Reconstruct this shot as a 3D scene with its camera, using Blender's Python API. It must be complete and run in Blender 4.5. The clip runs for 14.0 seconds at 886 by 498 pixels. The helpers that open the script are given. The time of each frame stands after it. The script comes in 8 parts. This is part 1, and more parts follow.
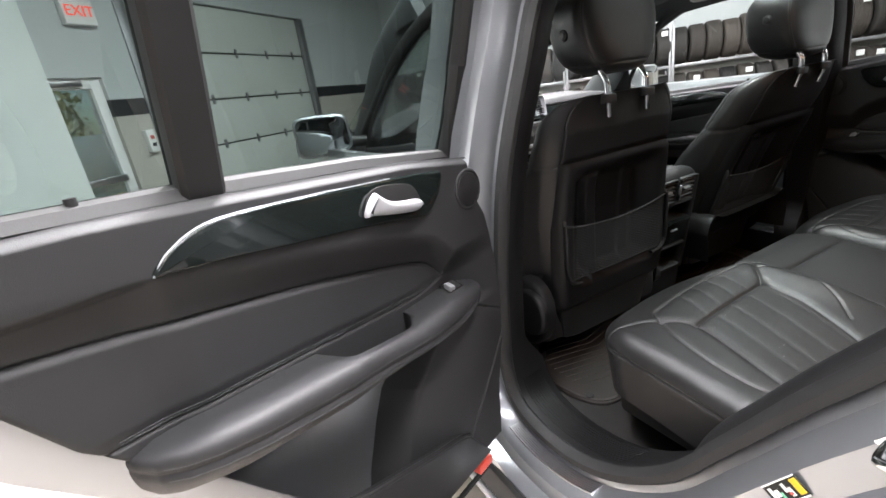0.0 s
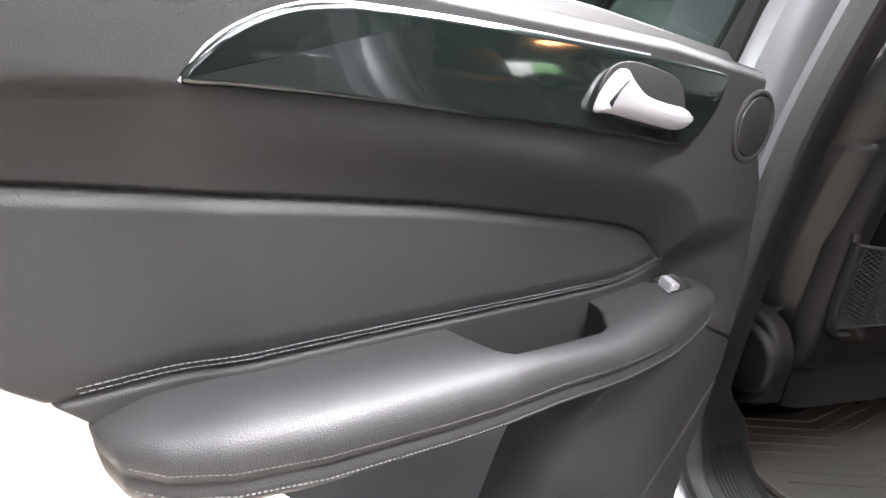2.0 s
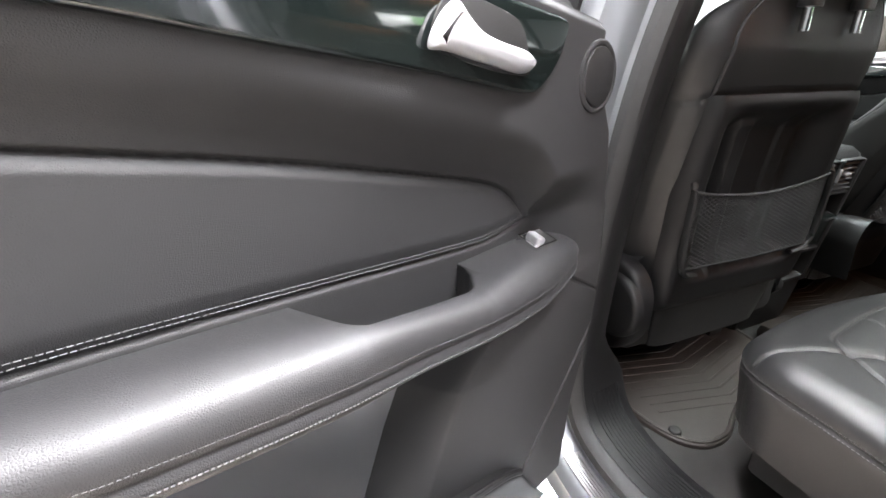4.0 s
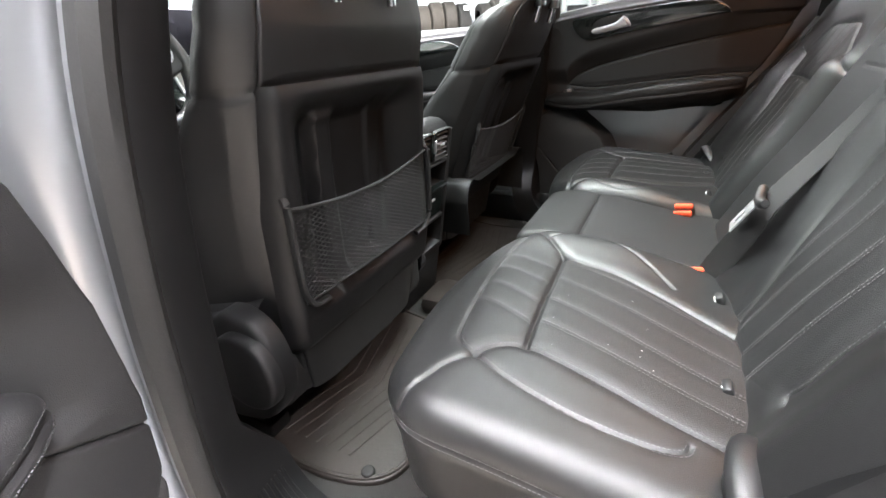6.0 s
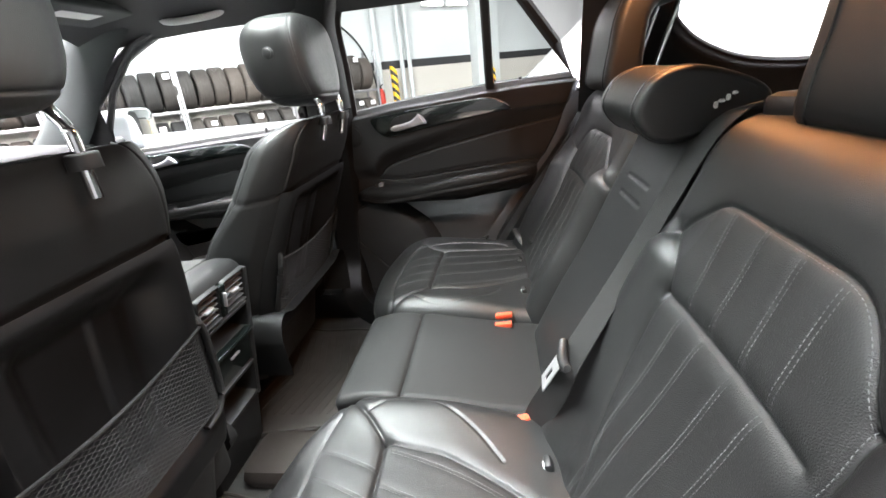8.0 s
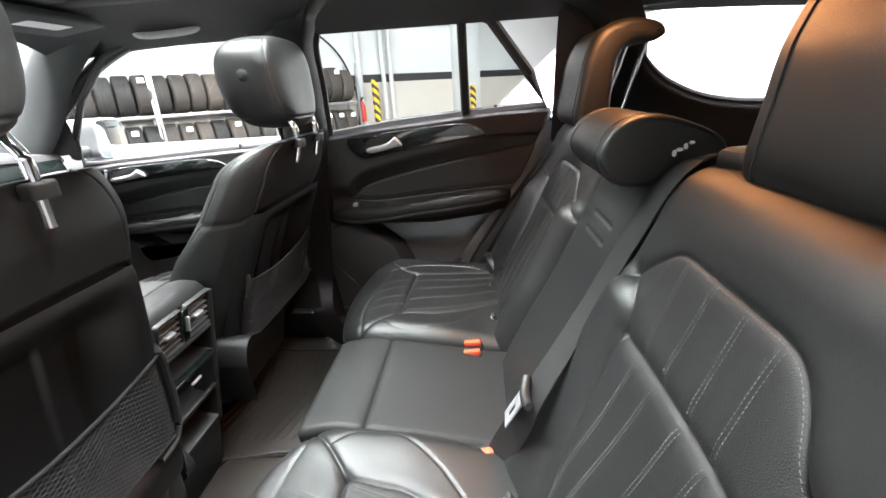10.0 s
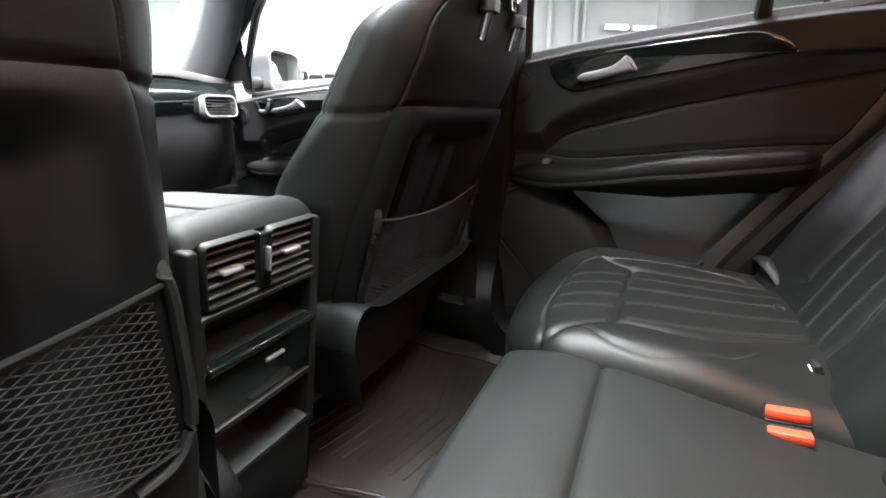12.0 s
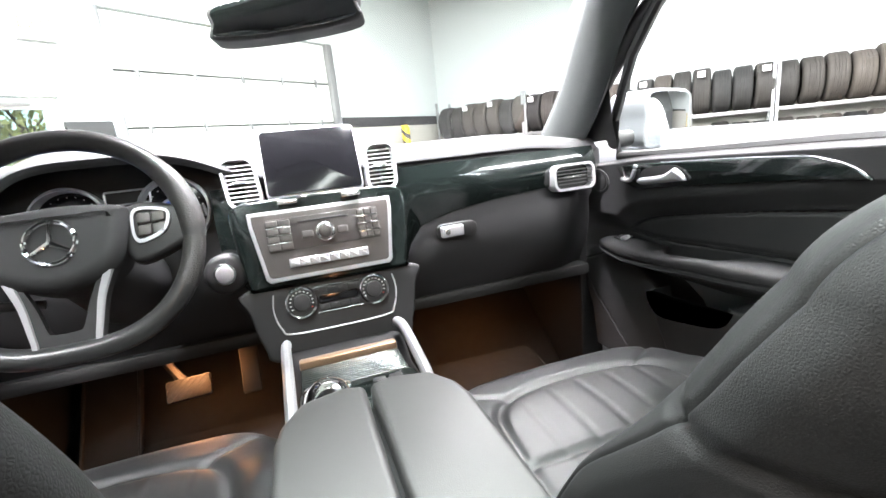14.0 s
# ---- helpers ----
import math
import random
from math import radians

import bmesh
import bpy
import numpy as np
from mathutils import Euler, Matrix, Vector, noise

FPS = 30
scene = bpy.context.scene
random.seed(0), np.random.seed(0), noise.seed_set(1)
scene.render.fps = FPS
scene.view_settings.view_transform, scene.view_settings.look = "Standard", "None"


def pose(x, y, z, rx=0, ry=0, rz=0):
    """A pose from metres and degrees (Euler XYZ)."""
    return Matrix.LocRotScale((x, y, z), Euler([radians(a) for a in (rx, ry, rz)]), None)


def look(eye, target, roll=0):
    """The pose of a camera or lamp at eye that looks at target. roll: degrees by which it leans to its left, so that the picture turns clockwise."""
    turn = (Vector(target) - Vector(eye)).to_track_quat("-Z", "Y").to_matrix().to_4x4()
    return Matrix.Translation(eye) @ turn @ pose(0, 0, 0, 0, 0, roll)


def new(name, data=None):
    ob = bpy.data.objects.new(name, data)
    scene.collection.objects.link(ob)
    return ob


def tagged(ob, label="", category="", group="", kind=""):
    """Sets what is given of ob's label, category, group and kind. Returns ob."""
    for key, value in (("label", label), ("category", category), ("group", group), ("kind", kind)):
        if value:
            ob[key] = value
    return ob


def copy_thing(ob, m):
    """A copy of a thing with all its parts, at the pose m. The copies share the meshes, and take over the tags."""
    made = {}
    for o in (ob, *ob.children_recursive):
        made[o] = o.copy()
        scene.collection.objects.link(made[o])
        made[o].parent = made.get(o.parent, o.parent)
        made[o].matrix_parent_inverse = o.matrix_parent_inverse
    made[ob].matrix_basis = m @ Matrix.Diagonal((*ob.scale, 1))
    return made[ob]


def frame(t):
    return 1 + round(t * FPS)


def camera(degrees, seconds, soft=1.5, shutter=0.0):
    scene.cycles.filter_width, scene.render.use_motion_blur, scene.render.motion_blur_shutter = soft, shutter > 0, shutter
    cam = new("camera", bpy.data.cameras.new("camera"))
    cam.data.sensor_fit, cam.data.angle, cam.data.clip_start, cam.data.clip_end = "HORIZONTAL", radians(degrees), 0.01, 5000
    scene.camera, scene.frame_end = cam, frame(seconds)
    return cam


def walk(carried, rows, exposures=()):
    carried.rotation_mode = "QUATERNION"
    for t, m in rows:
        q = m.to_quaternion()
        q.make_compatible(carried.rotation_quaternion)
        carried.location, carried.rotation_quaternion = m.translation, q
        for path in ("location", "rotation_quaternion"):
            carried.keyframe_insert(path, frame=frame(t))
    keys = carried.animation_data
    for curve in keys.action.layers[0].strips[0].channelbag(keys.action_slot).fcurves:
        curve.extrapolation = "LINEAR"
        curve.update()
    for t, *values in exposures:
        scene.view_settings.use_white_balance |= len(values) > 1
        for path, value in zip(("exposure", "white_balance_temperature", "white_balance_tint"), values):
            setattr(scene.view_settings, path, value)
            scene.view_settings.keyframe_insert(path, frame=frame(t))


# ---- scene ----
cam = camera(89.5, 14.0, soft=1.6, shutter=0.0)
PATH = [
    (0, (-1.382, -0.191, 1.375), (-0.526, 1.496, 0.724), -8.6),
    (0.5, (-1.459, -0.072, 1.387), (-0.512, 1.61, 0.862), -4.7),
    (1, (-1.346, -0.062, 1.344), (-0.635, 1.739, 0.842), -1.0),
    (1.5, (-1.355, 0.028, 1.276), (-0.944, 1.897, 0.694), 0.1),
    (2, (-1.363, 0.093, 1.235), (-1.047, 1.949, 0.56), 0.1),
    (2.2, (-1.361, 0.101, 1.217), (-1.055, 1.936, 0.483), -0.6),
    (4.3, (-1.292, 0.116, 1.202), (-0.42, 1.756, 0.462), -1.1),
    (4.5, (-1.275, 0.126, 1.206), (-0.287, 1.689, 0.445), -1.6),
    (5, (-1.199, 0.149, 1.199), (0.14, 1.406, 0.405), -2.4),
    (5.5, (-1.085, 0.169, 1.202), (0.443, 1.168, 0.385), -3.0),
    (6, (-1.017, 0.18, 1.198), (0.588, 1.038, 0.368), -3.7),
    (6.5, (-0.967, 0.184, 1.195), (0.722, 0.854, 0.36), -4.1),
    (7, (-0.909, 0.178, 1.231), (0.817, 0.713, 0.374), -5.3),
    (7.5, (-0.843, 0.153, 1.293), (0.937, 0.566, 0.479), -6.6),
    (8, (-0.797, 0.129, 1.357), (1.051, 0.398, 0.64), -6.2),
    (8.2, (-0.784, 0.12, 1.38), (1.075, 0.355, 0.683), -6.0),
    (10.3, (-0.791, 0.108, 1.389), (1.086, 0.276, 0.719), -3.5),
    (10.5, (-0.804, 0.104, 1.375), (1.064, 0.337, 0.701), -2.7),
    (11, (-0.793, 0.114, 1.275), (1.033, 0.507, 0.561), 1.6),
    (11.5, (-0.601, 0.21, 1.171), (1.191, 0.825, 0.529), -1.7),
    (12, (-0.388, 0.295, 1.126), (1.341, 1.127, 0.563), -0.8),
    (12.5, (-0.199, 0.377, 1.141), (1.32, 1.569, 0.62), -3.3),
    (13, (-0.093, 0.467, 1.192), (1.13, 1.988, 0.753), -3.6),
    (13.5, (-0.059, 0.535, 1.233), (0.769, 2.297, 0.774), -5.5),
    (14, (-0.043, 0.566, 1.292), (0.536, 2.421, 0.819), -5.9),
]
EXPOSURES = [(0.0, 0.5), (0.5, 0.95), (1.0, 1.1), (2.0, 1.3), (4.5, 1.55), (5.5, 1.7), (6.5, 1.95), (7.0, 1.9), (8.0, 1.85), (10.5, 1.8), (11.0, 1.9), (11.5, 1.5), (12.5, 1.65), (13.0, 2.05), (14.0, 1.95)]
walk(cam, [(t, look(eye, target, roll)) for t, eye, target, roll in PATH], EXPOSURES)

# ---- world and light ----
world = bpy.data.worlds.new("world")
scene.world = world
world.use_nodes = True
wnt = world.node_tree
sky = wnt.nodes.new("ShaderNodeTexSky")
sky.sky_type, sky.sun_disc = "NISHITA", False
sky.sun_elevation, sky.sun_rotation = radians(48), radians(210)
wnt.links.new(sky.outputs[0], wnt.nodes["Background"].inputs[0])
wnt.nodes["Background"].inputs[1].default_value = 0.15
sun = new("sun", bpy.data.lights.new("sun", "SUN"))
sun.data.energy, sun.data.angle, sun.data.color = 5.0, radians(12), (1.0, 0.95, 0.88)
sun.matrix_world = look((-12, -6, 20), (-4, 8, 0))

# the workshop: axes turned against the car
TURNED = 41.0
GX = Vector((math.cos(radians(TURNED)), math.sin(radians(TURNED)), 0))   # along the shutter wall, to the right
GY = Vector((-math.sin(radians(TURNED)), math.cos(radians(TURNED)), 0))  # towards the shutter wall


def shop(a, b, c):
    """A place in the workshop: a to the right along the shutter wall, b towards it, c up."""
    return GX * a + GY * b + Vector((0, 0, c))


SHOP = Matrix.Rotation(radians(TURNED), 4, "Z")
# ceiling lights at guessed places, added and weighted to light door, dash and cabin
LAMPS = [(-2.3, -0.2, 0.15), (-1.2, 1.5, 0.32), (-1.9, -2.3, 0.14), (-5.4, -4.2, 0.12), (1.1, 1.0, 1.10), (0.2, -0.4, 0.58), (4.5, 1.7, 0.34), (0.4, -4.4, 0.30), (6.0, -1.8, 0.14), (5.0, -7.0, 0.2)]
LAMP_POWER = 620.0
for a, b, k in LAMPS:
    lamp = new("ceiling_light_source", bpy.data.lights.new("tube", "AREA"))
    lamp.data.shape, lamp.data.size, lamp.data.size_y = "RECTANGLE", 2.4, 0.3
    lamp.data.energy, lamp.data.color = LAMP_POWER * k, (1.0, 0.975, 1.01)
    lamp.matrix_world = Matrix.Translation(shop(a, b, 4.05)) @ SHOP

# warm courtesy lamps of the car
def warm(name, eye, target, watts, size):
    lamp = new(name, bpy.data.lights.new(name, "AREA"))
    lamp.data.energy, lamp.data.size, lamp.data.color = watts, size, (1.0, 0.42, 0.16)
    lamp.matrix_world = look(eye, target)
    return lamp


warm("dome_light_source", (0.10, -0.13, 1.60), (0.10, -0.12, 0), 1.25, 0.12)
warm("footwell_light_source", (0.42, 1.78, 0.84), (0.42, 1.80, 0.4), 0.25, 0.06)
warm("footwell_light_source", (-0.36, 1.75, 0.84), (-0.36, 1.6, 0.4), 0.45, 0.06)


# ---- materials ----
def material(name, color, rough=0.5, metal=0.0, grain=0.0, scale=200.0, vary=0.15, vary_scale=6.0, kind="noise", coat=0.0, spec=0.5):
    """A material with two scales of variation: broad wear in colour and roughness, fine relief."""
    m = bpy.data.materials.new(name)
    m.use_nodes = True
    nt = m.node_tree
    n, l = nt.nodes, nt.links
    b = n["Principled BSDF"]
    b.inputs["Metallic"].default_value = metal
    b.inputs["Coat Weight"].default_value = coat
    b.inputs["Coat Roughness"].default_value = 0.04
    b.inputs["Specular IOR Level"].default_value = spec
    tc = n.new("ShaderNodeTexCoord")
    big = n.new("ShaderNodeTexNoise")
    big.inputs["Scale"].default_value = vary_scale
    big.inputs["Detail"].default_value = 5
    l.new(tc.outputs["Object"], big.inputs["Vector"])
    ramp = n.new("ShaderNodeMix")
    ramp.data_type = "RGBA"
    lo = [c * (1 - vary) for c in color]
    hi = [min(1, c * (1 + vary)) for c in color]
    ramp.inputs["A"].default_value, ramp.inputs["B"].default_value = (*lo, 1), (*hi, 1)
    l.new(big.outputs["Fac"], ramp.inputs["Factor"])
    l.new(ramp.outputs["Result"], b.inputs["Base Color"])
    mr = n.new("ShaderNodeMapRange")
    mr.inputs["To Min"].default_value, mr.inputs["To Max"].default_value = max(0.02, rough * (1 - vary)), min(1, rough * (1 + vary))
    l.new(big.outputs["Fac"], mr.inputs["Value"])
    l.new(mr.outputs["Result"], b.inputs["Roughness"])
    if grain > 0:
        if kind == "leather":
            fine = n.new("ShaderNodeTexVoronoi")
            fine.feature = "DISTANCE_TO_EDGE"
            out = fine.outputs["Distance"]
        elif kind == "wave":
            fine = n.new("ShaderNodeTexWave")
            out = fine.outputs["Fac"]
        else:
            fine = n.new("ShaderNodeTexNoise")
            fine.inputs["Detail"].default_value = 3
            out = fine.outputs["Fac"]
        fine.inputs["Scale"].default_value = scale
        l.new(tc.outputs["Object"], fine.inputs["Vector"])
        bump = n.new("ShaderNodeBump")
        bump.inputs["Strength"].default_value = grain
        bump.inputs["Distance"].default_value = 0.001
        l.new(out, bump.inputs["Height"])
        l.new(bump.outputs["Normal"], b.inputs["Normal"])
    return m


def glass_material(name, tint):
    m = bpy.data.materials.new(name)
    m.use_nodes = True
    nt = m.node_tree
    n, l = nt.nodes, nt.links
    n.remove(n["Principled BSDF"])
    clear, gloss, mix, fres, curve = n.new("ShaderNodeBsdfTransparent"), n.new("ShaderNodeBsdfGlossy"), n.new("ShaderNodeMixShader"), n.new("ShaderNodeLayerWeight"), n.new("ShaderNodeMath")
    clear.inputs["Color"].default_value = (*tint, 1)
    gloss.inputs["Roughness"].default_value = 0.01
    curve.operation = "MULTIPLY_ADD"
    power = n.new("ShaderNodeMath")
    power.operation = "POWER"
    power.inputs[1].default_value = 5.0
    l.new(fres.outputs["Facing"], power.inputs[0])
    l.new(power.outputs[0], curve.inputs[0])
    curve.inputs[1].default_value, curve.inputs[2].default_value = 0.9, 0.05
    l.new(curve.outputs[0], mix.inputs[0])
    l.new(clear.outputs[0], mix.inputs[1])
    l.new(gloss.outputs[0], mix.inputs[2])
    l.new(mix.outputs[0], n["Material Output"].inputs["Surface"])
    return m


def emitter(name, color, strength):
    m = bpy.data.materials.new(name)
    m.use_nodes = True
    b = m.node_tree.nodes["Principled BSDF"]
    b.inputs["Base Color"].default_value = (*color, 1)
    b.inputs["Emission Color"].default_value = (*color, 1)
    b.inputs["Emission Strength"].default_value = strength
    return m


LEATHER = material("black_leather", (0.0125, 0.0125, 0.0128), 0.40, grain=0.36, scale=650, kind="leather", vary=0.18, spec=0.5)
LEATHER_PLAIN = material("plain_matt_leather", (0.013, 0.013, 0.0133), 0.54, grain=0.34, scale=650, kind="leather", vary=0.18, spec=0.26)
# open door's armrest: same leather, lightened for the overhead light on it
ARM_LEATHER_LIT = material("lit_arm_leather", (0.020, 0.020, 0.021), 0.56, grain=0.36, scale=650, kind="leather", vary=0.2, spec=0.40)
LID = material("matt_lid_leather", (0.018, 0.0178, 0.0175), 0.52, grain=0.24, scale=650, kind="leather", vary=0.18, spec=0.40)
LEATHER_SOFT = material("perforated_leather", (0.011, 0.011, 0.0113), 0.48, grain=0.6, scale=420, kind="leather", vary=0.15, spec=0.45)
VINYL = material("soft_black_vinyl", (0.0165, 0.0165, 0.0173), 0.62, grain=0.36, scale=700, kind="leather", vary=0.12, spec=0.40)
SHELF = material("matt_shelf_vinyl", (0.0165, 0.0165, 0.0173), 0.85, grain=0.4, scale=700, kind="leather", vary=0.12, spec=0.15)
PLASTIC = material("grained_black_plastic", (0.011, 0.011, 0.0115), 0.48, grain=0.28, scale=900, vary=0.12)
DARK = material("matt_black_plastic", (0.008, 0.008, 0.008), 0.6, grain=0.15, scale=700, vary=0.15)
GLOSS = material("dark_gloss_trim", (0.006, 0.0085, 0.008), 0.10, coat=1.0, vary=0.5, vary_scale=14)
CHROME = material("chrome", (0.85, 0.85, 0.86), 0.08, metal=1.0, vary=0.05)
BRIGHT = material("bright_satin_trim", (0.66, 0.66, 0.68), 0.28, metal=0.7, vary=0.04)
BOW = material("grey_satin_bow", (0.30, 0.30, 0.31), 0.35, metal=0.5, vary=0.06)
SATIN = material("satin_silver", (0.50, 0.50, 0.52), 0.30, metal=0.6, vary=0.06)
THREAD = material("grey_thread", (0.10, 0.10, 0.103), 0.8, vary=0.1)
THREAD_DARK = material("dark_thread", (0.060, 0.060, 0.062), 0.8, vary=0.1)
PAINT = material("grey_metallic_paint", (0.30, 0.31, 0.325), 0.28, metal=0.75, coat=1.0, grain=0.03, scale=1500, vary=0.04)
RUBBER = material("black_rubber", (0.014, 0.014, 0.014), 0.62, grain=0.25, scale=300, vary=0.2)
# dark brown rubber, its warm tint partly the dome light's glow
MAT = material("dome_tinted_rubber", (0.019, 0.0148, 0.0125), 0.55, grain=0.5, scale=160, vary=0.3, vary_scale=20)
CARPET = material("black_carpet", (0.014, 0.013, 0.012), 0.95, grain=1.0, scale=900, vary=0.3, vary_scale=30)
HEADLINER = material("black_headliner_cloth", (0.022, 0.022, 0.023), 0.9, grain=0.5, scale=800, vary=0.1)
GREY_TAB = material("grey_plastic", (0.09, 0.092, 0.095), 0.5, vary=0.06)
BACKING = material("hard_black_seat_back", (0.007, 0.007, 0.0075), 0.50, grain=0.22, scale=900, vary=0.15, spec=0.30)
STEEL = material("brushed_steel", (0.45, 0.45, 0.46), 0.3, metal=1.0, grain=0.1, scale=500, vary=0.1)
WALL = material("white_wall_paint", (0.50, 0.53, 0.53), 0.6, grain=0.1, scale=40, vary=0.05, vary_scale=1.5)
WALL_LOW = material("beige_blockwork_paint", (0.46, 0.44, 0.40), 0.6, grain=0.3, scale=30, vary=0.08, vary_scale=2)
BAND = material("black_band_paint", (0.02, 0.02, 0.022), 0.5, vary=0.2)
SHUTTER = material("white_shutter_enamel", (0.55, 0.57, 0.54), 0.45, grain=0.1, scale=60, vary=0.06, vary_scale=1.2)
SEAL = material("grey_joint", (0.10, 0.11, 0.11), 0.6, vary=0.2)
TILE = material("beige_floor_tile", (0.42, 0.37, 0.32), 0.25, grain=0.1, scale=40, vary=0.10, vary_scale=3)
GROUT = material("grey_grout", (0.22, 0.20, 0.18), 0.8, vary=0.2)
CEILING = material("grey_deck", (0.30, 0.31, 0.31), 0.8, vary=0.15)
YELLOW = material("yellow_paint", (0.75, 0.48, 0.02), 0.45, vary=0.1)
RED = material("red_plastic", (0.55, 0.05, 0.03), 0.35, vary=0.1)
ORANGE_RED = material("buckle_red", (0.75, 0.09, 0.04), 0.3, vary=0.08)
WHITE = material("white_plastic", (0.78, 0.78, 0.77), 0.4, vary=0.05)
TYRE = material("tyre_rubber", (0.022, 0.021, 0.020), 0.75, grain=0.6, scale=120, vary=0.25, vary_scale=12)
RACK = material("galvanised_rack", (0.30, 0.30, 0.31), 0.4, metal=0.8, vary=0.2, vary_scale=10)
BELT = material("black_seat_webbing", (0.011, 0.011, 0.0112), 0.7, grain=0.6, scale=400, kind="wave", vary=0.1)
SCREEN = material("dark_screen_glass", (0.005, 0.005, 0.006), 0.12, vary=0.3, spec=0.3)
CLEAR = glass_material("clear_glass", (0.90, 0.95, 0.93))
SCREEN_GLASS = glass_material("windscreen_glass", (0.72, 0.79, 0.75))
SMOKED = glass_material("light_privacy_glass", (0.66, 0.70, 0.69))
TINTED = glass_material("green_tinted_glass", (0.16, 0.195, 0.187))
ROOF_GLASS = glass_material("green_roof_glass", (0.57, 0.60, 0.585))
MIRROR = material("mirror_glass", (0.8, 0.82, 0.83), 0.02, metal=1.0, vary=0.01)
LIGHT = emitter("lit_tube", (1.0, 0.97, 0.92), 9.0)
WARM_LENS = emitter("warm_lens", (1.0, 0.5, 0.2), 6.0)
FOLIAGE = material("autumn_leaves", (0.22, 0.22, 0.08), 0.8, vary=0.5, vary_scale=3)
CONCRETE = material("outdoor_concrete", (0.42, 0.42, 0.41), 0.85, grain=0.4, scale=30, vary=0.15, vary_scale=1)


# ---- mesh helpers ----
def thing(name, label, category, group="", kind="", at=(0, 0, 0)):
    ob = new(name)
    ob.location = at
    ob.empty_display_size = 0.05
    return tagged(ob, label, category, group, kind)


def finish(name, me, mat, parent=None, label="", sharp=40):
    me.materials.append(mat)
    me.polygons.foreach_set("use_smooth", [True] * len(me.polygons))
    if hasattr(me, "set_sharp_from_angle"):
        me.set_sharp_from_angle(angle=radians(sharp))
    ob = new(name, me)
    if parent:
        ob.parent = parent
        ob.matrix_parent_inverse = world_of(parent).inverted()
    return tagged(ob, label)


def world_of(ob):
    m = ob.matrix_basis
    return world_of(ob.parent) @ ob.matrix_parent_inverse @ m if ob.parent else m


def part(name, bm, mat, parent=None, label="", sharp=40, fix=True):
    if fix:
        bmesh.ops.recalc_face_normals(bm, faces=bm.faces)
    me = bpy.data.meshes.new(name)
    bm.to_mesh(me)
    bm.free()
    return finish(name, me, mat, parent, label, sharp)


def box(bm, lo, hi, bevel=0.0, m=None, seg=2):
    lo, hi = Vector(lo), Vector(hi)
    r = bmesh.ops.create_cube(bm, size=1.0, matrix=Matrix.Translation((lo + hi) / 2) @ Matrix.Diagonal((*(hi - lo), 1)))
    vs = r["verts"]
    if bevel:
        es = list({e for v in vs for e in v.link_edges})
        out = bmesh.ops.bevel(bm, geom=es, offset=bevel, segments=seg, affect="EDGES", profile=0.5)
        vs = list({v for f in out["faces"] for v in f.verts} | {v for v in vs if v.is_valid})
    if m is not None:
        bmesh.ops.transform(bm, matrix=m, verts=vs)
    return vs


def smooth_path(pts, steps=8, closed=False):
    """A Catmull-Rom curve through points of any dimension."""
    p = [np.array(q, float) for q in pts]
    n = len(p)
    out = []
    for i in range(n if closed else n - 1):
        a, b, c, d = (p[(i + k) % n] if closed else p[min(max(i + k, 0), n - 1)] for k in (-1, 0, 1, 2))
        for s in range(steps):
            t = s / steps
            out.append(0.5 * (2 * b + (c - a) * t + (2 * a - 5 * b + 4 * c - d) * t * t + (3 * b - a - 3 * c + d) * t ** 3))
    if not closed:
        out.append(p[-1])
    return out


def tube(bm, pts, r, n=10, closed=False, flat=1.0, up=(0, 0, 1)):
    """A round (or flattened) rod along points; r may be a list."""
    pts = [Vector(p) for p in pts]
    rings = []
    for i, p in enumerate(pts):
        if closed:
            t = pts[(i + 1) % len(pts)] - pts[i - 1]
        else:
            t = pts[min(i + 1, len(pts) - 1)] - pts[max(i - 1, 0)]
        t.normalize()
        u = Vector(up)
        if abs(t.dot(u)) > 0.95:
            u = Vector((1, 0, 0)) if abs(t.x) < 0.9 else Vector((0, 1, 0))
        s = t.cross(u).normalized()
        w = s.cross(t)
        ri = r[i] if isinstance(r, (list, tuple)) else r
        rings.append([bm.verts.new(p + s * (ri * math.cos(a)) + w * (ri * flat * math.sin(a))) for a in (2 * math.pi * k / n for k in range(n))])
    join_rings(bm, rings, closed)
    return rings


def join_rings(bm, rings, closed=False, caps=True):
    m = len(rings)
    for i in range(m if closed else m - 1):
        a, b = rings[i], rings[(i + 1) % m]
        for k in range(len(a)):
            bm.faces.new((a[k], a[(k + 1) % len(a)], b[(k + 1) % len(a)], b[k]))
    if not closed and caps:
        bm.faces.new(rings[0][::-1])
        bm.faces.new(rings[-1])


def slab(bm, outline, put, depth, r=0.003, back=0.0, seg=3):
    """A plate with a rounded front edge: a closed 2D outline, put(a, b, c) to the world, from c = back to c = depth."""
    o = np.array(outline, float)
    area = np.sum(o[:, 0] * np.roll(o[:, 1], -1) - np.roll(o[:, 0], -1) * o[:, 1])
    if area < 0:
        o = o[::-1]
    t = np.roll(o, -1, 0) - np.roll(o, 1, 0)
    t /= np.linalg.norm(t, axis=1)[:, None] + 1e-12
    inward = np.stack([-t[:, 1], t[:, 0]], 1)
    levels = [(0, back), (0, depth - r)] + [(r * (1 - math.cos(a)), depth - r + r * math.sin(a)) for a in (math.pi / 2 * k / seg for k in range(1, seg + 1))]
    rings = [[bm.verts.new(put(*(o[i] + inward[i] * d), c)) for i in range(len(o))] for d, c in levels]
    join_rings(bm, rings)


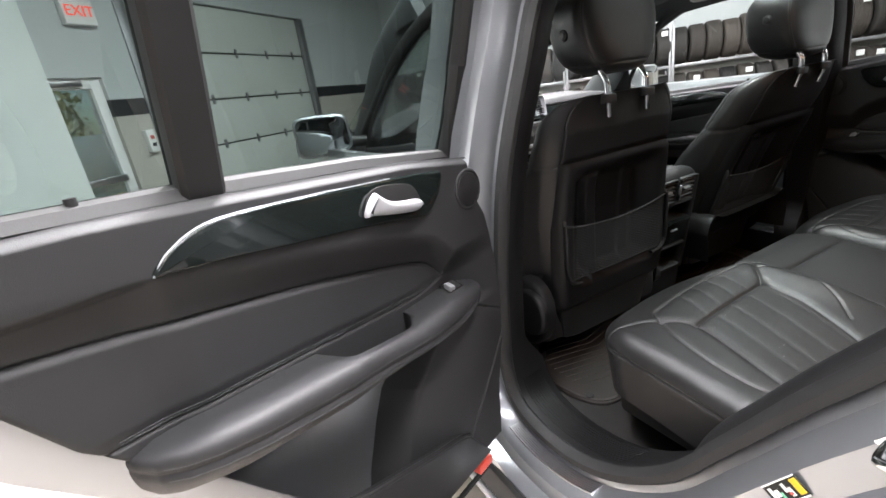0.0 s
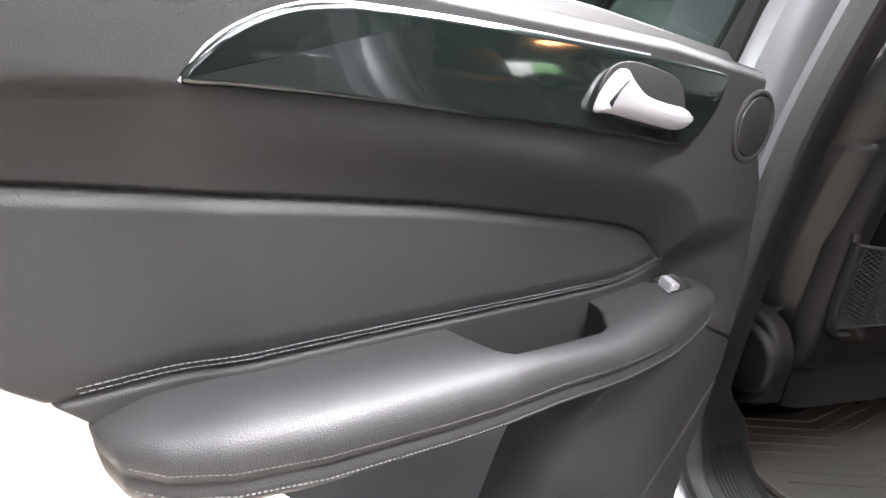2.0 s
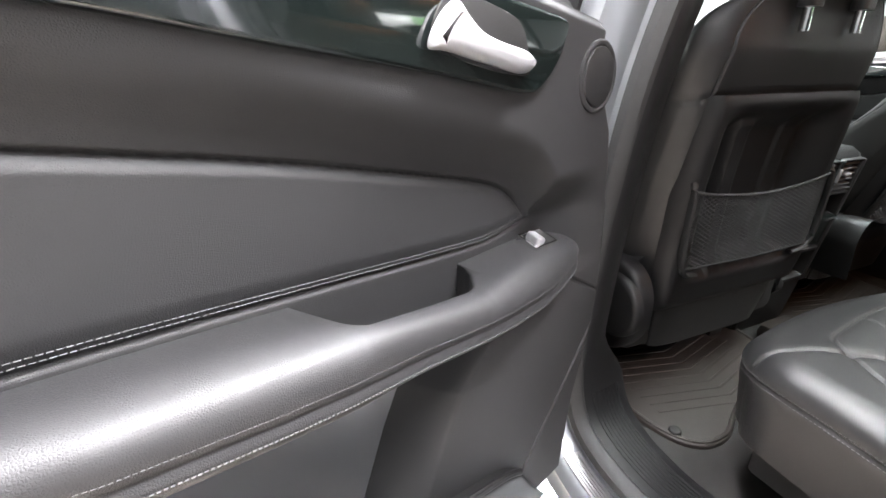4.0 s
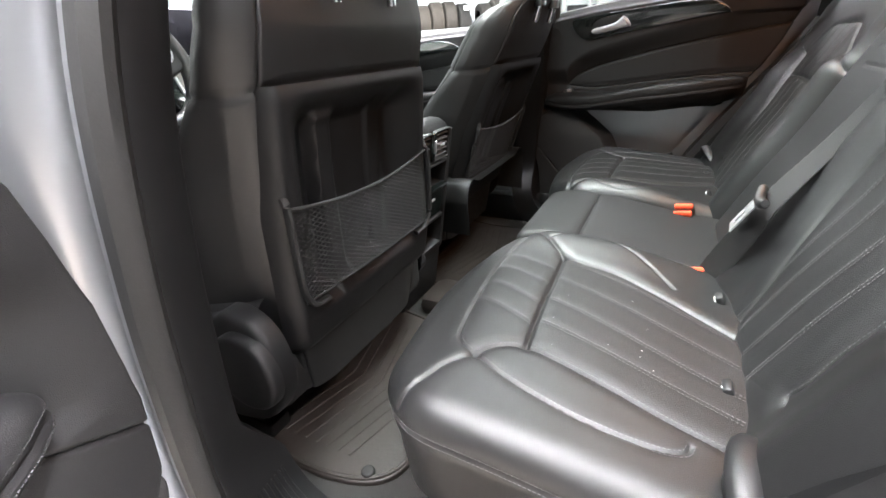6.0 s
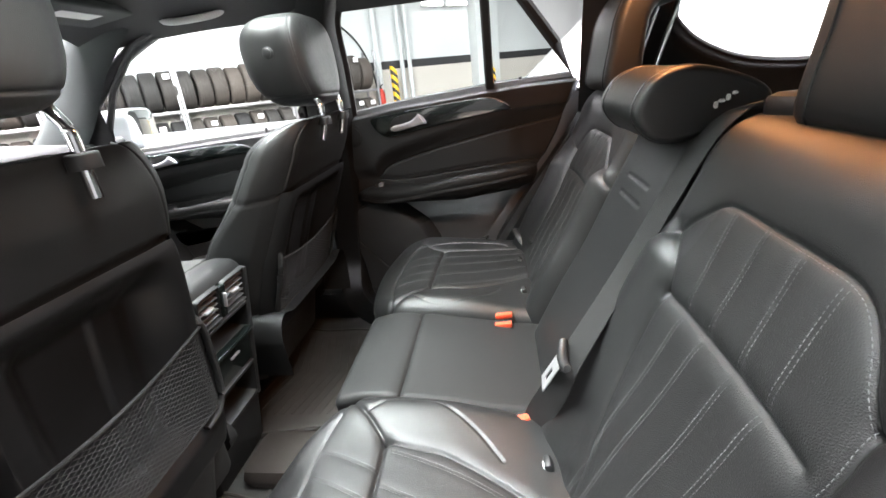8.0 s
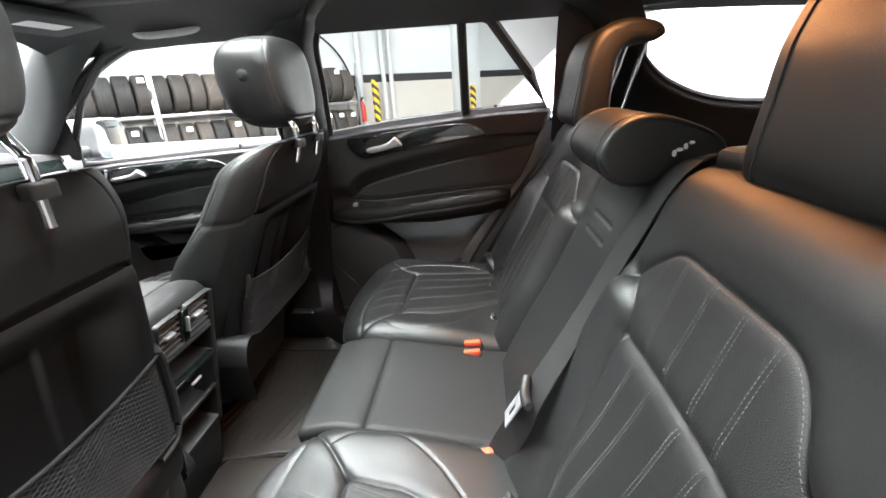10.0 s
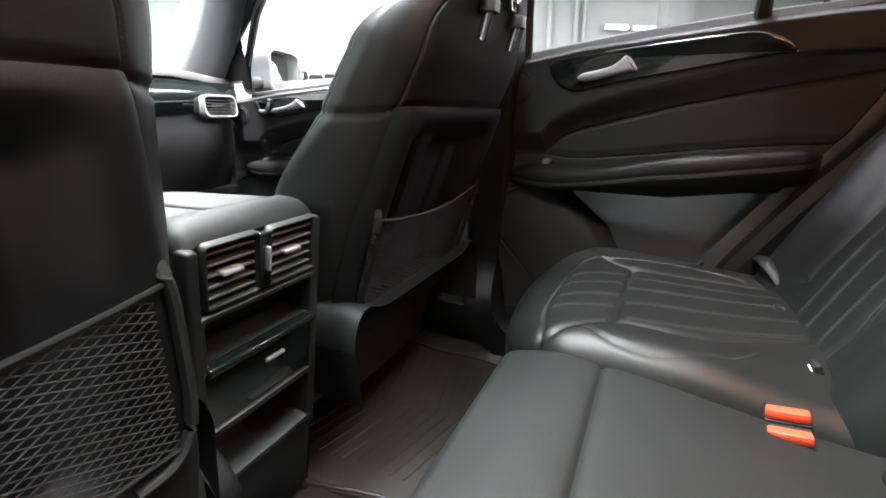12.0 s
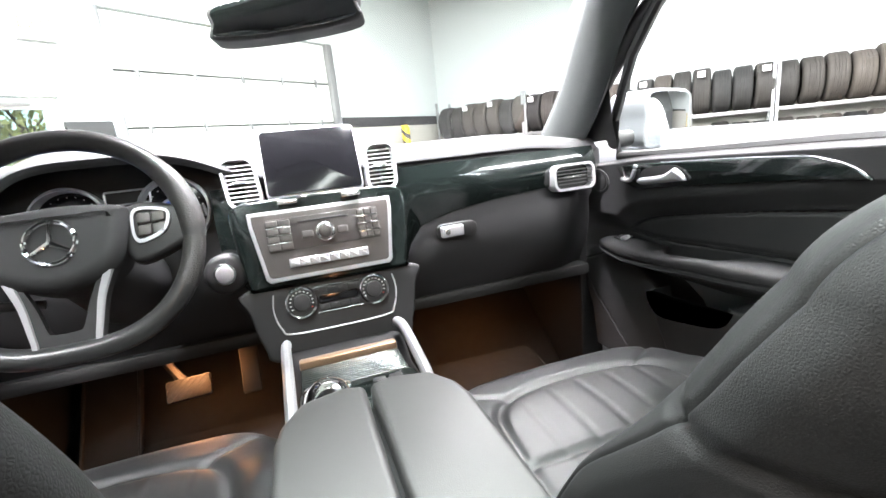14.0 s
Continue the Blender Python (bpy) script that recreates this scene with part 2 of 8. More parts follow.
def rounded(w, h, r, steps=4, cx=0.0, cy=0.0):
    """A rounded rectangle outline."""
    out = []
    for sx, sy, a0 in ((1, 1, 0), (-1, 1, 90), (-1, -1, 180), (1, -1, 270)):
        for k in range(steps + 1):
            a = radians(a0 + 90 * k / steps)
            out.append((cx + sx * (w / 2 - r) + r * math.cos(a), cy + sy * (h / 2 - r) + r * math.sin(a)))
    return out


def disc(r, n=32, cx=0.0, cy=0.0):
    return [(cx + r * math.cos(2 * math.pi * k / n), cy + r * math.sin(2 * math.pi * k / n)) for k in range(n)]


def lin(x, xs, ys):
    return np.interp(x, xs, ys)


def step(x, a, b):
    t = np.clip((np.asarray(x, float) - a) / (b - a), 0, 1)
    return t * t * (3 - 2 * t)


def near_line(A, B, line):
    """Distance of the points (A, B) from a polyline."""
    best = np.full(np.shape(A), 1e9)
    line = np.array(line, float)
    for p, q in zip(line[:-1], line[1:]):
        d = q - p
        t = np.clip(((A - p[0]) * d[0] + (B - p[1]) * d[1]) / (d @ d + 1e-15), 0, 1)
        best = np.minimum(best, np.hypot(A - p[0] - t * d[0], B - p[1] - t * d[1]))
    return best


def groove(A, B, line, depth, width):
    return -depth * np.exp(-(near_line(A, B, line) / width) ** 2)


def inside(poly, A, B):
    """Which of the points (A, B) lie in a polygon."""
    poly = np.array(poly)
    hit = np.zeros(np.shape(A), bool)
    for (x0, y0), (x1, y1) in zip(poly, np.roll(poly, -1, 0)):
        cross = ((y0 > B) != (y1 > B)) & (A < (x1 - x0) * (B - y0) / (y1 - y0 + 1e-12) + x0)
        hit ^= cross
    return hit


class Skin:
    """An upholstered surface: a grid of places over two axes in metres, raised by relief along its normals."""

    def __init__(self, a, b, place, relief=None, flip=False):
        self.a, self.b = np.array(a, float), np.array(b, float)
        A, B = np.meshgrid(self.a, self.b, indexing="ij")
        P = np.stack(np.broadcast_arrays(*place(A, B)), -1).astype(float)
        N = np.cross(np.gradient(P, axis=0), np.gradient(P, axis=1))
        N /= np.linalg.norm(N, axis=-1)[..., None] + 1e-12
        self.N = -N if flip else N
        self.P = P + (self.N * relief(A, B)[..., None] if relief else 0)

    def mesh(self, name, mat, parent=None, label="", keep=None, sharp=60, field=None, field_mat=None):
        n, m = self.P.shape[:2]
        idx = np.arange(n * m).reshape(n, m)
        quads = np.stack([idx[:-1, :-1], idx[1:, :-1], idx[1:, 1:], idx[:-1, 1:]], -1)
        if keep is not None:
            A, B = np.meshgrid((self.a[1:] + self.a[:-1]) / 2, (self.b[1:] + self.b[:-1]) / 2, indexing="ij")
            quads = quads[keep(A, B)]
        me = bpy.data.meshes.new(name)
        me.from_pydata(self.P.reshape(-1, 3).tolist(), [], quads.reshape(-1, 4).tolist())
        ob = finish(name, me, mat, parent, label, sharp)
        if field is not None:
            # an inset field of another leather
            A, B = np.meshgrid((self.a[1:] + self.a[:-1]) / 2, (self.b[1:] + self.b[:-1]) / 2, indexing="ij")
            me.materials.append(field_mat)
            me.polygons.foreach_set("material_index", inside(field, A, B).astype(int).reshape(-1).tolist())
        return ob

    def at(self, a, b, lift=0.0):
        i = np.interp(a, self.a, np.arange(len(self.a)))
        j = np.interp(b, self.b, np.arange(len(self.b)))
        i0, j0 = min(int(i), len(self.a) - 2), min(int(j), len(self.b) - 2)
        u, v = i - i0, j - j0

        def mixed(F):
            return (F[i0, j0] * (1 - u) + F[i0 + 1, j0] * u) * (1 - v) + (F[i0, j0 + 1] * (1 - u) + F[i0 + 1, j0 + 1] * u) * v

        return Vector(mixed(self.P) + lift * mixed(self.N)), Vector(mixed(self.N))


def walk_line(line, gap):
    """Points at even gaps along a 2D polyline, with directions."""
    line = [np.array(p, float) for p in line]
    out, rest = [], 0.0
    for p, q in zip(line[:-1], line[1:]):
        d = np.linalg.norm(q - p)
        if d < 1e-9:
            continue
        s = rest
        while s < d:
            out.append((p + (q - p) * s / d, (q - p) / d))
            s += gap
        rest = s - d
    return out


def stitches(skins_lines, name, parent, gap=0.0052, size=(0.0035, 0.0008, 0.00045), mat=None):
    """Rows of sewn stitches: pairs of a skin and a line on it."""
    verts, faces = [], []
    for skin, line in skins_lines:
        for p, d in walk_line(line, gap):
            c, nrm = skin.at(p[0], p[1])
            c2, _ = skin.at(p[0] + d[0] * 0.002, p[1] + d[1] * 0.002)
            t = (c2 - c)
            if t.length < 1e-7:
                continue
            t.normalize()
            s = nrm.cross(t)
            k = len(verts)
            for i, j, h in ((-1, -1, -.3), (1, -1, -.3), (1, 1, -.3), (-1, 1, -.3), (-.7, -.7, 1), (.7, -.7, 1), (.7, .7, 1), (-.7, .7, 1)):
                verts.append(c + t * (i * size[0] / 2) + s * (j * size[1] / 2) + nrm * (h * size[2]))
            faces += [(k + 4, k + 5, k + 6, k + 7), (k, k + 1, k + 5, k + 4), (k + 1, k + 2, k + 6, k + 5), (k + 2, k + 3, k + 7, k + 6), (k + 3, k, k + 4, k + 7)]
    me = bpy.data.meshes.new(name)
    me.from_pydata(verts, [], faces)
    ob = finish(name, me, mat or THREAD, parent, "", 60)
    return tagged(ob, "fine grey sewn stitches", "", "", "stuff")


def offset_line(line, d):
    l = np.array(line, float)
    t = np.gradient(l, axis=0)
    t /= np.linalg.norm(t, axis=1)[:, None] + 1e-12
    return np.stack([l[:, 0] - t[:, 1] * d, l[:, 1] + t[:, 0] * d], 1)



# ---- the workshop ----
WALL_A, WALL_B, BACK_A, BACK_B, TOP = 9.1, 5.6, -8.5, -12.5, 4.6


def shop_box(name, lo, hi, mat, parent=None, label="", bevel=0.0):
    bm = bmesh.new()
    box(bm, lo, hi, bevel)
    bmesh.ops.transform(bm, matrix=SHOP, verts=bm.verts)
    return part(name, bm, mat, parent, label)


ground = shop_box("ground", (-60, -60, -0.3), (60, 60, -0.02), CONCRETE)
tagged(ground, "pale outdoor concrete yard reaching the horizon", "ground", kind="structure")
floor = shop_box("floor", (BACK_A, BACK_B, -0.018), (WALL_A, WALL_B, -0.006), GROUT)
tagged(floor, "beige tiled workshop floor with grey grout joints", "floor", kind="structure")
ceiling = shop_box("ceiling", (BACK_A, BACK_B, TOP), (WALL_A, WALL_B, TOP + 0.2), CEILING)
tagged(ceiling, "grey painted deck ceiling of the workshop", "ceiling", kind="structure")


def wall(name, lo, hi, axis, label, holes=(), paint=None):
    """A wall in three heights of paint: beige blockwork, black band, white; holes as (from, to, bottom, top) along it."""
    root = tagged(new(name), label, "wall", kind="structure")
    for pname, z0, z1, mat, proud in (("blockwork", 0.0, 1.63, WALL_LOW, 0.0), ("painted_band", 1.63, 1.80, BAND, 0.003), ("upper_wall", 1.80, TOP, WALL, 0.0)):
        bm = bmesh.new()
        s0, s1 = (lo[0], hi[0]) if axis == 0 else (lo[1], hi[1])
        cuts = sorted({s0, s1, *[h[0] for h in holes], *[h[1] for h in holes]})
        for c0, c1 in zip(cuts[:-1], cuts[1:]):
            spans = [(z0, z1)]
            for h0, h1, b0, b1 in holes:
                if h0 <= c0 and c1 <= h1:
                    spans = [(max(a, x0), min(b, x1)) for a, b in spans for x0, x1 in ((z0, b0), (b1, z1)) if min(b, x1) - max(a, x0) > 1e-4]
            for a, b in spans:
                if axis == 0:
                    box(bm, (c0, lo[1] - proud, a), (c1, hi[1], b))
                else:
                    box(bm, (lo[0] - proud, c0, a), (hi[0], c1, b))
        bmesh.ops.transform(bm, matrix=SHOP, verts=bm.verts)
        part(pname, bm, paint or mat, root)
    return root


SHUT0, SHUT1, SHUT_TOP = 2.72, 5.96, 2.88
wall("wall_north", (BACK_A, WALL_B, 0), (WALL_A + 0.25, WALL_B + 0.25, TOP), 0, "white and beige workshop wall with a black band", [(SHUT0, SHUT1, -0.1, SHUT_TOP), (1.50, 2.30, -0.1, 2.02)])
wall("wall_east", (WALL_A, BACK_B, 0), (WALL_A + 0.25, WALL_B, TOP), 1, "white and beige workshop wall behind the tyre racks", [])
# unseen closing walls, dark so that less light bounces into the car
DIM_WALL = material("light_cutting_wall_grey", (0.16, 0.165, 0.17), 0.7, grain=0.1, scale=40, vary=0.08, vary_scale=1.5)
wall("wall_south", (BACK_A, BACK_B - 0.25, 0), (WALL_A + 0.25, BACK_B, TOP), 0, "unseen workshop wall kept dark to cut bounced light", [], DIM_WALL)
wall("wall_west", (BACK_A - 0.25, BACK_B, 0), (BACK_A, WALL_B, TOP), 1, "unseen workshop wall kept dark to cut bounced light", [], DIM_WALL)

# sectional door of white panels
shutter = thing("sectional_door", "white sectional workshop door with dark panel joints", "garage door", kind="structure")
PANELS = 5
for k in range(PANELS):
    z0 = SHUT_TOP / PANELS * k
    shop_box("panel", (SHUT0 + 0.08, WALL_B + 0.06, z0 + 0.012), (SHUT1 - 0.08, WALL_B + 0.11, z0 + SHUT_TOP / PANELS - 0.012), SHUTTER, shutter, bevel=0.006)
shop_box("joint_backing", (SHUT0, WALL_B + 0.11, 0), (SHUT1, WALL_B + 0.13, SHUT_TOP), SEAL, shutter)
for a0, a1 in ((SHUT0 - 0.03, SHUT0 + 0.09), (SHUT1 - 0.09, SHUT1 + 0.03)):
    shop_box("guide_rail", (a0, WALL_B - 0.02, 0), (a1, WALL_B + 0.05, SHUT_TOP), RACK, shutter, "galvanised guide rail", bevel=0.004)
for k in range(1, PANELS):
    for j in range(5):
        a = SHUT0 + 0.35 + (SHUT1 - SHUT0 - 0.7) / 4 * j
        z = SHUT_TOP / PANELS * k
        shop_box("hinge", (a - 0.02, WALL_B + 0.04, z - 0.06), (a + 0.02, WALL_B + 0.062, z + 0.06), RACK, shutter, bevel=0.004)

pale = shop_box("white_panelling", (-4.5, WALL_B - 0.16, 0.0), (1.70, WALL_B - 0.10, 3.6), material("white_panel_paint", (0.72, 0.75, 0.73), 0.5, vary=0.04))
tagged(pale, "plain white panelling on the wall beside the door", "wall panelling", kind="structure")

# glazed side door with the yard behind it
side_door = thing("door_1", "glazed side door with a pale frame, yard outside", "door", kind="structure")
for a0, a1, z0, z1 in ((1.50, 1.60, 0, 2.02), (2.20, 2.30, 0, 2.02), (1.60, 2.20, 1.92, 2.02), (1.60, 2.20, 0, 0.16)):
    shop_box("frame", (a0, WALL_B + 0.05, z0), (a1, WALL_B + 0.15, z1), WHITE, side_door, bevel=0.005)
pane = shop_box("pane", (1.60, WALL_B + 0.09, 0.16), (2.20, WALL_B + 0.10, 1.92), CLEAR, side_door)
pane.visible_shadow = False
shop_box("push_bar", (1.58, WALL_B + 0.02, 0.98), (2.22, WALL_B + 0.06, 1.05), STEEL, side_door, "steel push bar", bevel=0.01)
shop_box("door_closer", (1.75, WALL_B + 0.0, 1.94), (2.09, WALL_B + 0.05, 2.00), STEEL, side_door, "grey door closer", bevel=0.008)
parapet = thing("yard_fence", "pale blue-white panel fence with a dark rail in the yard", "fence", kind="structure", at=shop(2, WALL_B + 5.0, 0))
pale_blue = material("pale_fence_paint", (0.70, 0.74, 0.78), 0.6, vary=0.06)
for k in range(9):
    shop_box("fence_panel", (-8 + 1.8 * k, WALL_B + 5.0, 0.70), (-6.22 + 1.8 * k, WALL_B + 5.06, 1.59), pale_blue, parapet, bevel=0.01)
shop_box("fence_rail", (-8, WALL_B + 4.97, 0.62), (8.2, WALL_B + 5.05, 0.71), SEAL, parapet, "dark grey rail")
shop_box("fence_base", (-8, WALL_B + 5.0, -0.02), (8.2, WALL_B + 5.3, 0.62), pale_blue, parapet)
kerb = shop_box("kerb", (-8, WALL_B + 4.4, -0.02), (8, WALL_B + 4.65, 0.40), YELLOW, bevel=0.02)
tagged(kerb, "yellow painted kerb in the yard", "kerb", kind="structure")

# ---- the car's shell ----
def mirrored(p):
    return (-p[0], p[1], p[2])


FLOOR_Z = 0.49
bm = bmesh.new()
box(bm, (-0.74, -0.30, FLOOR_Z - 0.05), (0.74, 2.15, FLOOR_Z), 0.0)
car_floor = part("car_floor", bm, CARPET)
tagged(car_floor, "black carpeted floor pan of the car", "car floor", kind="structure")

# the opening of a rear door: front edge, sill, wheel arch, roof edge
OPENING = [(-0.675, 0.585, 1.56), (-0.73, 0.602, 1.40), (-0.785, 0.618, 1.20), (-0.808, 0.634, 1.0), (-0.815, 0.648, 0.80), (-0.815, 0.65, 0.66), (-0.815, 0.607, 0.575),
           (-0.815, 0.48, 0.55), (-0.815, 0.34, 0.585), (-0.815, 0.20, 0.69), (-0.815, 0.10, 0.83), (-0.81, 0.02, 0.95), (-0.80, -0.06, 1.06), (-0.775, -0.15, 1.2),
           (-0.72, -0.22, 1.36), (-0.67, -0.24, 1.5), (-0.635, -0.12, 1.60), (-0.63, 0.2, 1.625), (-0.635, 0.48, 1.615)]
LOOP = [Vector(p) for p in smooth_path(OPENING, 6, True)]


def loop_offset(d, dx, fold=0.0):
    """The opening's loop, d further out in its own plane and dx further inboard (plus: to the car's middle)."""
    c = Vector((0, 0.22, 1.08))
    out = []
    n = len(LOOP)
    for i, p in enumerate(LOOP):
        t = LOOP[(i + 1) % n] - LOOP[i - 1]
        o = Vector((0, t.z, -t.y)).normalized()
        if o.dot(Vector((0, p.y - c.y, p.z - c.z))) < 0:
            o = -o
        q = p + o * d
        q.x += dx
        out.append(q)
    return out


def loop_loft(levels, bm, m=None):
    rings = [[bm.verts.new(p if m is None else m @ p) for p in loop_offset(d, dx)] for d, dx in levels]
    join_rings(bm, rings, caps=False)


MIRROR_X = Matrix.Diagonal((-1, 1, 1, 1))
for name, m, side in (("body_side", None, "open"), ("body_side", MIRROR_X, "closed")):
    body = thing(name, "grey metallic car body side round the rear door opening", "car body", kind="structure")
    bm = bmesh.new()
    loop_loft([(0.012, -0.004), (0.03, -0.012), (0.034, -0.05), (0.05, -0.07), (0.085, -0.075), (0.092, -0.11), (0.14, -0.125), (0.20, -0.13)], bm, m)
    part("door_frame", bm, PAINT, body, "grey metallic painted door frame")
    bm = bmesh.new()
    loop_loft([(0.014, -0.016), (0.0, -0.014), (-0.010, -0.002), (-0.010, 0.008), (0.0, 0.018), (0.014, 0.020)], bm, m)
    part("rubber_seal", bm, RUBBER, body, "black rubber door seal")
    bm = bmesh.new()
    rings = []
    for d, dx in ((0.004, 0.012), (0.0, 0.03), (0.006, 0.075), (0.014, 0.12), (0.022, 0.135), (0.10, 0.14)):
        ring = loop_offset(d, dx)
        for q in ring:
            q.x -= 0.48 * max(0.0, dx - 0.02) * float(step(q.z, 0.62, 0.74) * step(q.y, 0.54, 0.60))
        rings.append([bm.verts.new(q if m is None else m @ q) for q in ring])
    join_rings(bm, rings, caps=False)
    # blacker plastic than other trim, standing in for shade in the doorway
    part("inner_trim", bm, BACKING, body, "black plastic inner trim, darkened for shade")
    for k in range(9):
        dx = 0.040 + 0.0085 * k
        d = float(lin(dx, [0.03, 0.075, 0.12], [0.0, 0.006, 0.014]))
        run = [p for p in loop_offset(d, dx) if p.z < 0.625 and p.y > 0.30]
        bm = bmesh.new()
        tube(bm, [p if m is None else m @ p for p in run], 0.0022, 6)
        part("sill_rib", bm, BACKING, body)
# outer sill with a scuff plate
bm = bmesh.new()
box(bm, (-0.945, -0.4, 0.34), (-0.86, 2.0, 0.455), 0.015)
sill = part("outer_sill", bm, DARK)
tagged(sill, "black plastic outer sill below the doors", "car sill", kind="structure")
# bright line along the sill's outer edge
bm = bmesh.new()
box(bm, (-0.958, -0.4, 0.352), (-0.943, 2.0, 0.372), 0.004)
tagged(part("sill_strip", bm, SATIN), "bright strip along the outer sill's edge", "sill strip", kind="structure")
for k in range(4):
    bm = bmesh.new()
    tube(bm, [(-0.875 - 0.018 * k, y, 0.455 + 0.001) for y in (-0.35, 0.6, 1.9)], 0.003, 6)
    part("sill_rib", bm, DARK, sill)


def jamb(k, d, dx):
    """A place on the painted frame: k along the opening's loop, d outwards, dx inboard."""
    ring = loop_offset(d, dx)
    i = int(k) % len(ring)
    return ring[i].lerp(ring[(i + 1) % len(ring)], k - int(k))


def loop_at(y, z):
    """The place along the loop nearest to (y, z)."""
    best = min((abs(complex(p.y, p.z) - complex(y, z)), i) for i, p in enumerate(LOOP))[1]
    return float(best)


def jamb_plate(bm, k0, k1, d0, d1, dx, lift=0.002, n=8):
    rings = []
    for k in np.linspace(k0, k1, n):
        rings.append([bm.verts.new(jamb(k, d, dx - h)) for d, h in ((d0, 0), (d0, lift), (d1, lift), (d1, 0))])
    join_rings(bm, rings)


# scuff plate on the painted sill, inside the outer sill
k0, k1 = loop_at(0.585, 0.57), loop_at(0.345, 0.583)
plate = thing("scuff_plate", "ribbed brushed steel scuff plate on the door sill", "scuff plate", at=(-0.84, 0.45, 0.53))
bm = bmesh.new()
rings = []
for k in np.linspace(k0, k1, 24):
    rings.append([bm.verts.new(jamb(k, d, dx)) for d, dx in ((0.036, -0.016), (0.028, -0.016), (0.029, -0.049), (0.037, -0.049))])
join_rings(bm, rings)
part("plate", bm, STEEL, plate)
for j in range(5):
    bm = bmesh.new()
    tube(bm, [jamb(k, 0.0283, -0.021 - 0.0056 * j) for k in np.linspace(k0 + 0.2, k1 - 0.2, 24)], 0.0014, 5)
    part("rib", bm, STEEL, plate)

# warning label and door striker on the painted rear jamb
ka = loop_at(0.055, 0.90)
kb = ka + 2.2
sticker = thing("warning_label", "black warning label with pictograms on the painted jamb", "label", at=jamb(ka, 0.06, -0.075))
bm = bmesh.new()
jamb_plate(bm, ka, kb, 0.050, 0.074, -0.0745, 0.0016)
part("backing", bm, DARK, sticker)
bm = bmesh.new()
for d in (0.050, 0.074):
    tube(bm, [jamb(k, d, -0.0762) for k in np.linspace(ka, kb, 8)], 0.0010, 5)
part("border", bm, WHITE, sticker)
span = kb - ka
for f0, f1, d0, d1, mat in ((0.80, 0.97, 0.053, 0.071, YELLOW), (0.10, 0.18, 0.054, 0.070, WHITE), (0.21, 0.32, 0.058, 0.066, WHITE), (0.34, 0.40, 0.062, 0.070, material("sticker_green", (0.15, 0.42, 0.25), 0.5)), (0.50, 0.58, 0.054, 0.064, WHITE), (0.60, 0.68, 0.060, 0.070, WHITE), (0.56, 0.66, 0.065, 0.068, RED)):
    bm = bmesh.new()
    jamb_plate(bm, ka + span * f0, ka + span * f1, d0, d1, -0.0755, 0.0016, 3)
    part("pictogram", bm, mat, sticker)
ks = loop_at(-0.05, 1.05)
striker = thing("door_striker", "chrome door striker on the painted jamb", "door striker", at=jamb(ks, 0.06, -0.08))
bm = bmesh.new()
jamb_plate(bm, ks - 0.9, ks + 0.9, 0.045, 0.085, -0.0745, 0.005)
part("plate", bm, CHROME, striker)
bm = bmesh.new()
tube(bm, [Vector(p) for p in smooth_path([jamb(ks - 0.45, 0.052, -0.075), jamb(ks - 0.45, 0.052, -0.100), jamb(ks - 0.40, 0.056, -0.112), jamb(ks + 0.40, 0.074, -0.112), jamb(ks + 0.45, 0.078, -0.100), jamb(ks + 0.45, 0.078, -0.075)], 4)], 0.0055, 10)
part("loop", bm, CHROME, striker, "bent chrome bar")

# roof: headliner and outer skin
def roof_skin(dz):
    def place(A, B):
        return A, B, 1.665 + dz - 0.10 * (A / 0.66) ** 4 - 0.04 * np.clip((B - 0.9) / 0.6, 0, 1) ** 2 - 0.05 * np.clip((-0.2 - B) / 1.0, 0, 1) ** 2
    return Skin(np.linspace(-0.66, 0.66, 41), np.linspace(-1.25, 1.42, 41), place)


ROOF_X, ROOF_Y0, ROOF_Y1 = 0.40, 0.12, 1.12
beside_glass = lambda A, B: ~((np.abs(A) < ROOF_X) & (B > ROOF_Y0) & (B < ROOF_Y1))
tagged(roof_skin(0.0).mesh("headliner", HEADLINER, keep=beside_glass), "black cloth headliner of the car", "headliner", kind="structure")
tagged(roof_skin(0.05).mesh("roof_panel", PAINT, keep=beside_glass), "grey metallic car roof panel", "car roof", kind="structure")


def bar(name, pts, r, mat, label, category, flat=1.0, up=(0, 0, 1), n=12, steps=6):
    bm = bmesh.new()
    tube(bm, [Vector(p) for p in smooth_path(pts, steps)], r, n, flat=flat, up=up)
    ob = part(name, bm, mat)
    return tagged(ob, label, category, kind="structure")


PILLAR = material("grey_pillar_cloth", (0.026, 0.030, 0.030), 0.85, grain=0.4, scale=800, vary=0.08)
for s in (-1, 1):
    bar("windscreen_pillar", [(s * 0.705, 1.78, 1.20), (s * 0.69, 1.61, 1.35), (s * 0.66, 1.46, 1.52), (s * 0.60, 1.26, 1.655)], 0.082, PILLAR, "dark grey cloth covered windscreen pillar", "pillar", 0.36, (1, 0, 0))
    bar("side_window_rail", [(s * 0.725, 1.66, 1.27), (s * 0.70, 1.52, 1.38), (s * 0.675, 1.32, 1.52), (s * 0.652, 1.05, 1.61), (s * 0.65, 0.75, 1.63)], 0.020, DARK, "black window frame rail", "window frame")
    # the shade on the centre pillar is put into its darker plastic
    bar("centre_pillar", [(s * 0.80, 0.72, 0.55), (s * 0.785, 0.72, 1.0), (s * 0.735, 0.705, 1.3), (s * 0.665, 0.68, 1.55), (s * 0.63, 0.67, 1.66)], 0.062, DARK, "centre pillar trim, darkened for shade", "pillar", 0.5, (1, 0, 0))



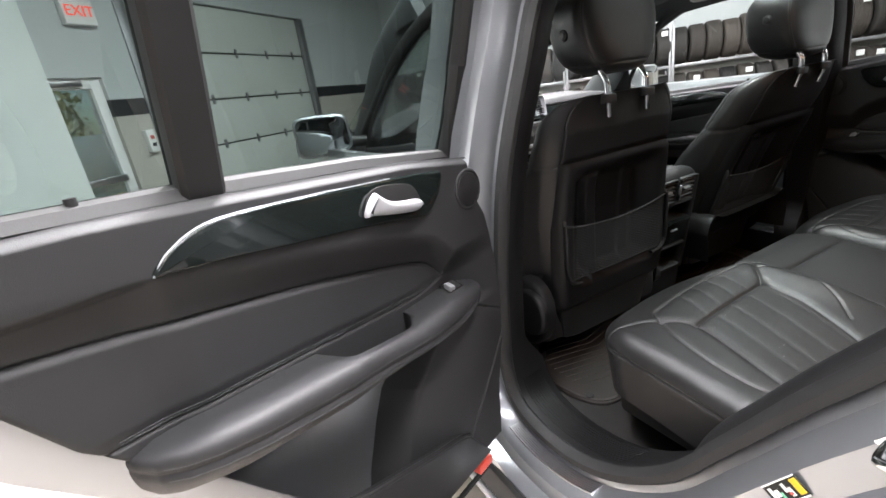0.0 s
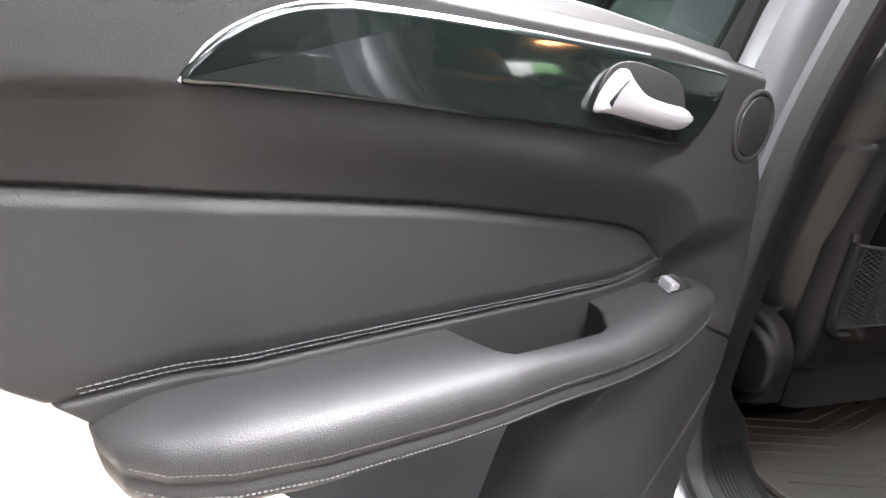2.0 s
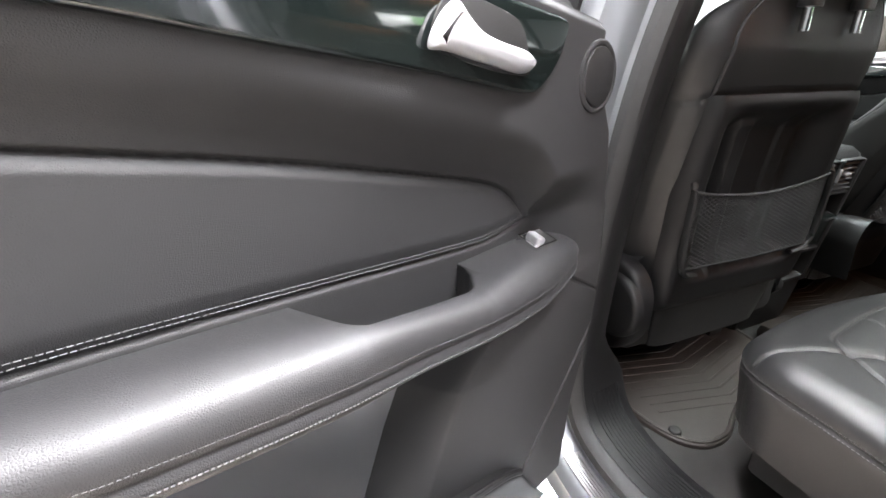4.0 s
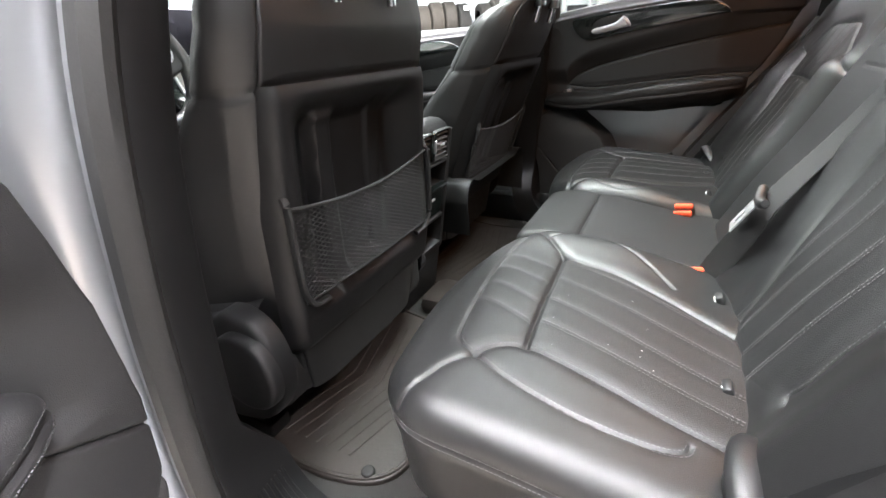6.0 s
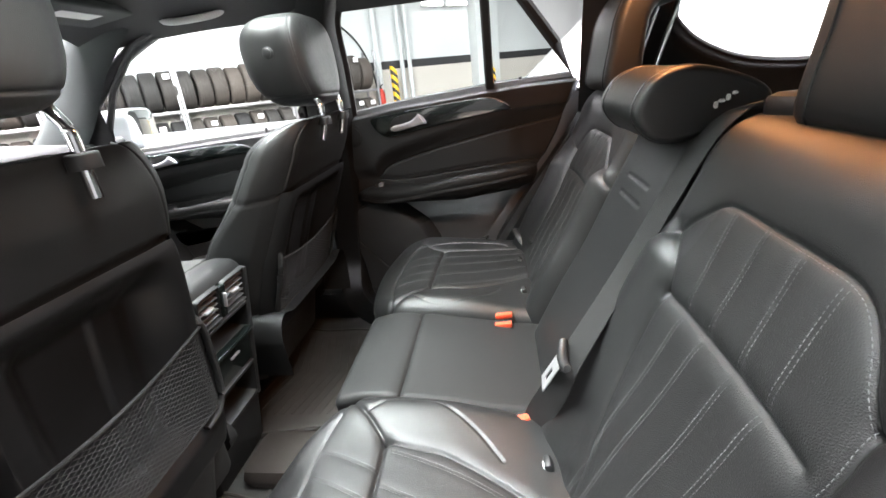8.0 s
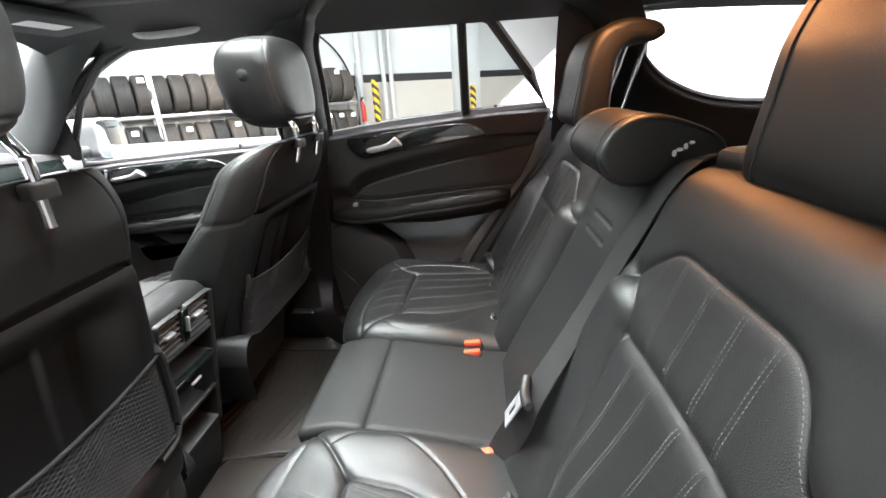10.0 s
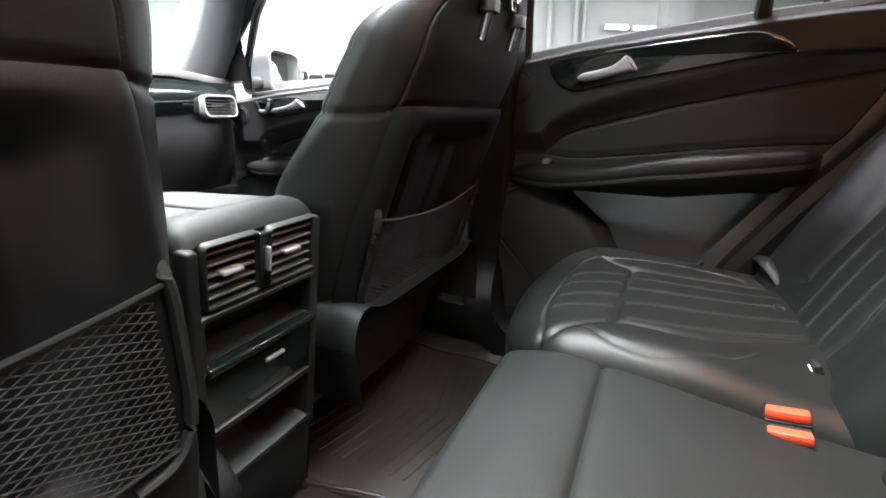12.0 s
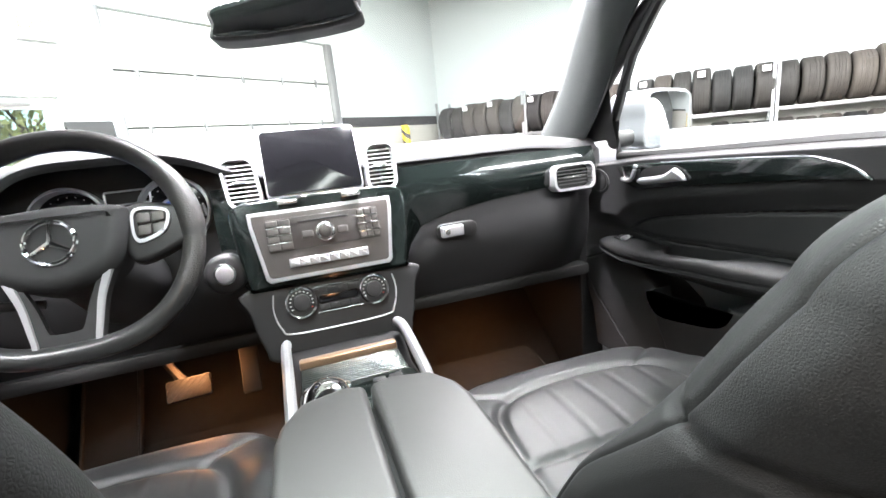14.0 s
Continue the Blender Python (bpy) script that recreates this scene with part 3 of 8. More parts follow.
# ---- rear of the cabin ----
QUARTER = smooth_path([(-0.30, 1.575), (-0.335, 1.52), (-0.388, 1.443), (-0.457, 1.38), (-0.575, 1.325), (-0.72, 1.30), (-0.86, 1.305), (-0.95, 1.36), (-0.95, 1.50), (-0.85, 1.565), (-0.6, 1.585)], 5, True)
for s in (-1, 1):
    def wall_place(A, B):
        x = lin(B, [0.45, 1.0, 1.28, 1.45, 1.63], [0.80, 0.78, 0.715, 0.68, 0.62]) - 0.10 * step(-A, 0.9, 1.25)
        return s * x, A, B
    cabin = Skin(np.linspace(-1.25, -0.13, 190), np.linspace(0.45, 1.66, 190), wall_place, lambda A, B: 0.012 * np.exp(-((near_line(A, B, QUARTER + QUARTER[:1]) - 0.02) / 0.018) ** 2), flip=(s > 0))
    side = tagged(cabin.mesh("rear_side_trim", HEADLINER, None, keep=lambda A, B: ~inside(QUARTER, A, B)), "dark trim round the rear quarter window", "side trim", kind="structure")
    bm = bmesh.new()
    vs = [bm.verts.new((s * (float(lin(b, [1.28, 1.45, 1.63], [0.715, 0.68, 0.62])) - 0.10 * float(step(-a, 0.9, 1.25)) + 0.012), a, b)) for a, b in QUARTER]
    bm.faces.new(vs)
    g = part("quarter_window", bm, CLEAR)
    tagged(g, "clear rear quarter window glass", "window", kind="structure")
    bm = bmesh.new()
    tube(bm, [Vector((s * (float(lin(b, [1.28, 1.45, 1.63], [0.715, 0.68, 0.62])) - 0.10 * float(step(-a, 0.9, 1.25)) + 0.004), a, b)) for a, b in QUARTER], 0.011, 8, True, up=(1, 0, 0))
    tagged(part("quarter_window_seal", bm, RUBBER), "black rubber seal round the quarter window", "window seal", kind="structure")
    g.visible_shadow = False
    bm = bmesh.new()
    box(bm, (s * 0.86 - 0.05, -1.3, 0.35), (s * 0.86 + 0.05, -0.30, 1.27), 0.03)
    tagged(part("rear_quarter_panel", bm, PAINT), "grey metallic rear quarter panel", "car body", kind="structure")
bm = bmesh.new()
box(bm, (-0.78, -1.36, 0.45), (0.78, -1.28, 1.20), 0.02)
for s in (-1, 1):
    box(bm, (s * 0.60 - 0.10, -1.36, 1.2), (s * 0.60 + 0.10, -1.24, 1.66), 0.02)
box(bm, (-0.6, -1.34, 1.57), (0.6, -1.22, 1.66), 0.02)
tagged(part("tailgate_frame", bm, HEADLINER), "dark trim round the tailgate window", "tailgate", kind="structure")
bm = bmesh.new()
box(bm, (-0.52, -1.325, 1.19), (0.52, -1.318, 1.58), 0.0)
g = part("tailgate_window", bm, CLEAR)
tagged(g, "clear tailgate window glass", "window", kind="structure")
g.visible_shadow = False
bm = bmesh.new()
box(bm, (-0.72, -1.3, 0.55), (0.72, -0.32, 1.02), 0.03)
tagged(part("load_cover", bm, CARPET), "black load space cover behind the bench", "load cover", kind="structure")
# closed far flank and front bulkheads
bm = bmesh.new()
box(bm, (0.885, -0.35, 0.35), (0.93, 2.1, 1.26), 0.02)
tagged(part("far_flank", bm, PAINT), "grey metallic car flank beyond the closed doors", "car body", kind="structure")
bm = bmesh.new()
box(bm, (-0.93, 0.86, 0.42), (-0.90, 2.1, 1.24), 0.012)
tagged(part("near_flank", bm, PAINT), "grey metallic car flank below the driver window", "car body", kind="structure")
bm = bmesh.new()
box(bm, (-0.86, 2.08, 0.40), (0.86, 2.2, 1.262), 0.02)
tagged(part("bulkhead", bm, CARPET), "dark bulkhead in front of the footwells", "bulkhead", kind="structure")
bm = bmesh.new()
vs = [bm.verts.new(p) for p in ((-0.74, 1.72, 0.492), (0.74, 1.72, 0.492), (0.74, 2.09, 0.80), (-0.74, 2.09, 0.80))]
bm.faces.new(vs)
bmesh.ops.solidify(bm, geom=bm.faces[:], thickness=0.01)
tagged(part("toe_board", bm, CARPET), "black carpeted toe board", "toe board", kind="structure")
for s in (-1, 1):
    bm = bmesh.new()
    box(bm, (s * 0.765 - 0.035, 0.70, 0.44), (s * 0.765 + 0.035, 2.1, 0.60), 0.015)
    tagged(part("inner_sill", bm, PLASTIC), "black plastic inner sill trim", "sill trim", kind="structure")
bm = bmesh.new()
box(bm, (0.73, -0.10, 0.44), (0.80, 0.72, 0.62), 0.015)
tagged(part("inner_sill", bm, PLASTIC), "black plastic inner sill trim", "sill trim", kind="structure")
bm = bmesh.new()
box(bm, (-0.075, 0.40, 0.48), (0.075, 0.78, 0.545), 0.03)
tagged(part("tunnel", bm, MAT), "dark rubber covered floor tunnel", "floor tunnel", kind="structure")
# ribbed rubber mats of the rear footwells
for s in (-1, 1):
    root = thing("rubber_floor_mat", "dark ribbed rubber mat in the rear footwell", "floor mat", "floor mats", at=(s * 0.38, 0.75, FLOOR_Z))
    outline = smooth_path([(0.605, 0.97), (0.622, 0.80), (0.625, 0.68), (0.605, 0.585), (0.56, 0.54), (0.49, 0.54), (0.42, 0.575), (0.34, 0.60), (0.13, 0.60), (0.115, 0.66), (0.115, 0.97)], 5, True)
    bm = bmesh.new()
    slab(bm, [(s * a, b) for a, b in outline], lambda a, b, c: Vector((a, b, FLOOR_Z + c)), 0.010, 0.004, 0.0)
    part("mat_sheet", bm, MAT, root, "dark rubber sheet")
    bm = bmesh.new()
    tube(bm, [(s * (a - 0.37) * 0.975 + s * 0.37, (b - 0.75) * 0.96 + 0.75, FLOOR_Z + 0.010) for a, b in outline], 0.005, 8, True)
    part("mat_rim", bm, MAT, root)
    for k in range(15):
        y = 0.60 + 0.027 * k
        bm = bmesh.new()
        tube(bm, [(s * a, y + 0.05 * abs(a - 0.37) / 0.2, FLOOR_Z + 0.0095) for a in np.linspace(0.17, 0.57, 9)], 0.0035, 6, flat=0.7)
        part("mat_rib", bm, MAT, root)
    bm = bmesh.new()
    slab(bm, disc(0.013, 20, s * 0.588, 0.592), lambda a, b, c: Vector((a, b, FLOOR_Z + 0.008 + c)), 0.012, 0.005, 0.0)
    part("mat_button", bm, DARK, root, "round black fixing button")
# bonnet beyond the windscreen
Skin(np.linspace(-0.85, 0.85, 30), np.linspace(2.1, 3.3, 20), lambda A, B: (A, B, 1.12 - 0.10 * (B - 2.1) - 0.12 * (A / 0.85) ** 4)).mesh("bonnet", PAINT)
tagged(bpy.data.objects["bonnet"], "grey metallic bonnet of the car", "car bonnet", kind="structure")

for s in (-1, 1):
    bm = bmesh.new()
    box(bm, (s * 0.745 - 0.04, 1.64, 0.44), (s * 0.745 + 0.04, 2.1, 1.235), 0.015)
    tagged(part("kick_panel", bm, PLASTIC), "black plastic panel at the end of the dashboard", "kick panel", kind="structure")

# front end and wheels of the car
for s in (-1, 1):
    bm = bmesh.new()
    box(bm, (s * 0.84 - 0.05, 2.08, 0.70), (s * 0.84 + 0.05, 3.30, 1.03), 0.04)
    tagged(part("front_wing", bm, PAINT), "grey metallic front wing of the car", "car body", kind="structure")
bm = bmesh.new()
box(bm, (-0.86, 3.22, 0.32), (0.86, 3.38, 1.0), 0.06)
tagged(part("front_bumper", bm, PAINT), "grey metallic front end of the car", "car body", kind="structure")
chassis = thing("undercarriage", "four black tyres on silver rims under the car", "undercarriage", kind="structure")
for s in (-1, 1):
    for y in (2.68, -0.98):
        bm = bmesh.new()
        rings = [[bm.verts.new((s * (0.85 + w), y + r * math.cos(t), 0.37 + r * math.sin(t))) for t in np.linspace(0, 2 * math.pi, 48, endpoint=False)] for w, r in ((-0.10, 0.26), (-0.115, 0.30), (-0.11, 0.345), (-0.085, 0.37), (0.065, 0.37), (0.09, 0.345), (0.095, 0.30), (0.08, 0.26))]
        join_rings(bm, rings, caps=False)
        root = part("wheel", bm, RUBBER, chassis, "black rubber tyre")
        bm = bmesh.new()
        rings = [[bm.verts.new((s * (0.85 + w), y + r * math.cos(t), 0.37 + r * math.sin(t))) for t in np.linspace(0, 2 * math.pi, 48, endpoint=False)] for w, r in ((-0.10, 0.262), (0.075, 0.262), (0.07, 0.24), (0.04, 0.22), (0.05, 0.05))]
        join_rings(bm, rings)
        part("rim", bm, STEEL, root, "silver rim")



# ---- doors ----
INS_T = [(0.80, 1.204), (0.70, 1.190), (0.66, 1.183), (0.60, 1.174), (0.535, 1.163), (0.443, 1.146), (0.35, 1.125), (0.245, 1.100), (0.190, 1.082), (0.158, 1.060), (0.136, 1.034)]
INS_B = [(0.136, 1.034), (0.21, 1.025), (0.30, 1.031), (0.40, 1.041), (0.51, 1.052), (0.60, 1.060), (0.68, 1.064), (0.80, 1.068)]
FINE_T, FINE_B = smooth_path(INS_T, 10), smooth_path(INS_B, 10)
U_T, Z_T = [p[0] for p in FINE_T[::-1]], [p[1] for p in FINE_T[::-1]]
U_B, Z_B = [p[0] for p in FINE_B], [p[1] for p in FINE_B]


def belt_z(u):
    return lin(u, [0.0, 0.06, 0.228, 0.538, 0.664, 1.0], [1.245, 1.254, 1.278, 1.302, 1.310, 1.315])


def door_front(z):
    return lin(z, [0.60, 0.746, 0.857, 0.97, 1.08, 1.19, 1.254], [0.05, 0.033, 0.002, -0.012, -0.008, 0.014, 0.05])


def door_rear(z):
    return lin(z, [0.55, 0.75, 0.95, 1.00, 1.045, 1.09, 1.16, 1.33], [0.36, 0.49, 0.632, 0.668, 0.703, 0.738, 0.775, 0.84])


def door_relief(u, z):
    """How far the inner panel stands inboard of the door's plane."""
    zt, zb = lin(u, U_T, Z_T), lin(u, U_B, Z_B)
    within = step(u, 0.128, 0.150)
    w = -0.003 - 0.010 * step(z - belt_z(u), -0.012, 0.0)
    # fold behind the inlay's tip, hollow below the inlay, deepest towards the hinge
    w = w - 0.010 * step(1.240 - z, 0.0, 0.012) * step(u, 0.60, 0.66)
    hollow = step(u, -0.02, 0.13)
    depth = lin(u, [0.0, 0.13, 0.30, 0.70, 0.9], [0.040, 0.042, 0.034, 0.014, 0.010])
    w = w - depth * hollow * step(zt + 0.062 - z, 0.0, 0.066)
    crown = within * step(z - zb, 0.0, 0.022) * step(zt - z, 0.0006, 0.010)
    w = w + 0.004 * crown
    w = w - 0.005 * within * np.exp(-((z - zt) / 0.0022) ** 2) - 0.0035 * within * np.exp(-((z - zb) / 0.0022) ** 2)
    # below the armrest: side cheek by the hinge, deep pocket behind it
    seam = lin(z, [0.60, 0.681, 0.782, 0.851, 0.885, 0.97], [0.215, 0.151, 0.061, 0.006, -0.02, -0.06])
    edge = lin(z, [0.60, 0.70, 0.795, 0.85, 0.885, 0.95], [0.36, 0.335, 0.296, 0.268, 0.228, 0.15])
    across = np.clip((u - seam) / np.maximum(0.03, edge - seam), 0, 1)
    low = step(0.968 - z, 0.0, 0.025)
    shell = -0.004 - 0.026 * across ** 2 - 0.085 * step(u, edge - 0.008, edge + 0.045)
    w = w * (1 - low) + low * (shell - 0.005 * np.exp(-((u - seam) / 0.003) ** 2) * step(0.90 - z, 0.0, 0.02))
    joint = 0.893 + 0.55 * (u + 0.02)
    w = w - 0.006 * np.exp(-((z - joint) / 0.0022) ** 2) * step(-u, -0.10, -0.07)
    return w


def make_door(name, put, length, label, front=False, arm_leather=None):
    """A car door: inner panel, inlay, armrest, glass and outer skin; put(u, w, z): along from the hinge, inboard, up."""
    root = thing(name, label, "car door", "doors of the car", at=put(0, 0, 0.6))
    o = np.array(put(0, 0, 0))
    eu, ew, ez = (np.array(put(*e)) - o for e in ((1, 0, 0), (0, 1, 0), (0, 0, 1)))
    eu = eu * length

    def P(u, w, z):
        return Vector(o + eu * float(u) + ew * float(w) + ez * float(z))

    n = 260 if not front else 170

    def uz(S, T):
        z = 0.60 + 0.72 * T
        u = door_front(z) + (door_rear(z) - door_front(z)) * S
        return u, 0.60 + (belt_z(u) - 0.60) * T

    def place(S, T):
        u, z = uz(S, T)
        w = door_relief(u, z) - 0.05 * step(-S, -0.02, 0.0) ** 2 - 0.03 * step(S, 0.98, 1.0) ** 2
        out = o + u[..., None] * eu + w[..., None] * ew + z[..., None] * ez
        return out[..., 0], out[..., 1], out[..., 2]

    Skin(np.linspace(0, 1, n), np.linspace(0, 1, int(n * 1.7)), place).mesh("inner_panel", VINYL, root, "soft black vinyl inner panel", sharp=80)

    def on(u, z, lift=0.0):
        return P(u, float(door_relief(np.array(u), np.array(z))) + lift, z)

    face = lambda a, b, c: P(a, c, b)
    # shelf at the belt line, up to the glass
    bm = bmesh.new()
    rings = []
    for u in np.linspace(0.05, 0.83, 40):
        z = float(belt_z(u))
        rings.append([bm.verts.new(P(u, w, z + dz)) for w, dz in ((-0.013, -0.002), (-0.018, 0.001), (-0.024, -0.001), (-0.045, -0.018), (-0.064, -0.036))])
    for a, b in zip(rings[:-1], rings[1:]):
        for k in range(4):
            bm.faces.new((a[k], a[k + 1], b[k + 1], b[k]))
    part("belt_shelf", bm, SHELF, root)
    # gloss inlay with a silver edge
    top = [(0.620, 1.238), (0.604, 1.256), (0.577, 1.271), (0.545, 1.2785), (0.494, 1.278), (0.433, 1.2745), (0.361, 1.269), (0.271, 1.262), (0.175, 1.2525)]
    low = [(0.149, 1.246), (0.152, 1.228), (0.164, 1.208), (0.188, 1.188), (0.215, 1.183), (0.293, 1.196), (0.372, 1.207), (0.464, 1.219), (0.527, 1.228), (0.592, 1.235)]
    outline = smooth_path(top + low, 4, True)
    bm = bmesh.new()
    slab(bm, outline, face, 0.004, 0.004, -0.02, 4)
    inlay = part("inlay", bm, GLOSS, root, "dark gloss inlay with a marbled sheen")
    bm = bmesh.new()
    tube(bm, [P(a, 0.0015, b) for a, b in smooth_path(top[:8], 6)], [0.0010] * 36 + [0.0007] * 7, 6)
    part("inlay_edge", bm, SATIN, inlay, "thin bright silver edge")
    # tweeter
    bm = bmesh.new()
    rings = [[bm.verts.new(P(a, c, b)) for a, b in disc(r, 44, 0.0715, 1.196)] for r, c in ((0.040, -0.010), (0.0392, -0.0012), (0.0375, 0.0), (0.0345, 0.0), (0.0330, -0.0012), (0.0325, -0.01))]
    join_rings(bm, rings, caps=False)
    tw = part("tweeter_ring", bm, VINYL, root)
    bm = bmesh.new()
    slab(bm, disc(0.0322, 44, 0.0715, 1.196), face, 0.0005, 0.0015, -0.012)
    part("tweeter_grille", bm, PLASTIC, tw, "round perforated tweeter grille")
    # handle in its recess
    bm = bmesh.new()
    slab(bm, smooth_path([(0.213, 1.200), (0.216, 1.222), (0.230, 1.242), (0.265, 1.252), (0.300, 1.256), (0.322, 1.250), (0.332, 1.228), (0.312, 1.214), (0.262, 1.203)], 4, True), face, 0.0052, 0.0008, -0.02)
    recess = part("handle_recess", bm, DARK, root, "black handle recess")
    bm = bmesh.new()
    slab(bm, smooth_path([(0.339, 1.219), (0.331, 1.237), (0.316, 1.250), (0.305, 1.242), (0.289, 1.231), (0.262, 1.224), (0.232, 1.2195), (0.219, 1.214), (0.217, 1.206), (0.236, 1.2005), (0.286, 1.209), (0.322, 1.2165)], 5, True), lambda a, b, c: P(a, c + 0.006 * math.sin(math.pi * (a - 0.2) / 0.15), b), 0.016, 0.0085, 0.006, 6)
    part("door_handle", bm, SATIN, recess, "satin silver pull handle")
    # armrest: sections along the door
    bm = bmesh.new()
    rings = []
    arm_u = np.r_[0.052, 0.054, 0.058, 0.064, 0.072, np.linspace(0.082, 0.255, 40), np.linspace(0.2585, 0.310, 22), np.linspace(0.315, 0.420, 24), np.linspace(0.4235, 0.462, 18), np.linspace(0.468, 0.64, 34), np.linspace(0.645, 0.702, 22)]

    def arm_edge(u):
        return float(lin(u, [0.052, 0.058, 0.068, 0.09, 0.14, 0.20, 0.30, 0.45, 0.58, 0.63, 0.66, 0.683, 0.697, 0.702], [-0.030, -0.016, -0.004, 0.007, 0.018, 0.030, 0.044, 0.052, 0.050, 0.042, 0.029, 0.010, -0.018, -0.036]))

    def arm_top(u):
        return float(lin(u, [0.052, 0.060, 0.075, 0.10, 0.14, 0.26, 0.30, 0.37, 0.427, 0.50, 0.56, 0.62, 0.67, 0.702], [0.985, 0.995, 1.003, 1.009, 1.012, 1.013, 1.014, 1.026, 1.036, 1.044, 1.050, 1.055, 1.054, 1.046]))

    def sew_z(u):
        return float(lin(u, [0.052, 0.062, 0.08, 0.12, 0.177, 0.25, 0.32, 0.385, 0.494, 0.575, 0.634, 0.672, 0.702], [0.978, 0.982, 0.981, 0.974, 0.973, 0.981, 0.992, 1.002, 1.013, 1.024, 1.031, 1.034, 1.036]))

    def grip_w(u):
        """The inner edge of the padded top: at the wall, or at the rail beside the grip hollow."""
        return float(lin(u, [0.2585, 0.261, 0.268, 0.29, 0.31, 0.36, 0.42, 0.429, 0.437, 0.445, 0.452, 0.460], [-0.078, -0.03, -0.014, 0.010, 0.0155, 0.021, 0.026, 0.020, 0.004, -0.016, -0.034, -0.078]))

    for u in arm_u:
        zt, zs, out, wi = arm_top(u), sew_z(u), arm_edge(u), grip_w(u)
        zl = float(lin(u, [0.052, 0.075, 0.12, 0.243, 0.432, 0.516, 0.60, 0.67, 0.702], [0.972, 0.958, 0.948, 0.948, 0.944, 0.955, 0.965, 0.982, 1.0]))
        wr = float(lin(u, [0.05, 0.15, 0.20, 0.25, 0.30, 0.34], [-0.055, -0.046, -0.040, -0.012, out - 0.022, out - 0.026]))
        wr = min(max(wr, wi + 0.006), out - 0.004)
        bend = min(0.005, (wr - wi) * 0.4)
        section = [(wi, zt - 0.060), (wi, zt - 0.006), (wi + bend * 0.3, zt - 0.002), (wi + bend, zt)]
        section += [(wr + (out - wr) * math.sin(a) ** 0.62, zs + (zt - zs) * math.cos(a) ** 0.62) for a in np.radians([0, 10, 22, 36, 50, 64, 76, 84])]
        section += [(out, zs), (out - 0.0022, zs - 0.0025), (out - 0.0022, zs - 0.0055), (out + 0.0004, zs - 0.0080), (out - 0.001, zs - 0.016)]
        span = zs - 0.016 - zl
        section += [(out - 0.006 - 0.30 * max(0.0, out), zl + 0.55 * span), (out - 0.014 - 0.55 * max(0.0, out), zl + 0.18 * span), (out - 0.022 - 0.72 * max(0.0, out), zl + 0.02 * span), (min(-0.045, out - 0.03), zl)]
        rings.append([bm.verts.new(P(u, w, z)) for w, z in section])
    join_rings(bm, rings)
    arm = part("armrest", bm, arm_leather or LEATHER_PLAIN, root, "padded black leather armrest", sharp=75)
    bm = bmesh.new()
    for dz in (0.0035, -0.0125):
        line = [P(u, arm_edge(u) + (0.0002 if dz < 0 else -0.0004), sew_z(u) + dz) for u in np.linspace(0.062, 0.680, 200)]
        for k in range(0, len(line) - 1):
            tube(bm, [line[k], line[k].lerp(line[k + 1], 0.64)], 0.00065, 4)
    tagged(part("stitching", bm, THREAD_DARK, arm), "fine grey sewn stitches", "", "", "stuff")
    # window switch set into the sloping front pad
    lid = lambda a, b, c: P(a + 0.10 * (b + 0.021), b + 0.30 * c, 1.0125 + c - 0.27 * (b + 0.021) + 0.04 * (a - 0.142))
    SU, SB = 0.142, -0.021
    bm = bmesh.new()
    rings = [[bm.verts.new(lid(a, b, c)) for a, b in oo] for oo, c in ((rounded(0.044, 0.031, 0.003, 3, SU, SB), -0.006), (rounded(0.044, 0.031, 0.003, 3, SU, SB), 0.0045), (rounded(0.039, 0.026, 0.002, 3, SU, SB), 0.0045), (rounded(0.037, 0.024, 0.002, 3, SU, SB), -0.004))]
    join_rings(bm, rings, caps=False)
    part("switch_bezel", bm, CHROME, arm, "chrome switch surround")
    bm = bmesh.new()
    slab(bm, rounded(0.0385, 0.0255, 0.002, 3, SU, SB), lid, 0.0012, 0.0008, -0.01)
    part("switch_well", bm, DARK, arm, "black switch well")
    bm = bmesh.new()
    slab(bm, rounded(0.017, 0.020, 0.004, 3, SU + 0.004, SB), lambda a, b, c: lid(a, b, c + 0.25 * (a - SU)), 0.0085, 0.003, -0.006)
    part("window_switch", bm, SATIN, arm, "silver tipped window switch")
    if front:
        # seat adjuster: a small silver seat drawn by its switches
        for pts in ([(0.168, 1.212), (0.182, 1.208), (0.196, 1.211)], [(0.199, 1.216), (0.204, 1.228), (0.207, 1.240)], [(0.208, 1.247), (0.211, 1.254)]):
            bm = bmesh.new()
            tube(bm, [P(a, 0.010, b) for a, b in smooth_path(pts, 3)], 0.0048, 8)
            part("seat_switch", bm, SATIN, inlay, "silver seat switch")
    # storage pocket below
    bm = bmesh.new()
    if front:
        lipline = [(0.272, 0.900), (0.277, 0.868), (0.292, 0.846), (0.315, 0.842), (0.40, 0.862), (0.432, 0.876), (0.448, 0.900), (0.455, 0.925)]
        oo = smooth_path(lipline, 4) + [np.array(p) for p in ((0.64, 0.940), (0.64, 0.64), (0.46, 0.60), (0.38, 0.63), (0.33, 0.70), (0.29, 0.80))]
    else:
        lipline = [(0.182, 0.692), (0.215, 0.708), (0.29, 0.728), (0.385, 0.757), (0.46, 0.782), (0.52, 0.805)]
        oo = smooth_path(lipline, 5) + [np.array(p) for p in ((0.50, 0.74), (0.45, 0.68), (0.40, 0.60), (0.12, 0.60), (0.16, 0.66))]
    slab(bm, oo, face, 0.030 if front else 0.012, 0.010 if front else 0.006, -0.03 if front else -0.008)
    pocket = part("door_pocket", bm, PLASTIC, root, "black plastic door pocket")
    bm = bmesh.new()
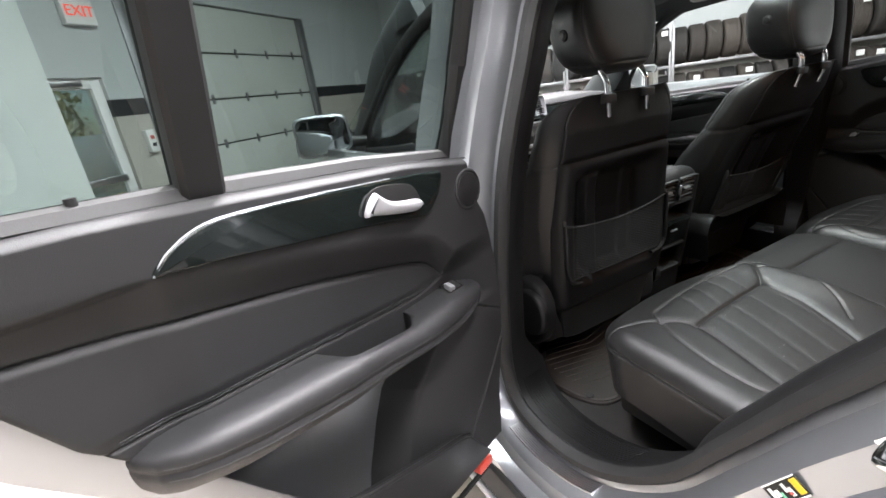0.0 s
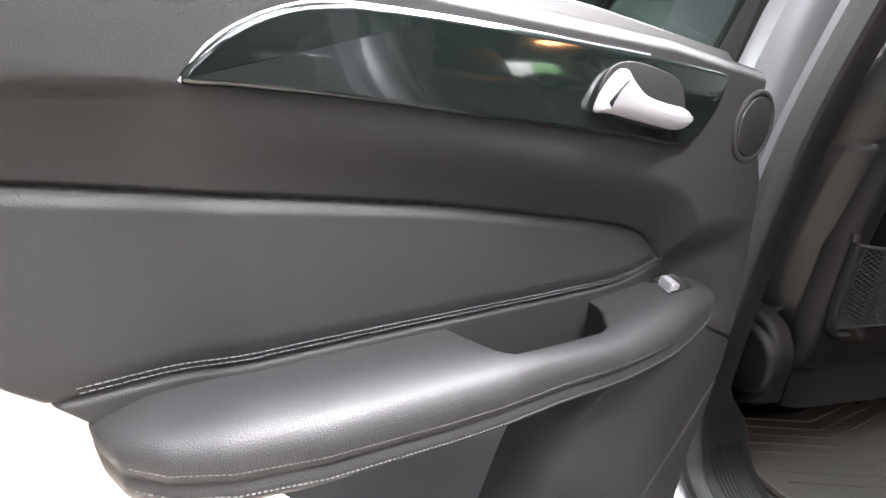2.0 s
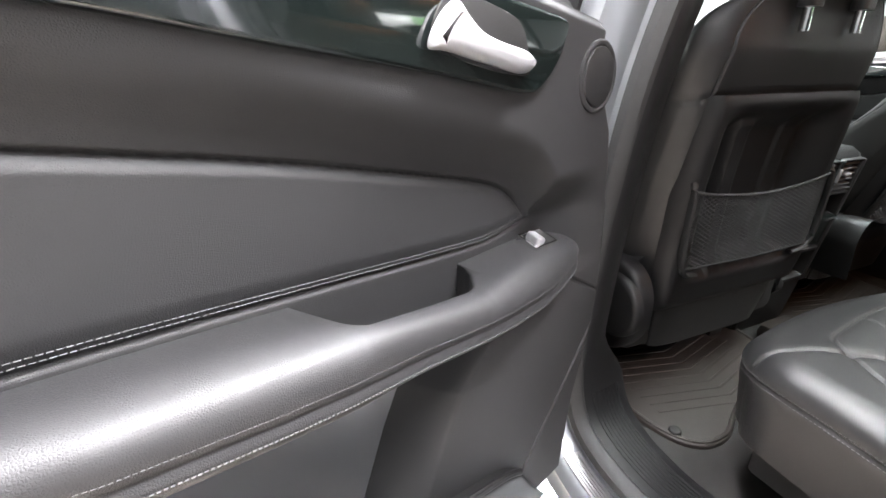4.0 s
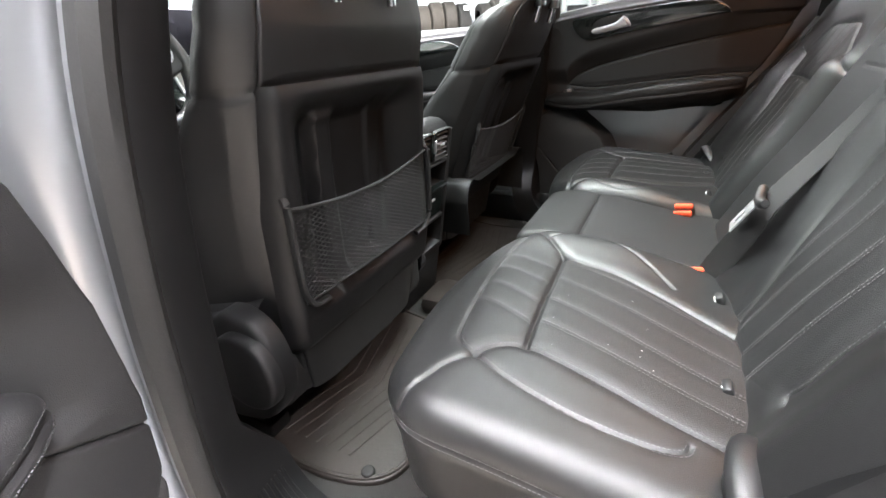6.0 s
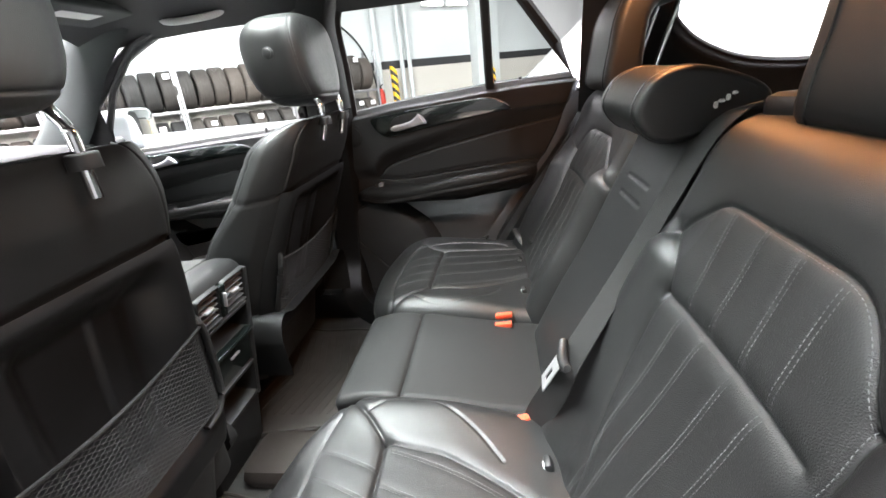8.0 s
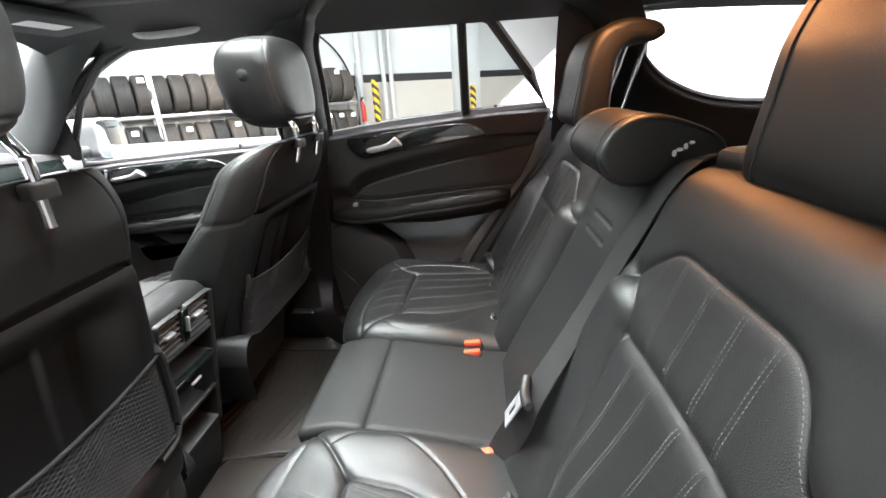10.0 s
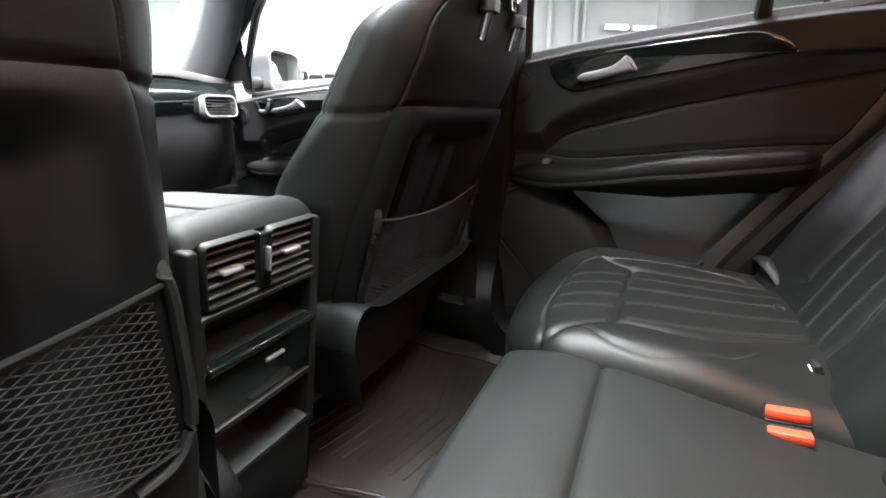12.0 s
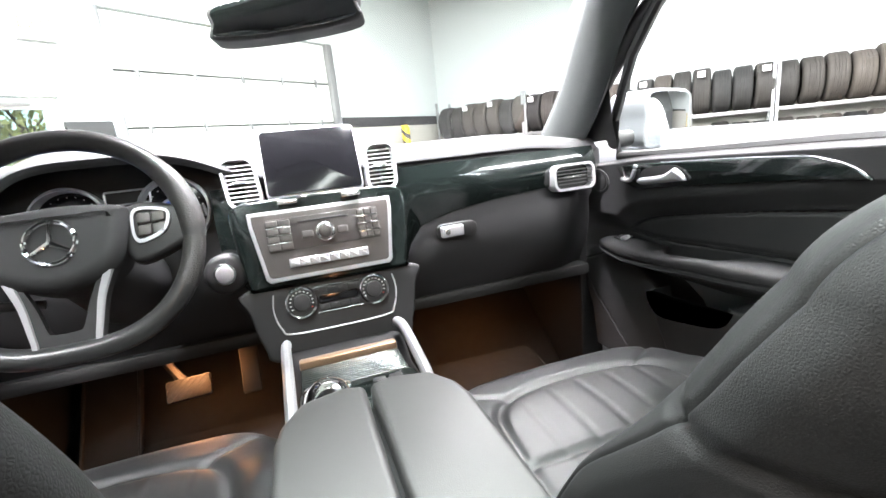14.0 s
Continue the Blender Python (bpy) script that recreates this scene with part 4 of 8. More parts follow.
    tube(bm, [P(a, 0.024 if front else 0.006, b) for a, b in smooth_path(lipline, 5)], 0.005, 8)
    part("pocket_lip", bm, PLASTIC, pocket)
    bm = bmesh.new()
    slab(bm, rounded(0.05, 0.022, 0.004, 3, 0.14, 0.575), face, 0.006, 0.002, -0.03)
    part("door_reflector", bm, RED, root, "small red reflector")
    # stitching of the insert
    bm = bmesh.new()
    for d in (0.0045, 0.0085):
        for p, t in walk_line(offset_line(smooth_path(INS_B, 10), d), 0.0042):
            if p[0] < 0.70:
                c, q = on(p[0], p[1], 0.0005), on(p[0] + t[0] * 0.002, p[1] + t[1] * 0.002, 0.0005)
                tube(bm, [c - (q - c) * 0.75, c + (q - c) * 0.75], 0.0005, 4)
    tagged(part("stitching", bm, THREAD_DARK, root), "fine grey sewn stitches", "", "", "stuff")
    # lock pin on the shelf
    bm = bmesh.new()
    z0 = float(belt_z(0.655))
    tube(bm, [P(0.655, -0.030, z0 - 0.012), P(0.655, -0.030, z0 + 0.022)], [0.006, 0.0055], 10)
    part("lock_pin", bm, DARK, root, "black lock pin")
    # latch at the rear edge
    bm = bmesh.new()
    box(bm, (-0.012, -0.012, -0.030), (0.010, 0.012, 0.022), 0.004)
    box(bm, (-0.004, -0.018, -0.016), (0.014, 0.0, 0.006), 0.003)
    m = Matrix((( *eu, 0), (*ew, 0), (*ez, 0), (0, 0, 0, 1))).transposed()
    m.translation = P(0.694, -0.062, 0.982)
    bmesh.ops.transform(bm, matrix=m, verts=bm.verts)
    part("door_latch", bm, DARK, root, "black door latch")
    # outer shell
    bm = bmesh.new()
    loop = [(float(door_front(z)) - 0.004, z) for z in np.linspace(0.48, 1.20 if front else 1.25, 12)] + [(float(u), float(belt_z(u)) - (0.055 if front else 0.004)) for u in np.linspace(0.10, 0.80, 10)] + [(float(door_rear(z)) + 0.025, z) for z in np.linspace(1.24 if front else 1.30, 0.48, 18)]
    slab(bm, loop, lambda a, b, c: P(a, -0.100 - c, b), 0.08, 0.03, 0.0)
    part("outer_skin", bm, PAINT, root, "grey metallic outer skin")
    bm = bmesh.new()
    rows = [[bm.verts.new(P(float(door_rear(z)) + a, w, z)) for a, w in ((-0.012, -0.034), (0.030, -0.036), (0.052, -0.044), (0.058, -0.070), (0.050, -0.125))] for z in np.linspace(1.27, 0.52, 40)]
    for a, b in zip(rows[:-1], rows[1:]):
        for k in range(4):
            bm.faces.new((a[k], a[k + 1], b[k + 1], b[k]))
    part("rear_flange", bm, PAINT, root, "grey metallic door flange")
    bm = bmesh.new()
    edge = [P(float(door_rear(z)) + 0.020, -0.045, z) for z in np.linspace(1.28, 0.50, 40)] + [P(u, -0.045, 0.49) for u in np.linspace(0.33, 0.08, 10)]
    tube(bm, edge, 0.007, 6)
    part("door_seal", bm, RUBBER, root, "black rubber door seal")

    def lean(z):
        return -0.045 + (0.27 if front else 0.36) * max(0.0, z - 1.28)

    def G(u, z, c=0.0):
        return P(u, lean(z) + c, z)

    return root, P, G


def dress_window(root, G, outline, divider, glass, frame_r=0.018):
    """The frame round a side window, its divider, and the pane."""
    bm = bmesh.new()
    tube(bm, [G(a, b) for a, b in outline], frame_r, 8, closed=True)
    part("window_frame", bm, DARK, root, "black window frame")
    if divider:
        bm = bmesh.new()
        (a0, b0), (a1, b1), half = divider
        rings = [[bm.verts.new(G(a + da, b, c)) for da, c in ((-half, -0.012), (half, -0.012), (half, 0.014), (half - 0.006, 0.020), (-half + 0.006, 0.020), (-half, 0.014))] for a, b in ((a0, b0), (a1, b1))]
        join_rings(bm, rings)
        part("window_divider", bm, DARK, root, "black window divider")
    bm = bmesh.new()
    bm.faces.new([bm.verts.new(G(a, b, -0.004)) for a, b in outline])
    pane = part("pane", bm, glass, root, "tinted side window glass")
    pane.visible_shadow = False


D_HINGE, D_ALONG, D_IN = Vector((-0.871, 0.563, 0)), Vector((-0.9347, -0.3555, 0)), Vector((0.3555, -0.9347, 0))


def put_open(u, w, z):
    return D_HINGE + D_ALONG * float(u) + D_IN * float(w) + Vector((0, 0, float(z)))


def put_far(u, w, z):
    return Vector((0.735 - float(w), 0.70 - float(u), float(z)))


def put_front_far(u, w, z):
    return Vector((0.722 - float(w), 1.655 - float(u), 0.80 * float(z) + 0.187))


def put_front_near(u, w, z):
    return Vector((-0.722 + float(w), 1.655 - float(u), 0.80 * float(z) + 0.187))


REAR_WINDOW = [(0.085, 1.262), (0.30, 1.285), (0.56, 1.305), (0.82, 1.318), (0.76, 1.42), (0.64, 1.575), (0.57, 1.60), (0.30, 1.625), (0.12, 1.625), (0.075, 1.60), (0.07, 1.42)]
FRONT_WINDOW = [(a, (b - 0.187) / 0.80) for a, b in ((0.10, 1.205), (0.30, 1.215), (0.56, 1.232), (0.80, 1.242), (0.80, 1.45), (0.80, 1.60), (0.76, 1.635), (0.55, 1.62), (0.36, 1.55), (0.22, 1.43), (0.12, 1.30))]
door, P, G = make_door("rear_door", put_open, 1.0, "open grey car door with black vinyl and leather inner panel", arm_leather=ARM_LEATHER_LIT)
dress_window(door, G, REAR_WINDOW, ((0.536, 1.30), (0.548, 1.62), 0.025), TINTED)
door, P, G = make_door("rear_door", put_far, 1.0, "closed car door with black inner panel and gloss inlay")
dress_window(door, G, REAR_WINDOW, ((0.555, 1.30), (0.555, 1.62), 0.014), SMOKED)
door, P, G = make_door("front_door", put_front_far, 1.10, "closed front passenger door with black leather armrest", True)
dress_window(door, G, FRONT_WINDOW, None, CLEAR, 0.012)
door, P, G = make_door("front_door", put_front_near, 1.10, "closed front driver door with black inner panel", True)
dress_window(door, G, FRONT_WINDOW, None, CLEAR, 0.012)



# ---- seats ----
def rounded_box_place(cx, half, y0, y1, r, rc, top, bow=0.0, drop=0.15):
    """A cushion's skin over plan axes: flat within, rolled over its left, right and front edges and down the sides.
    top(x, y): height; bow: how far the front edge swells forward."""

    def place(A, B):
        hx = half - r - rc
        fy = y1 - r - rc + bow * (1 - np.clip(np.abs(A) / half, 0, 1) ** 2)
        px, py = np.abs(A) - hx, B - fy
        qx, qy = np.maximum(px, 0), np.maximum(py, 0)
        d = np.hypot(qx, qy)
        s = np.maximum(0, d - rc)
        nx, ny = qx / (d + 1e-9), qy / (d + 1e-9)
        arc = math.pi / 2 * r
        t = np.minimum(s, arc) / r
        reach = r * np.sin(t)
        fall = r * (1 - np.cos(t)) + np.clip(s - arc, 0, drop)
        inset = 0.10 * np.clip(s - arc, 0, drop)
        bx, by = np.abs(A) - nx * s, B - ny * s
        x = np.sign(A) * (bx + nx * (reach - inset))
        y = by + ny * (reach - inset)
        return cx + x, y, top(x, y) - fall

    return place


def rim_line(half, y0, y1, r, rc, s, n=12, bow=0.0):
    """The line round a cushion's outer edge at arc s beyond its flat top, in plan axes, from the back left round to the back right."""
    hx, out = half - r - rc, []
    R = rc + s
    fy = lambda x: y1 - r - rc + bow * (1 - min(abs(x) / half, 1) ** 2)
    for y in np.linspace(y0, fy(half), 14):
        out.append((-hx - R, y))
    for k in range(n + 1):
        a = math.pi - math.pi / 2 * k / n
        x = -hx + R * math.cos(a)
        out.append((x, fy(x) + R * math.sin(a)))
    for x in np.linspace(-hx, hx, 24)[1:-1]:
        out.append((x, fy(x) + R))
    for k in range(n + 1):
        a = math.pi / 2 - math.pi / 2 * k / n
        x = hx + R * math.cos(a)
        out.append((x, fy(x) + R * math.sin(a)))
    for y in np.linspace(fy(half), y0, 14):
        out.append((hx + R, y))
    return out


def relief_of(lines, extra=None):
    def relief(A, B):
        r = 0 * A
        for line, d, w in lines:
            r = r + groove(A, B, line, d, w)
        return r + (extra(A, B) if extra else 0)
    return relief


def rear_cushion(name, x0, x1, label, outer):
    """A rear seat cushion between x0 and x1; outer: -1 left, 1 right, 0 middle."""
    mid, half = (x0 + x1) / 2, (x1 - x0) / 2
    r, rc, bow = (0.042, 0.055, 0.035) if outer else (0.016, 0.004, 0.0)
    y0, y1 = -0.10, (0.470 if outer else 0.462)
    drop = 0.115
    fine = 400 if outer < 0 else 240
    a = np.linspace(-half - drop - 0.03, half + drop + 0.03, fine)
    b = np.linspace(y0, y1 + bow + drop + 0.03, fine)

    def top(x, y):
        return (0.800 if outer else 0.784) + (0.034 if outer else 0.048) * step(y, 0.0, 0.42) - 0.02 * step(y, 0.38, 0.50)

    place = rounded_box_place(mid, half, y0, y1, r, rc, top, bow, drop)
    lines, sew, extra, field = [], [], None, None
    if outer:
        def L(pts):
            return smooth_path([(outer * (x - abs(mid)), y) for x, y in pts], 8)
        rim = L([(0.165, 0.420), (0.205, 0.416), (0.25, 0.428), (0.306, 0.433), (0.422, 0.427), (0.511, 0.417), (0.554, 0.409), (0.574, 0.396), (0.585, 0.373)])
        in_a = L([(0.150, 0.440), (0.172, 0.418), (0.209, 0.379), (0.268, 0.330)])
        in_b = L([(0.212, 0.374), (0.188, 0.335), (0.182, 0.29), (0.192, 0.245), (0.235, 0.188), (0.285, 0.148)])
        in_c = L([(0.268, 0.330), (0.276, 0.285), (0.285, 0.230), (0.325, 0.150), (0.375, 0.073), (0.41, 0.02)])
        out_a = L([(0.585, 0.373), (0.608, 0.328), (0.627, 0.26), (0.634, 0.203), (0.633, 0.152), (0.625, 0.127), (0.613, 0.121)])
        out_b = L([(0.585, 0.373), (0.557, 0.352), (0.543, 0.318), (0.549, 0.277), (0.566, 0.209), (0.583, 0.15), (0.606, 0.06)])
        corner = L([(0.585, 0.373), (0.618, 0.401), (0.647, 0.414), (0.69, 0.440)])
        crease = L([(0.268, 0.330), (0.33, 0.328), (0.45, 0.324), (0.543, 0.318)])
        flutes = [L(p) for p in (((0.288, 0.424), (0.324, 0.330)), ((0.335, 0.430), (0.376, 0.330)), ((0.393, 0.427), (0.437, 0.328)), ((0.451, 0.422), (0.492, 0.326)),
                                 ((0.287, 0.312), (0.326, 0.191), (0.42, 0.02)), ((0.349, 0.318), (0.395, 0.188), (0.475, 0.02)), ((0.417, 0.318), (0.450, 0.215), (0.53, 0.02)), ((0.480, 0.314), (0.506, 0.215), (0.570, 0.02)))]
        side = rim_line(half, y0, y1, r, rc, 0.066, bow=bow)
        lines = [(rim, .0016, .009), (rim, .0028, .0024), (in_a, .0030, .010), (in_a, .004, .0030), (in_c, .0032, .011), (in_c, .004, .0032), (in_b, .0025, .0030), (out_a, .0016, .008), (out_a, .0028, .0024), (out_b, .0030, .010), (out_b, .004, .0030), (corner, .0016, .008), (corner, .003, .0026), (crease, .0032, .011), (crease, .005, .0034), (side, .0018, .008), (side, .003, .0026)]
        lines += [(f, .0009, .0070) for f in flutes]
        field = [tuple(p) for p in rim[12:]] + [tuple(p) for p in out_b] + [tuple(p) for p in in_c[::-1]]
        sew = [offset_line(rim[10:], .004), in_b, offset_line(out_a, .004), offset_line(out_a, -.004), offset_line(corner, .004), offset_line(out_b, .004)] + [offset_line(f, d) for f in flutes for d in (.0030, -.0030)] + [offset_line(side, d) for d in (.005, -.005)]
        extra = lambda A, B: 0.017 * np.exp(-(((A * outer + abs(mid)) - 0.195) / 0.060) ** 2) * step(B, 0.06, 0.26) * step(-B, -0.50, -0.33) + 0.006 * np.exp(-(((A * outer + abs(mid)) - 0.40) / 0.16) ** 2) * step(B, 0.0, 0.3) 
    else:
        cross = [(x, 0.332) for x in np.linspace(-half, half, 20)]
        side = rim_line(half, y0, y1, r, rc, 0.05)
        lines = [(cross, .0030, .012), (cross, .004, .0030), (side, .002, .010), (side, .003, .003)]
    skin = Skin(a, b, place, relief_of(lines, extra))
    root = skin.mesh(name, LEATHER if outer else LEATHER_PLAIN, BENCH, label, field=field, field_mat=LEATHER_SOFT)
    if sew:
        stitches([(skin, l) for l in sew], "stitching", root)
    bm = bmesh.new()
    box(bm, (x0 + 0.03, -0.1, 0.62), (x1 - 0.03, y1 - 0.06, 0.73), 0.01)
    part("seat_pan", bm, DARK, root, "black seat pan")
    return skin


BENCH = thing("rear_bench", "black leather rear bench seat with stitched flutes", "car bench seat", at=(0, 0.1, 0.60))
left_skin = rear_cushion("outer_cushion", -0.708, -0.158, "black leather rear seat cushion with stitched flutes", -1)
rear_cushion("outer_cushion", 0.158, 0.708, "black leather rear seat cushion with stitched flutes", 1)
rear_cushion("middle_cushion", -0.157, 0.157, "plain black leather middle cushion of the rear seat", 0)


def rear_back(name, x0, x1, label, outer):
    mid, half = (x0 + x1) / 2, (x1 - x0) / 2
    prof = [(0.115, 0.70), (0.085, 0.755), (0.055, 0.82), (0.012, 0.91), (-0.037, 1.00), (-0.083, 1.10), (-0.125, 1.19), (-0.145, 1.235), (-0.172, 1.266), (-0.21, 1.278), (-0.26, 1.272), (-0.30, 1.24), (-0.32, 1.0), (-0.30, 0.7)]
    pr = np.array(smooth_path(prof, 10))
    arc = np.r_[0, np.cumsum(np.linalg.norm(np.diff(pr, axis=0), axis=1))]
    r, drop = 0.045, 0.06
    ext = half - r + math.pi / 2 * r + drop
    fine = 360 if outer < 0 else 230
    a, b = np.linspace(-ext, ext, fine), np.r_[np.linspace(0, 0.74, fine), np.linspace(0.75, arc[-1], 30)]
    up = pr[:71]

    def az(z):
        return float(np.interp(z, up[:, 1], arc[:71]))

    def place(A, B):
        y, z = np.interp(B, arc, pr[:, 0]), np.interp(B, arc, pr[:, 1])
        ty, tz = np.gradient(np.interp(b, arc, pr[:, 0]), b), np.gradient(np.interp(b, arc, pr[:, 1]), b)
        l = np.hypot(ty, tz)
        ny, nz = np.interp(B, b, tz / l), np.interp(B, b, -ty / l)
        s = np.maximum(0, np.abs(A) - (half - r))
        t = np.minimum(s, math.pi / 2 * r) / r
        x = np.sign(A) * (np.minimum(np.abs(A), half - r) + r * np.sin(t))
        fall = r * (1 - np.cos(t)) + np.maximum(0, s - math.pi / 2 * r)
        lift = 0 * A
        if outer:
            q = A * outer
            lift = 0.020 * np.exp(-((q + half - 0.06) / 0.055) ** 2) * step(-z, -1.15, -1.10) + 0.032 * np.exp(-((q - half + 0.09) / 0.06) ** 2) * step(-z, -1.15, -1.05)
            lift = lift * step(z, 0.74, 0.80)
        return mid + x, y + ny * (lift - fall), z + nz * (lift - fall)

    lines, sew, field = [], [], None
    if outer:
        def L(pts):
            return smooth_path([(outer * (x - abs(mid)), az(z)) for x, z in pts], 8)
        inner = L([(0.352, 0.755), (0.328, 0.84), (0.305, 0.895), (0.276, 0.974), (0.266, 1.04), (0.266, 1.075), (0.256, 1.105), (0.232, 1.128), (0.205, 1.140)])
        crown = L([(0.153, 1.109), (0.180, 1.123), (0.208, 1.139), (0.243, 1.168), (0.270, 1.186), (0.30, 1.191), (0.36, 1.190), (0.43, 1.189), (0.468, 1.187), (0.492, 1.180), (0.515, 1.162), (0.534, 1.139), (0.549, 1.120)])
        outer_l = L([(0.549, 1.120), (0.553, 1.08), (0.548, 1.03), (0.540, 0.97), (0.540, 0.92), (0.546, 0.87), (0.542, 0.848), (0.552, 0.842)])
        tab = L([(0.549, 1.120), (0.575, 1.128), (0.62, 1.135)])
        cross = L([(0.266, 1.075), (0.36, 1.077), (0.45, 1.077), (0.53, 1.072)])
        flutes = [L(p) for p in (((0.330, 0.76), (0.322, 0.90), (0.318, 1.07)), ((0.364, 0.76), (0.366, 0.95), (0.370, 1.07)), ((0.422, 0.76), (0.428, 0.95), (0.431, 1.07)), ((0.474, 0.76), (0.477, 0.95), (0.480, 1.07)),
                                 ((0.316, 1.082), (0.307, 1.14), (0.299, 1.185)), ((0.369, 1.082), (0.365, 1.14), (0.359, 1.186)), ((0.430, 1.082), (0.423, 1.14), (0.417, 1.185)), ((0.479, 1.080), (0.472, 1.14), (0.469, 1.182)))]
        lines = [(inner, .004, .014), (inner, .003, .0035), (crown, .002, .010), (crown, .003, .0030), (outer_l, .006, .016), (outer_l, .004, .004), (tab, .003, .003), (cross, .004, .013), (cross, .0035, .0035)] + [(f, .0009, .007) for f in flutes]
        field = [tuple(p) for p in crown[32:]] + [tuple(p) for p in outer_l] + [tuple(p) for p in inner[:48]]
        sew = [offset_line(crown, .0035), offset_line(outer_l, .0035)] + [offset_line(f, d) for f in flutes for d in (.0030, -.0030)]
    else:
        lines = [([(A, az(1.125)) for A in np.linspace(-0.055, 0.055, 12)], .0016, .003), ([(A, az(1.155)) for A in np.linspace(-0.055, 0.055, 12)], .0016, .003)]
    skin = Skin(a, b, place, relief_of(lines), flip=True)
    root = skin.mesh(name, LEATHER, BENCH, label, field=field, field_mat=LEATHER_SOFT)
    if sew:
        stitches([(skin, l) for l in sew], "stitching", root)
    return root, skin, az


rear_back("outer_backrest", -0.74, -0.145, "black leather rear backrest with stitched flutes", -1)
rear_back("outer_backrest", 0.145, 0.74, "black leather rear backrest with stitched flutes", 1)
rear_back("middle_backrest", -0.144, 0.144, "plain black leather middle backrest with folded armrest", 0)


def pillow(bm, centre, size, m=None, p=3.0, n=24, taper=0.0, bend=0.0):
    """A rounded cushion: a superellipsoid, narrower at the bottom by taper, bent forward by bend."""
    cx, cy, cz = centre
    rings = []
    for i in range(1, n):
        v = math.pi * i / n - math.pi / 2
        cv, sv = math.cos(v), math.sin(v)
        r = abs(cv) ** (2 / p)
        zz = math.copysign(abs(sv) ** (2 / p), sv)
        ring = []
        for k in range(2 * n):
            u = math.pi * k / n
            x = math.copysign(abs(math.cos(u)) ** (2 / p), math.cos(u)) * r
            y = math.copysign(abs(math.sin(u)) ** (2 / p), math.sin(u)) * r
            w = 1 - taper * (1 - zz) / 2
            q = Vector((cx + x * size[0] / 2 * w, cy + y * size[1] / 2 + bend * zz * zz, cz + zz * size[2] / 2))
            ring.append(bm.verts.new(m @ q if m is not None else q))
        rings.append(ring)
    join_rings(bm, rings)


def profile_pillow(bm, profile, x0, x1, r=0.03, n=6):
    """A padded block: a closed (y, z) outline drawn from x0 to x1 with rolled ends."""
    o = np.array(profile, float)
    if np.sum(o[:, 0] * np.roll(o[:, 1], -1) - np.roll(o[:, 0], -1) * o[:, 1]) < 0:
        o = o[::-1]
    t = np.roll(o, -1, 0) - np.roll(o, 1, 0)
    t /= np.linalg.norm(t, axis=1)[:, None]
    inward = np.stack([-t[:, 1], t[:, 0]], 1)
    ends = [(r * (1 - math.sin(a)), r * (1 - math.cos(a))) for a in (math.pi / 2 * k / n for k in range(n + 1))]
    rows = [(x0 + dx, d) for d, dx in ends] + [(x1 - dx, d) for d, dx in ends[::-1]]
    rings = [[bm.verts.new((x, *(o[i] + inward[i] * d))) for i in range(len(o))] for x, d in rows]
    join_rings(bm, rings)


# head restraints of the rear bench
OUTER_HEAD = smooth_path([(-0.108, 1.30), (-0.118, 1.38), (-0.130, 1.44), (-0.158, 1.488), (-0.213, 1.506), (-0.272, 1.496), (-0.288, 1.474), (-0.268, 1.460), (-0.222, 1.458), (-0.195, 1.43), (-0.185, 1.36), (-0.180, 1.298), (-0.145, 1.285)], 5, True)
MID_HEAD = smooth_path([(-0.100, 1.236), (-0.072, 1.262), (-0.068, 1.29), (-0.092, 1.325), (-0.140, 1.338), (-0.20, 1.322), (-0.238, 1.300), (-0.242, 1.278), (-0.20, 1.258), (-0.145, 1.238)], 5, True)


def rear_head(name, x0, x1, profile, label, posts, roll=0.017):
    root = thing(name, label, "head restraint", "rear head restraints", at=((x0 + x1) / 2, -0.2, 1.26))
    bm = bmesh.new()
    profile_pillow(bm, profile, x0, x1, roll)
    part("pad", bm, LEATHER, root, "black leather pad", sharp=70)
    for x in posts:
        bm = bmesh.new()
        tube(bm, [(x, -0.208, 1.26), (x, -0.216, 1.305), (x, -0.245, 1.40), (x, -0.266, 1.468)], 0.006, 10)
        part("post", bm, CHROME, root, "chrome post")
    for x in (x0 + 0.03, x1 - 0.03):
        bm = bmesh.new()
        prof = [(y, z) for y, z in profile]
        tube(bm, [(x, y, z) for y, z in prof], 0.0016, 5, True, up=(1, 0, 0))
        part("piping", bm, LEATHER, root)
    return root


rear_head("rear_head_restraint", 0.255, 0.505, OUTER_HEAD, "raised black leather rear head restraint with chrome posts", (0.31, 0.45))
rear_head("rear_head_restraint", -0.505, -0.255, [(y - 0.075, z - 0.02) for y, z in OUTER_HEAD], "raised black leather rear head restraint above the backrest", (-0.45, -0.31))
mid_head = rear_head("rear_head_restraint", -0.118, 0.118, MID_HEAD, "lowered black leather middle head restraint with a white mark", (), 0.010)
bm = bmesh.new()
for dy, dz, w, h in ((-0.170, 1.283, 0.006, 0.010), (-0.177, 1.288, 0.010, 0.005), (-0.185, 1.292, 0.006, 0.009), (-0.193, 1.297, 0.008, 0.005)):
    slab(bm, rounded(w, h, 0.003, 2, dy, dz), lambda a, b, c: Vector((-0.1182 - c, a, b)), 0.0008, 0.0003, -0.004)
part("safety_mark", bm, WHITE, mid_head, "small white printed mark")


def seam_tube(bm, pts, r=0.0012):
    tube(bm, pts, r, 5)


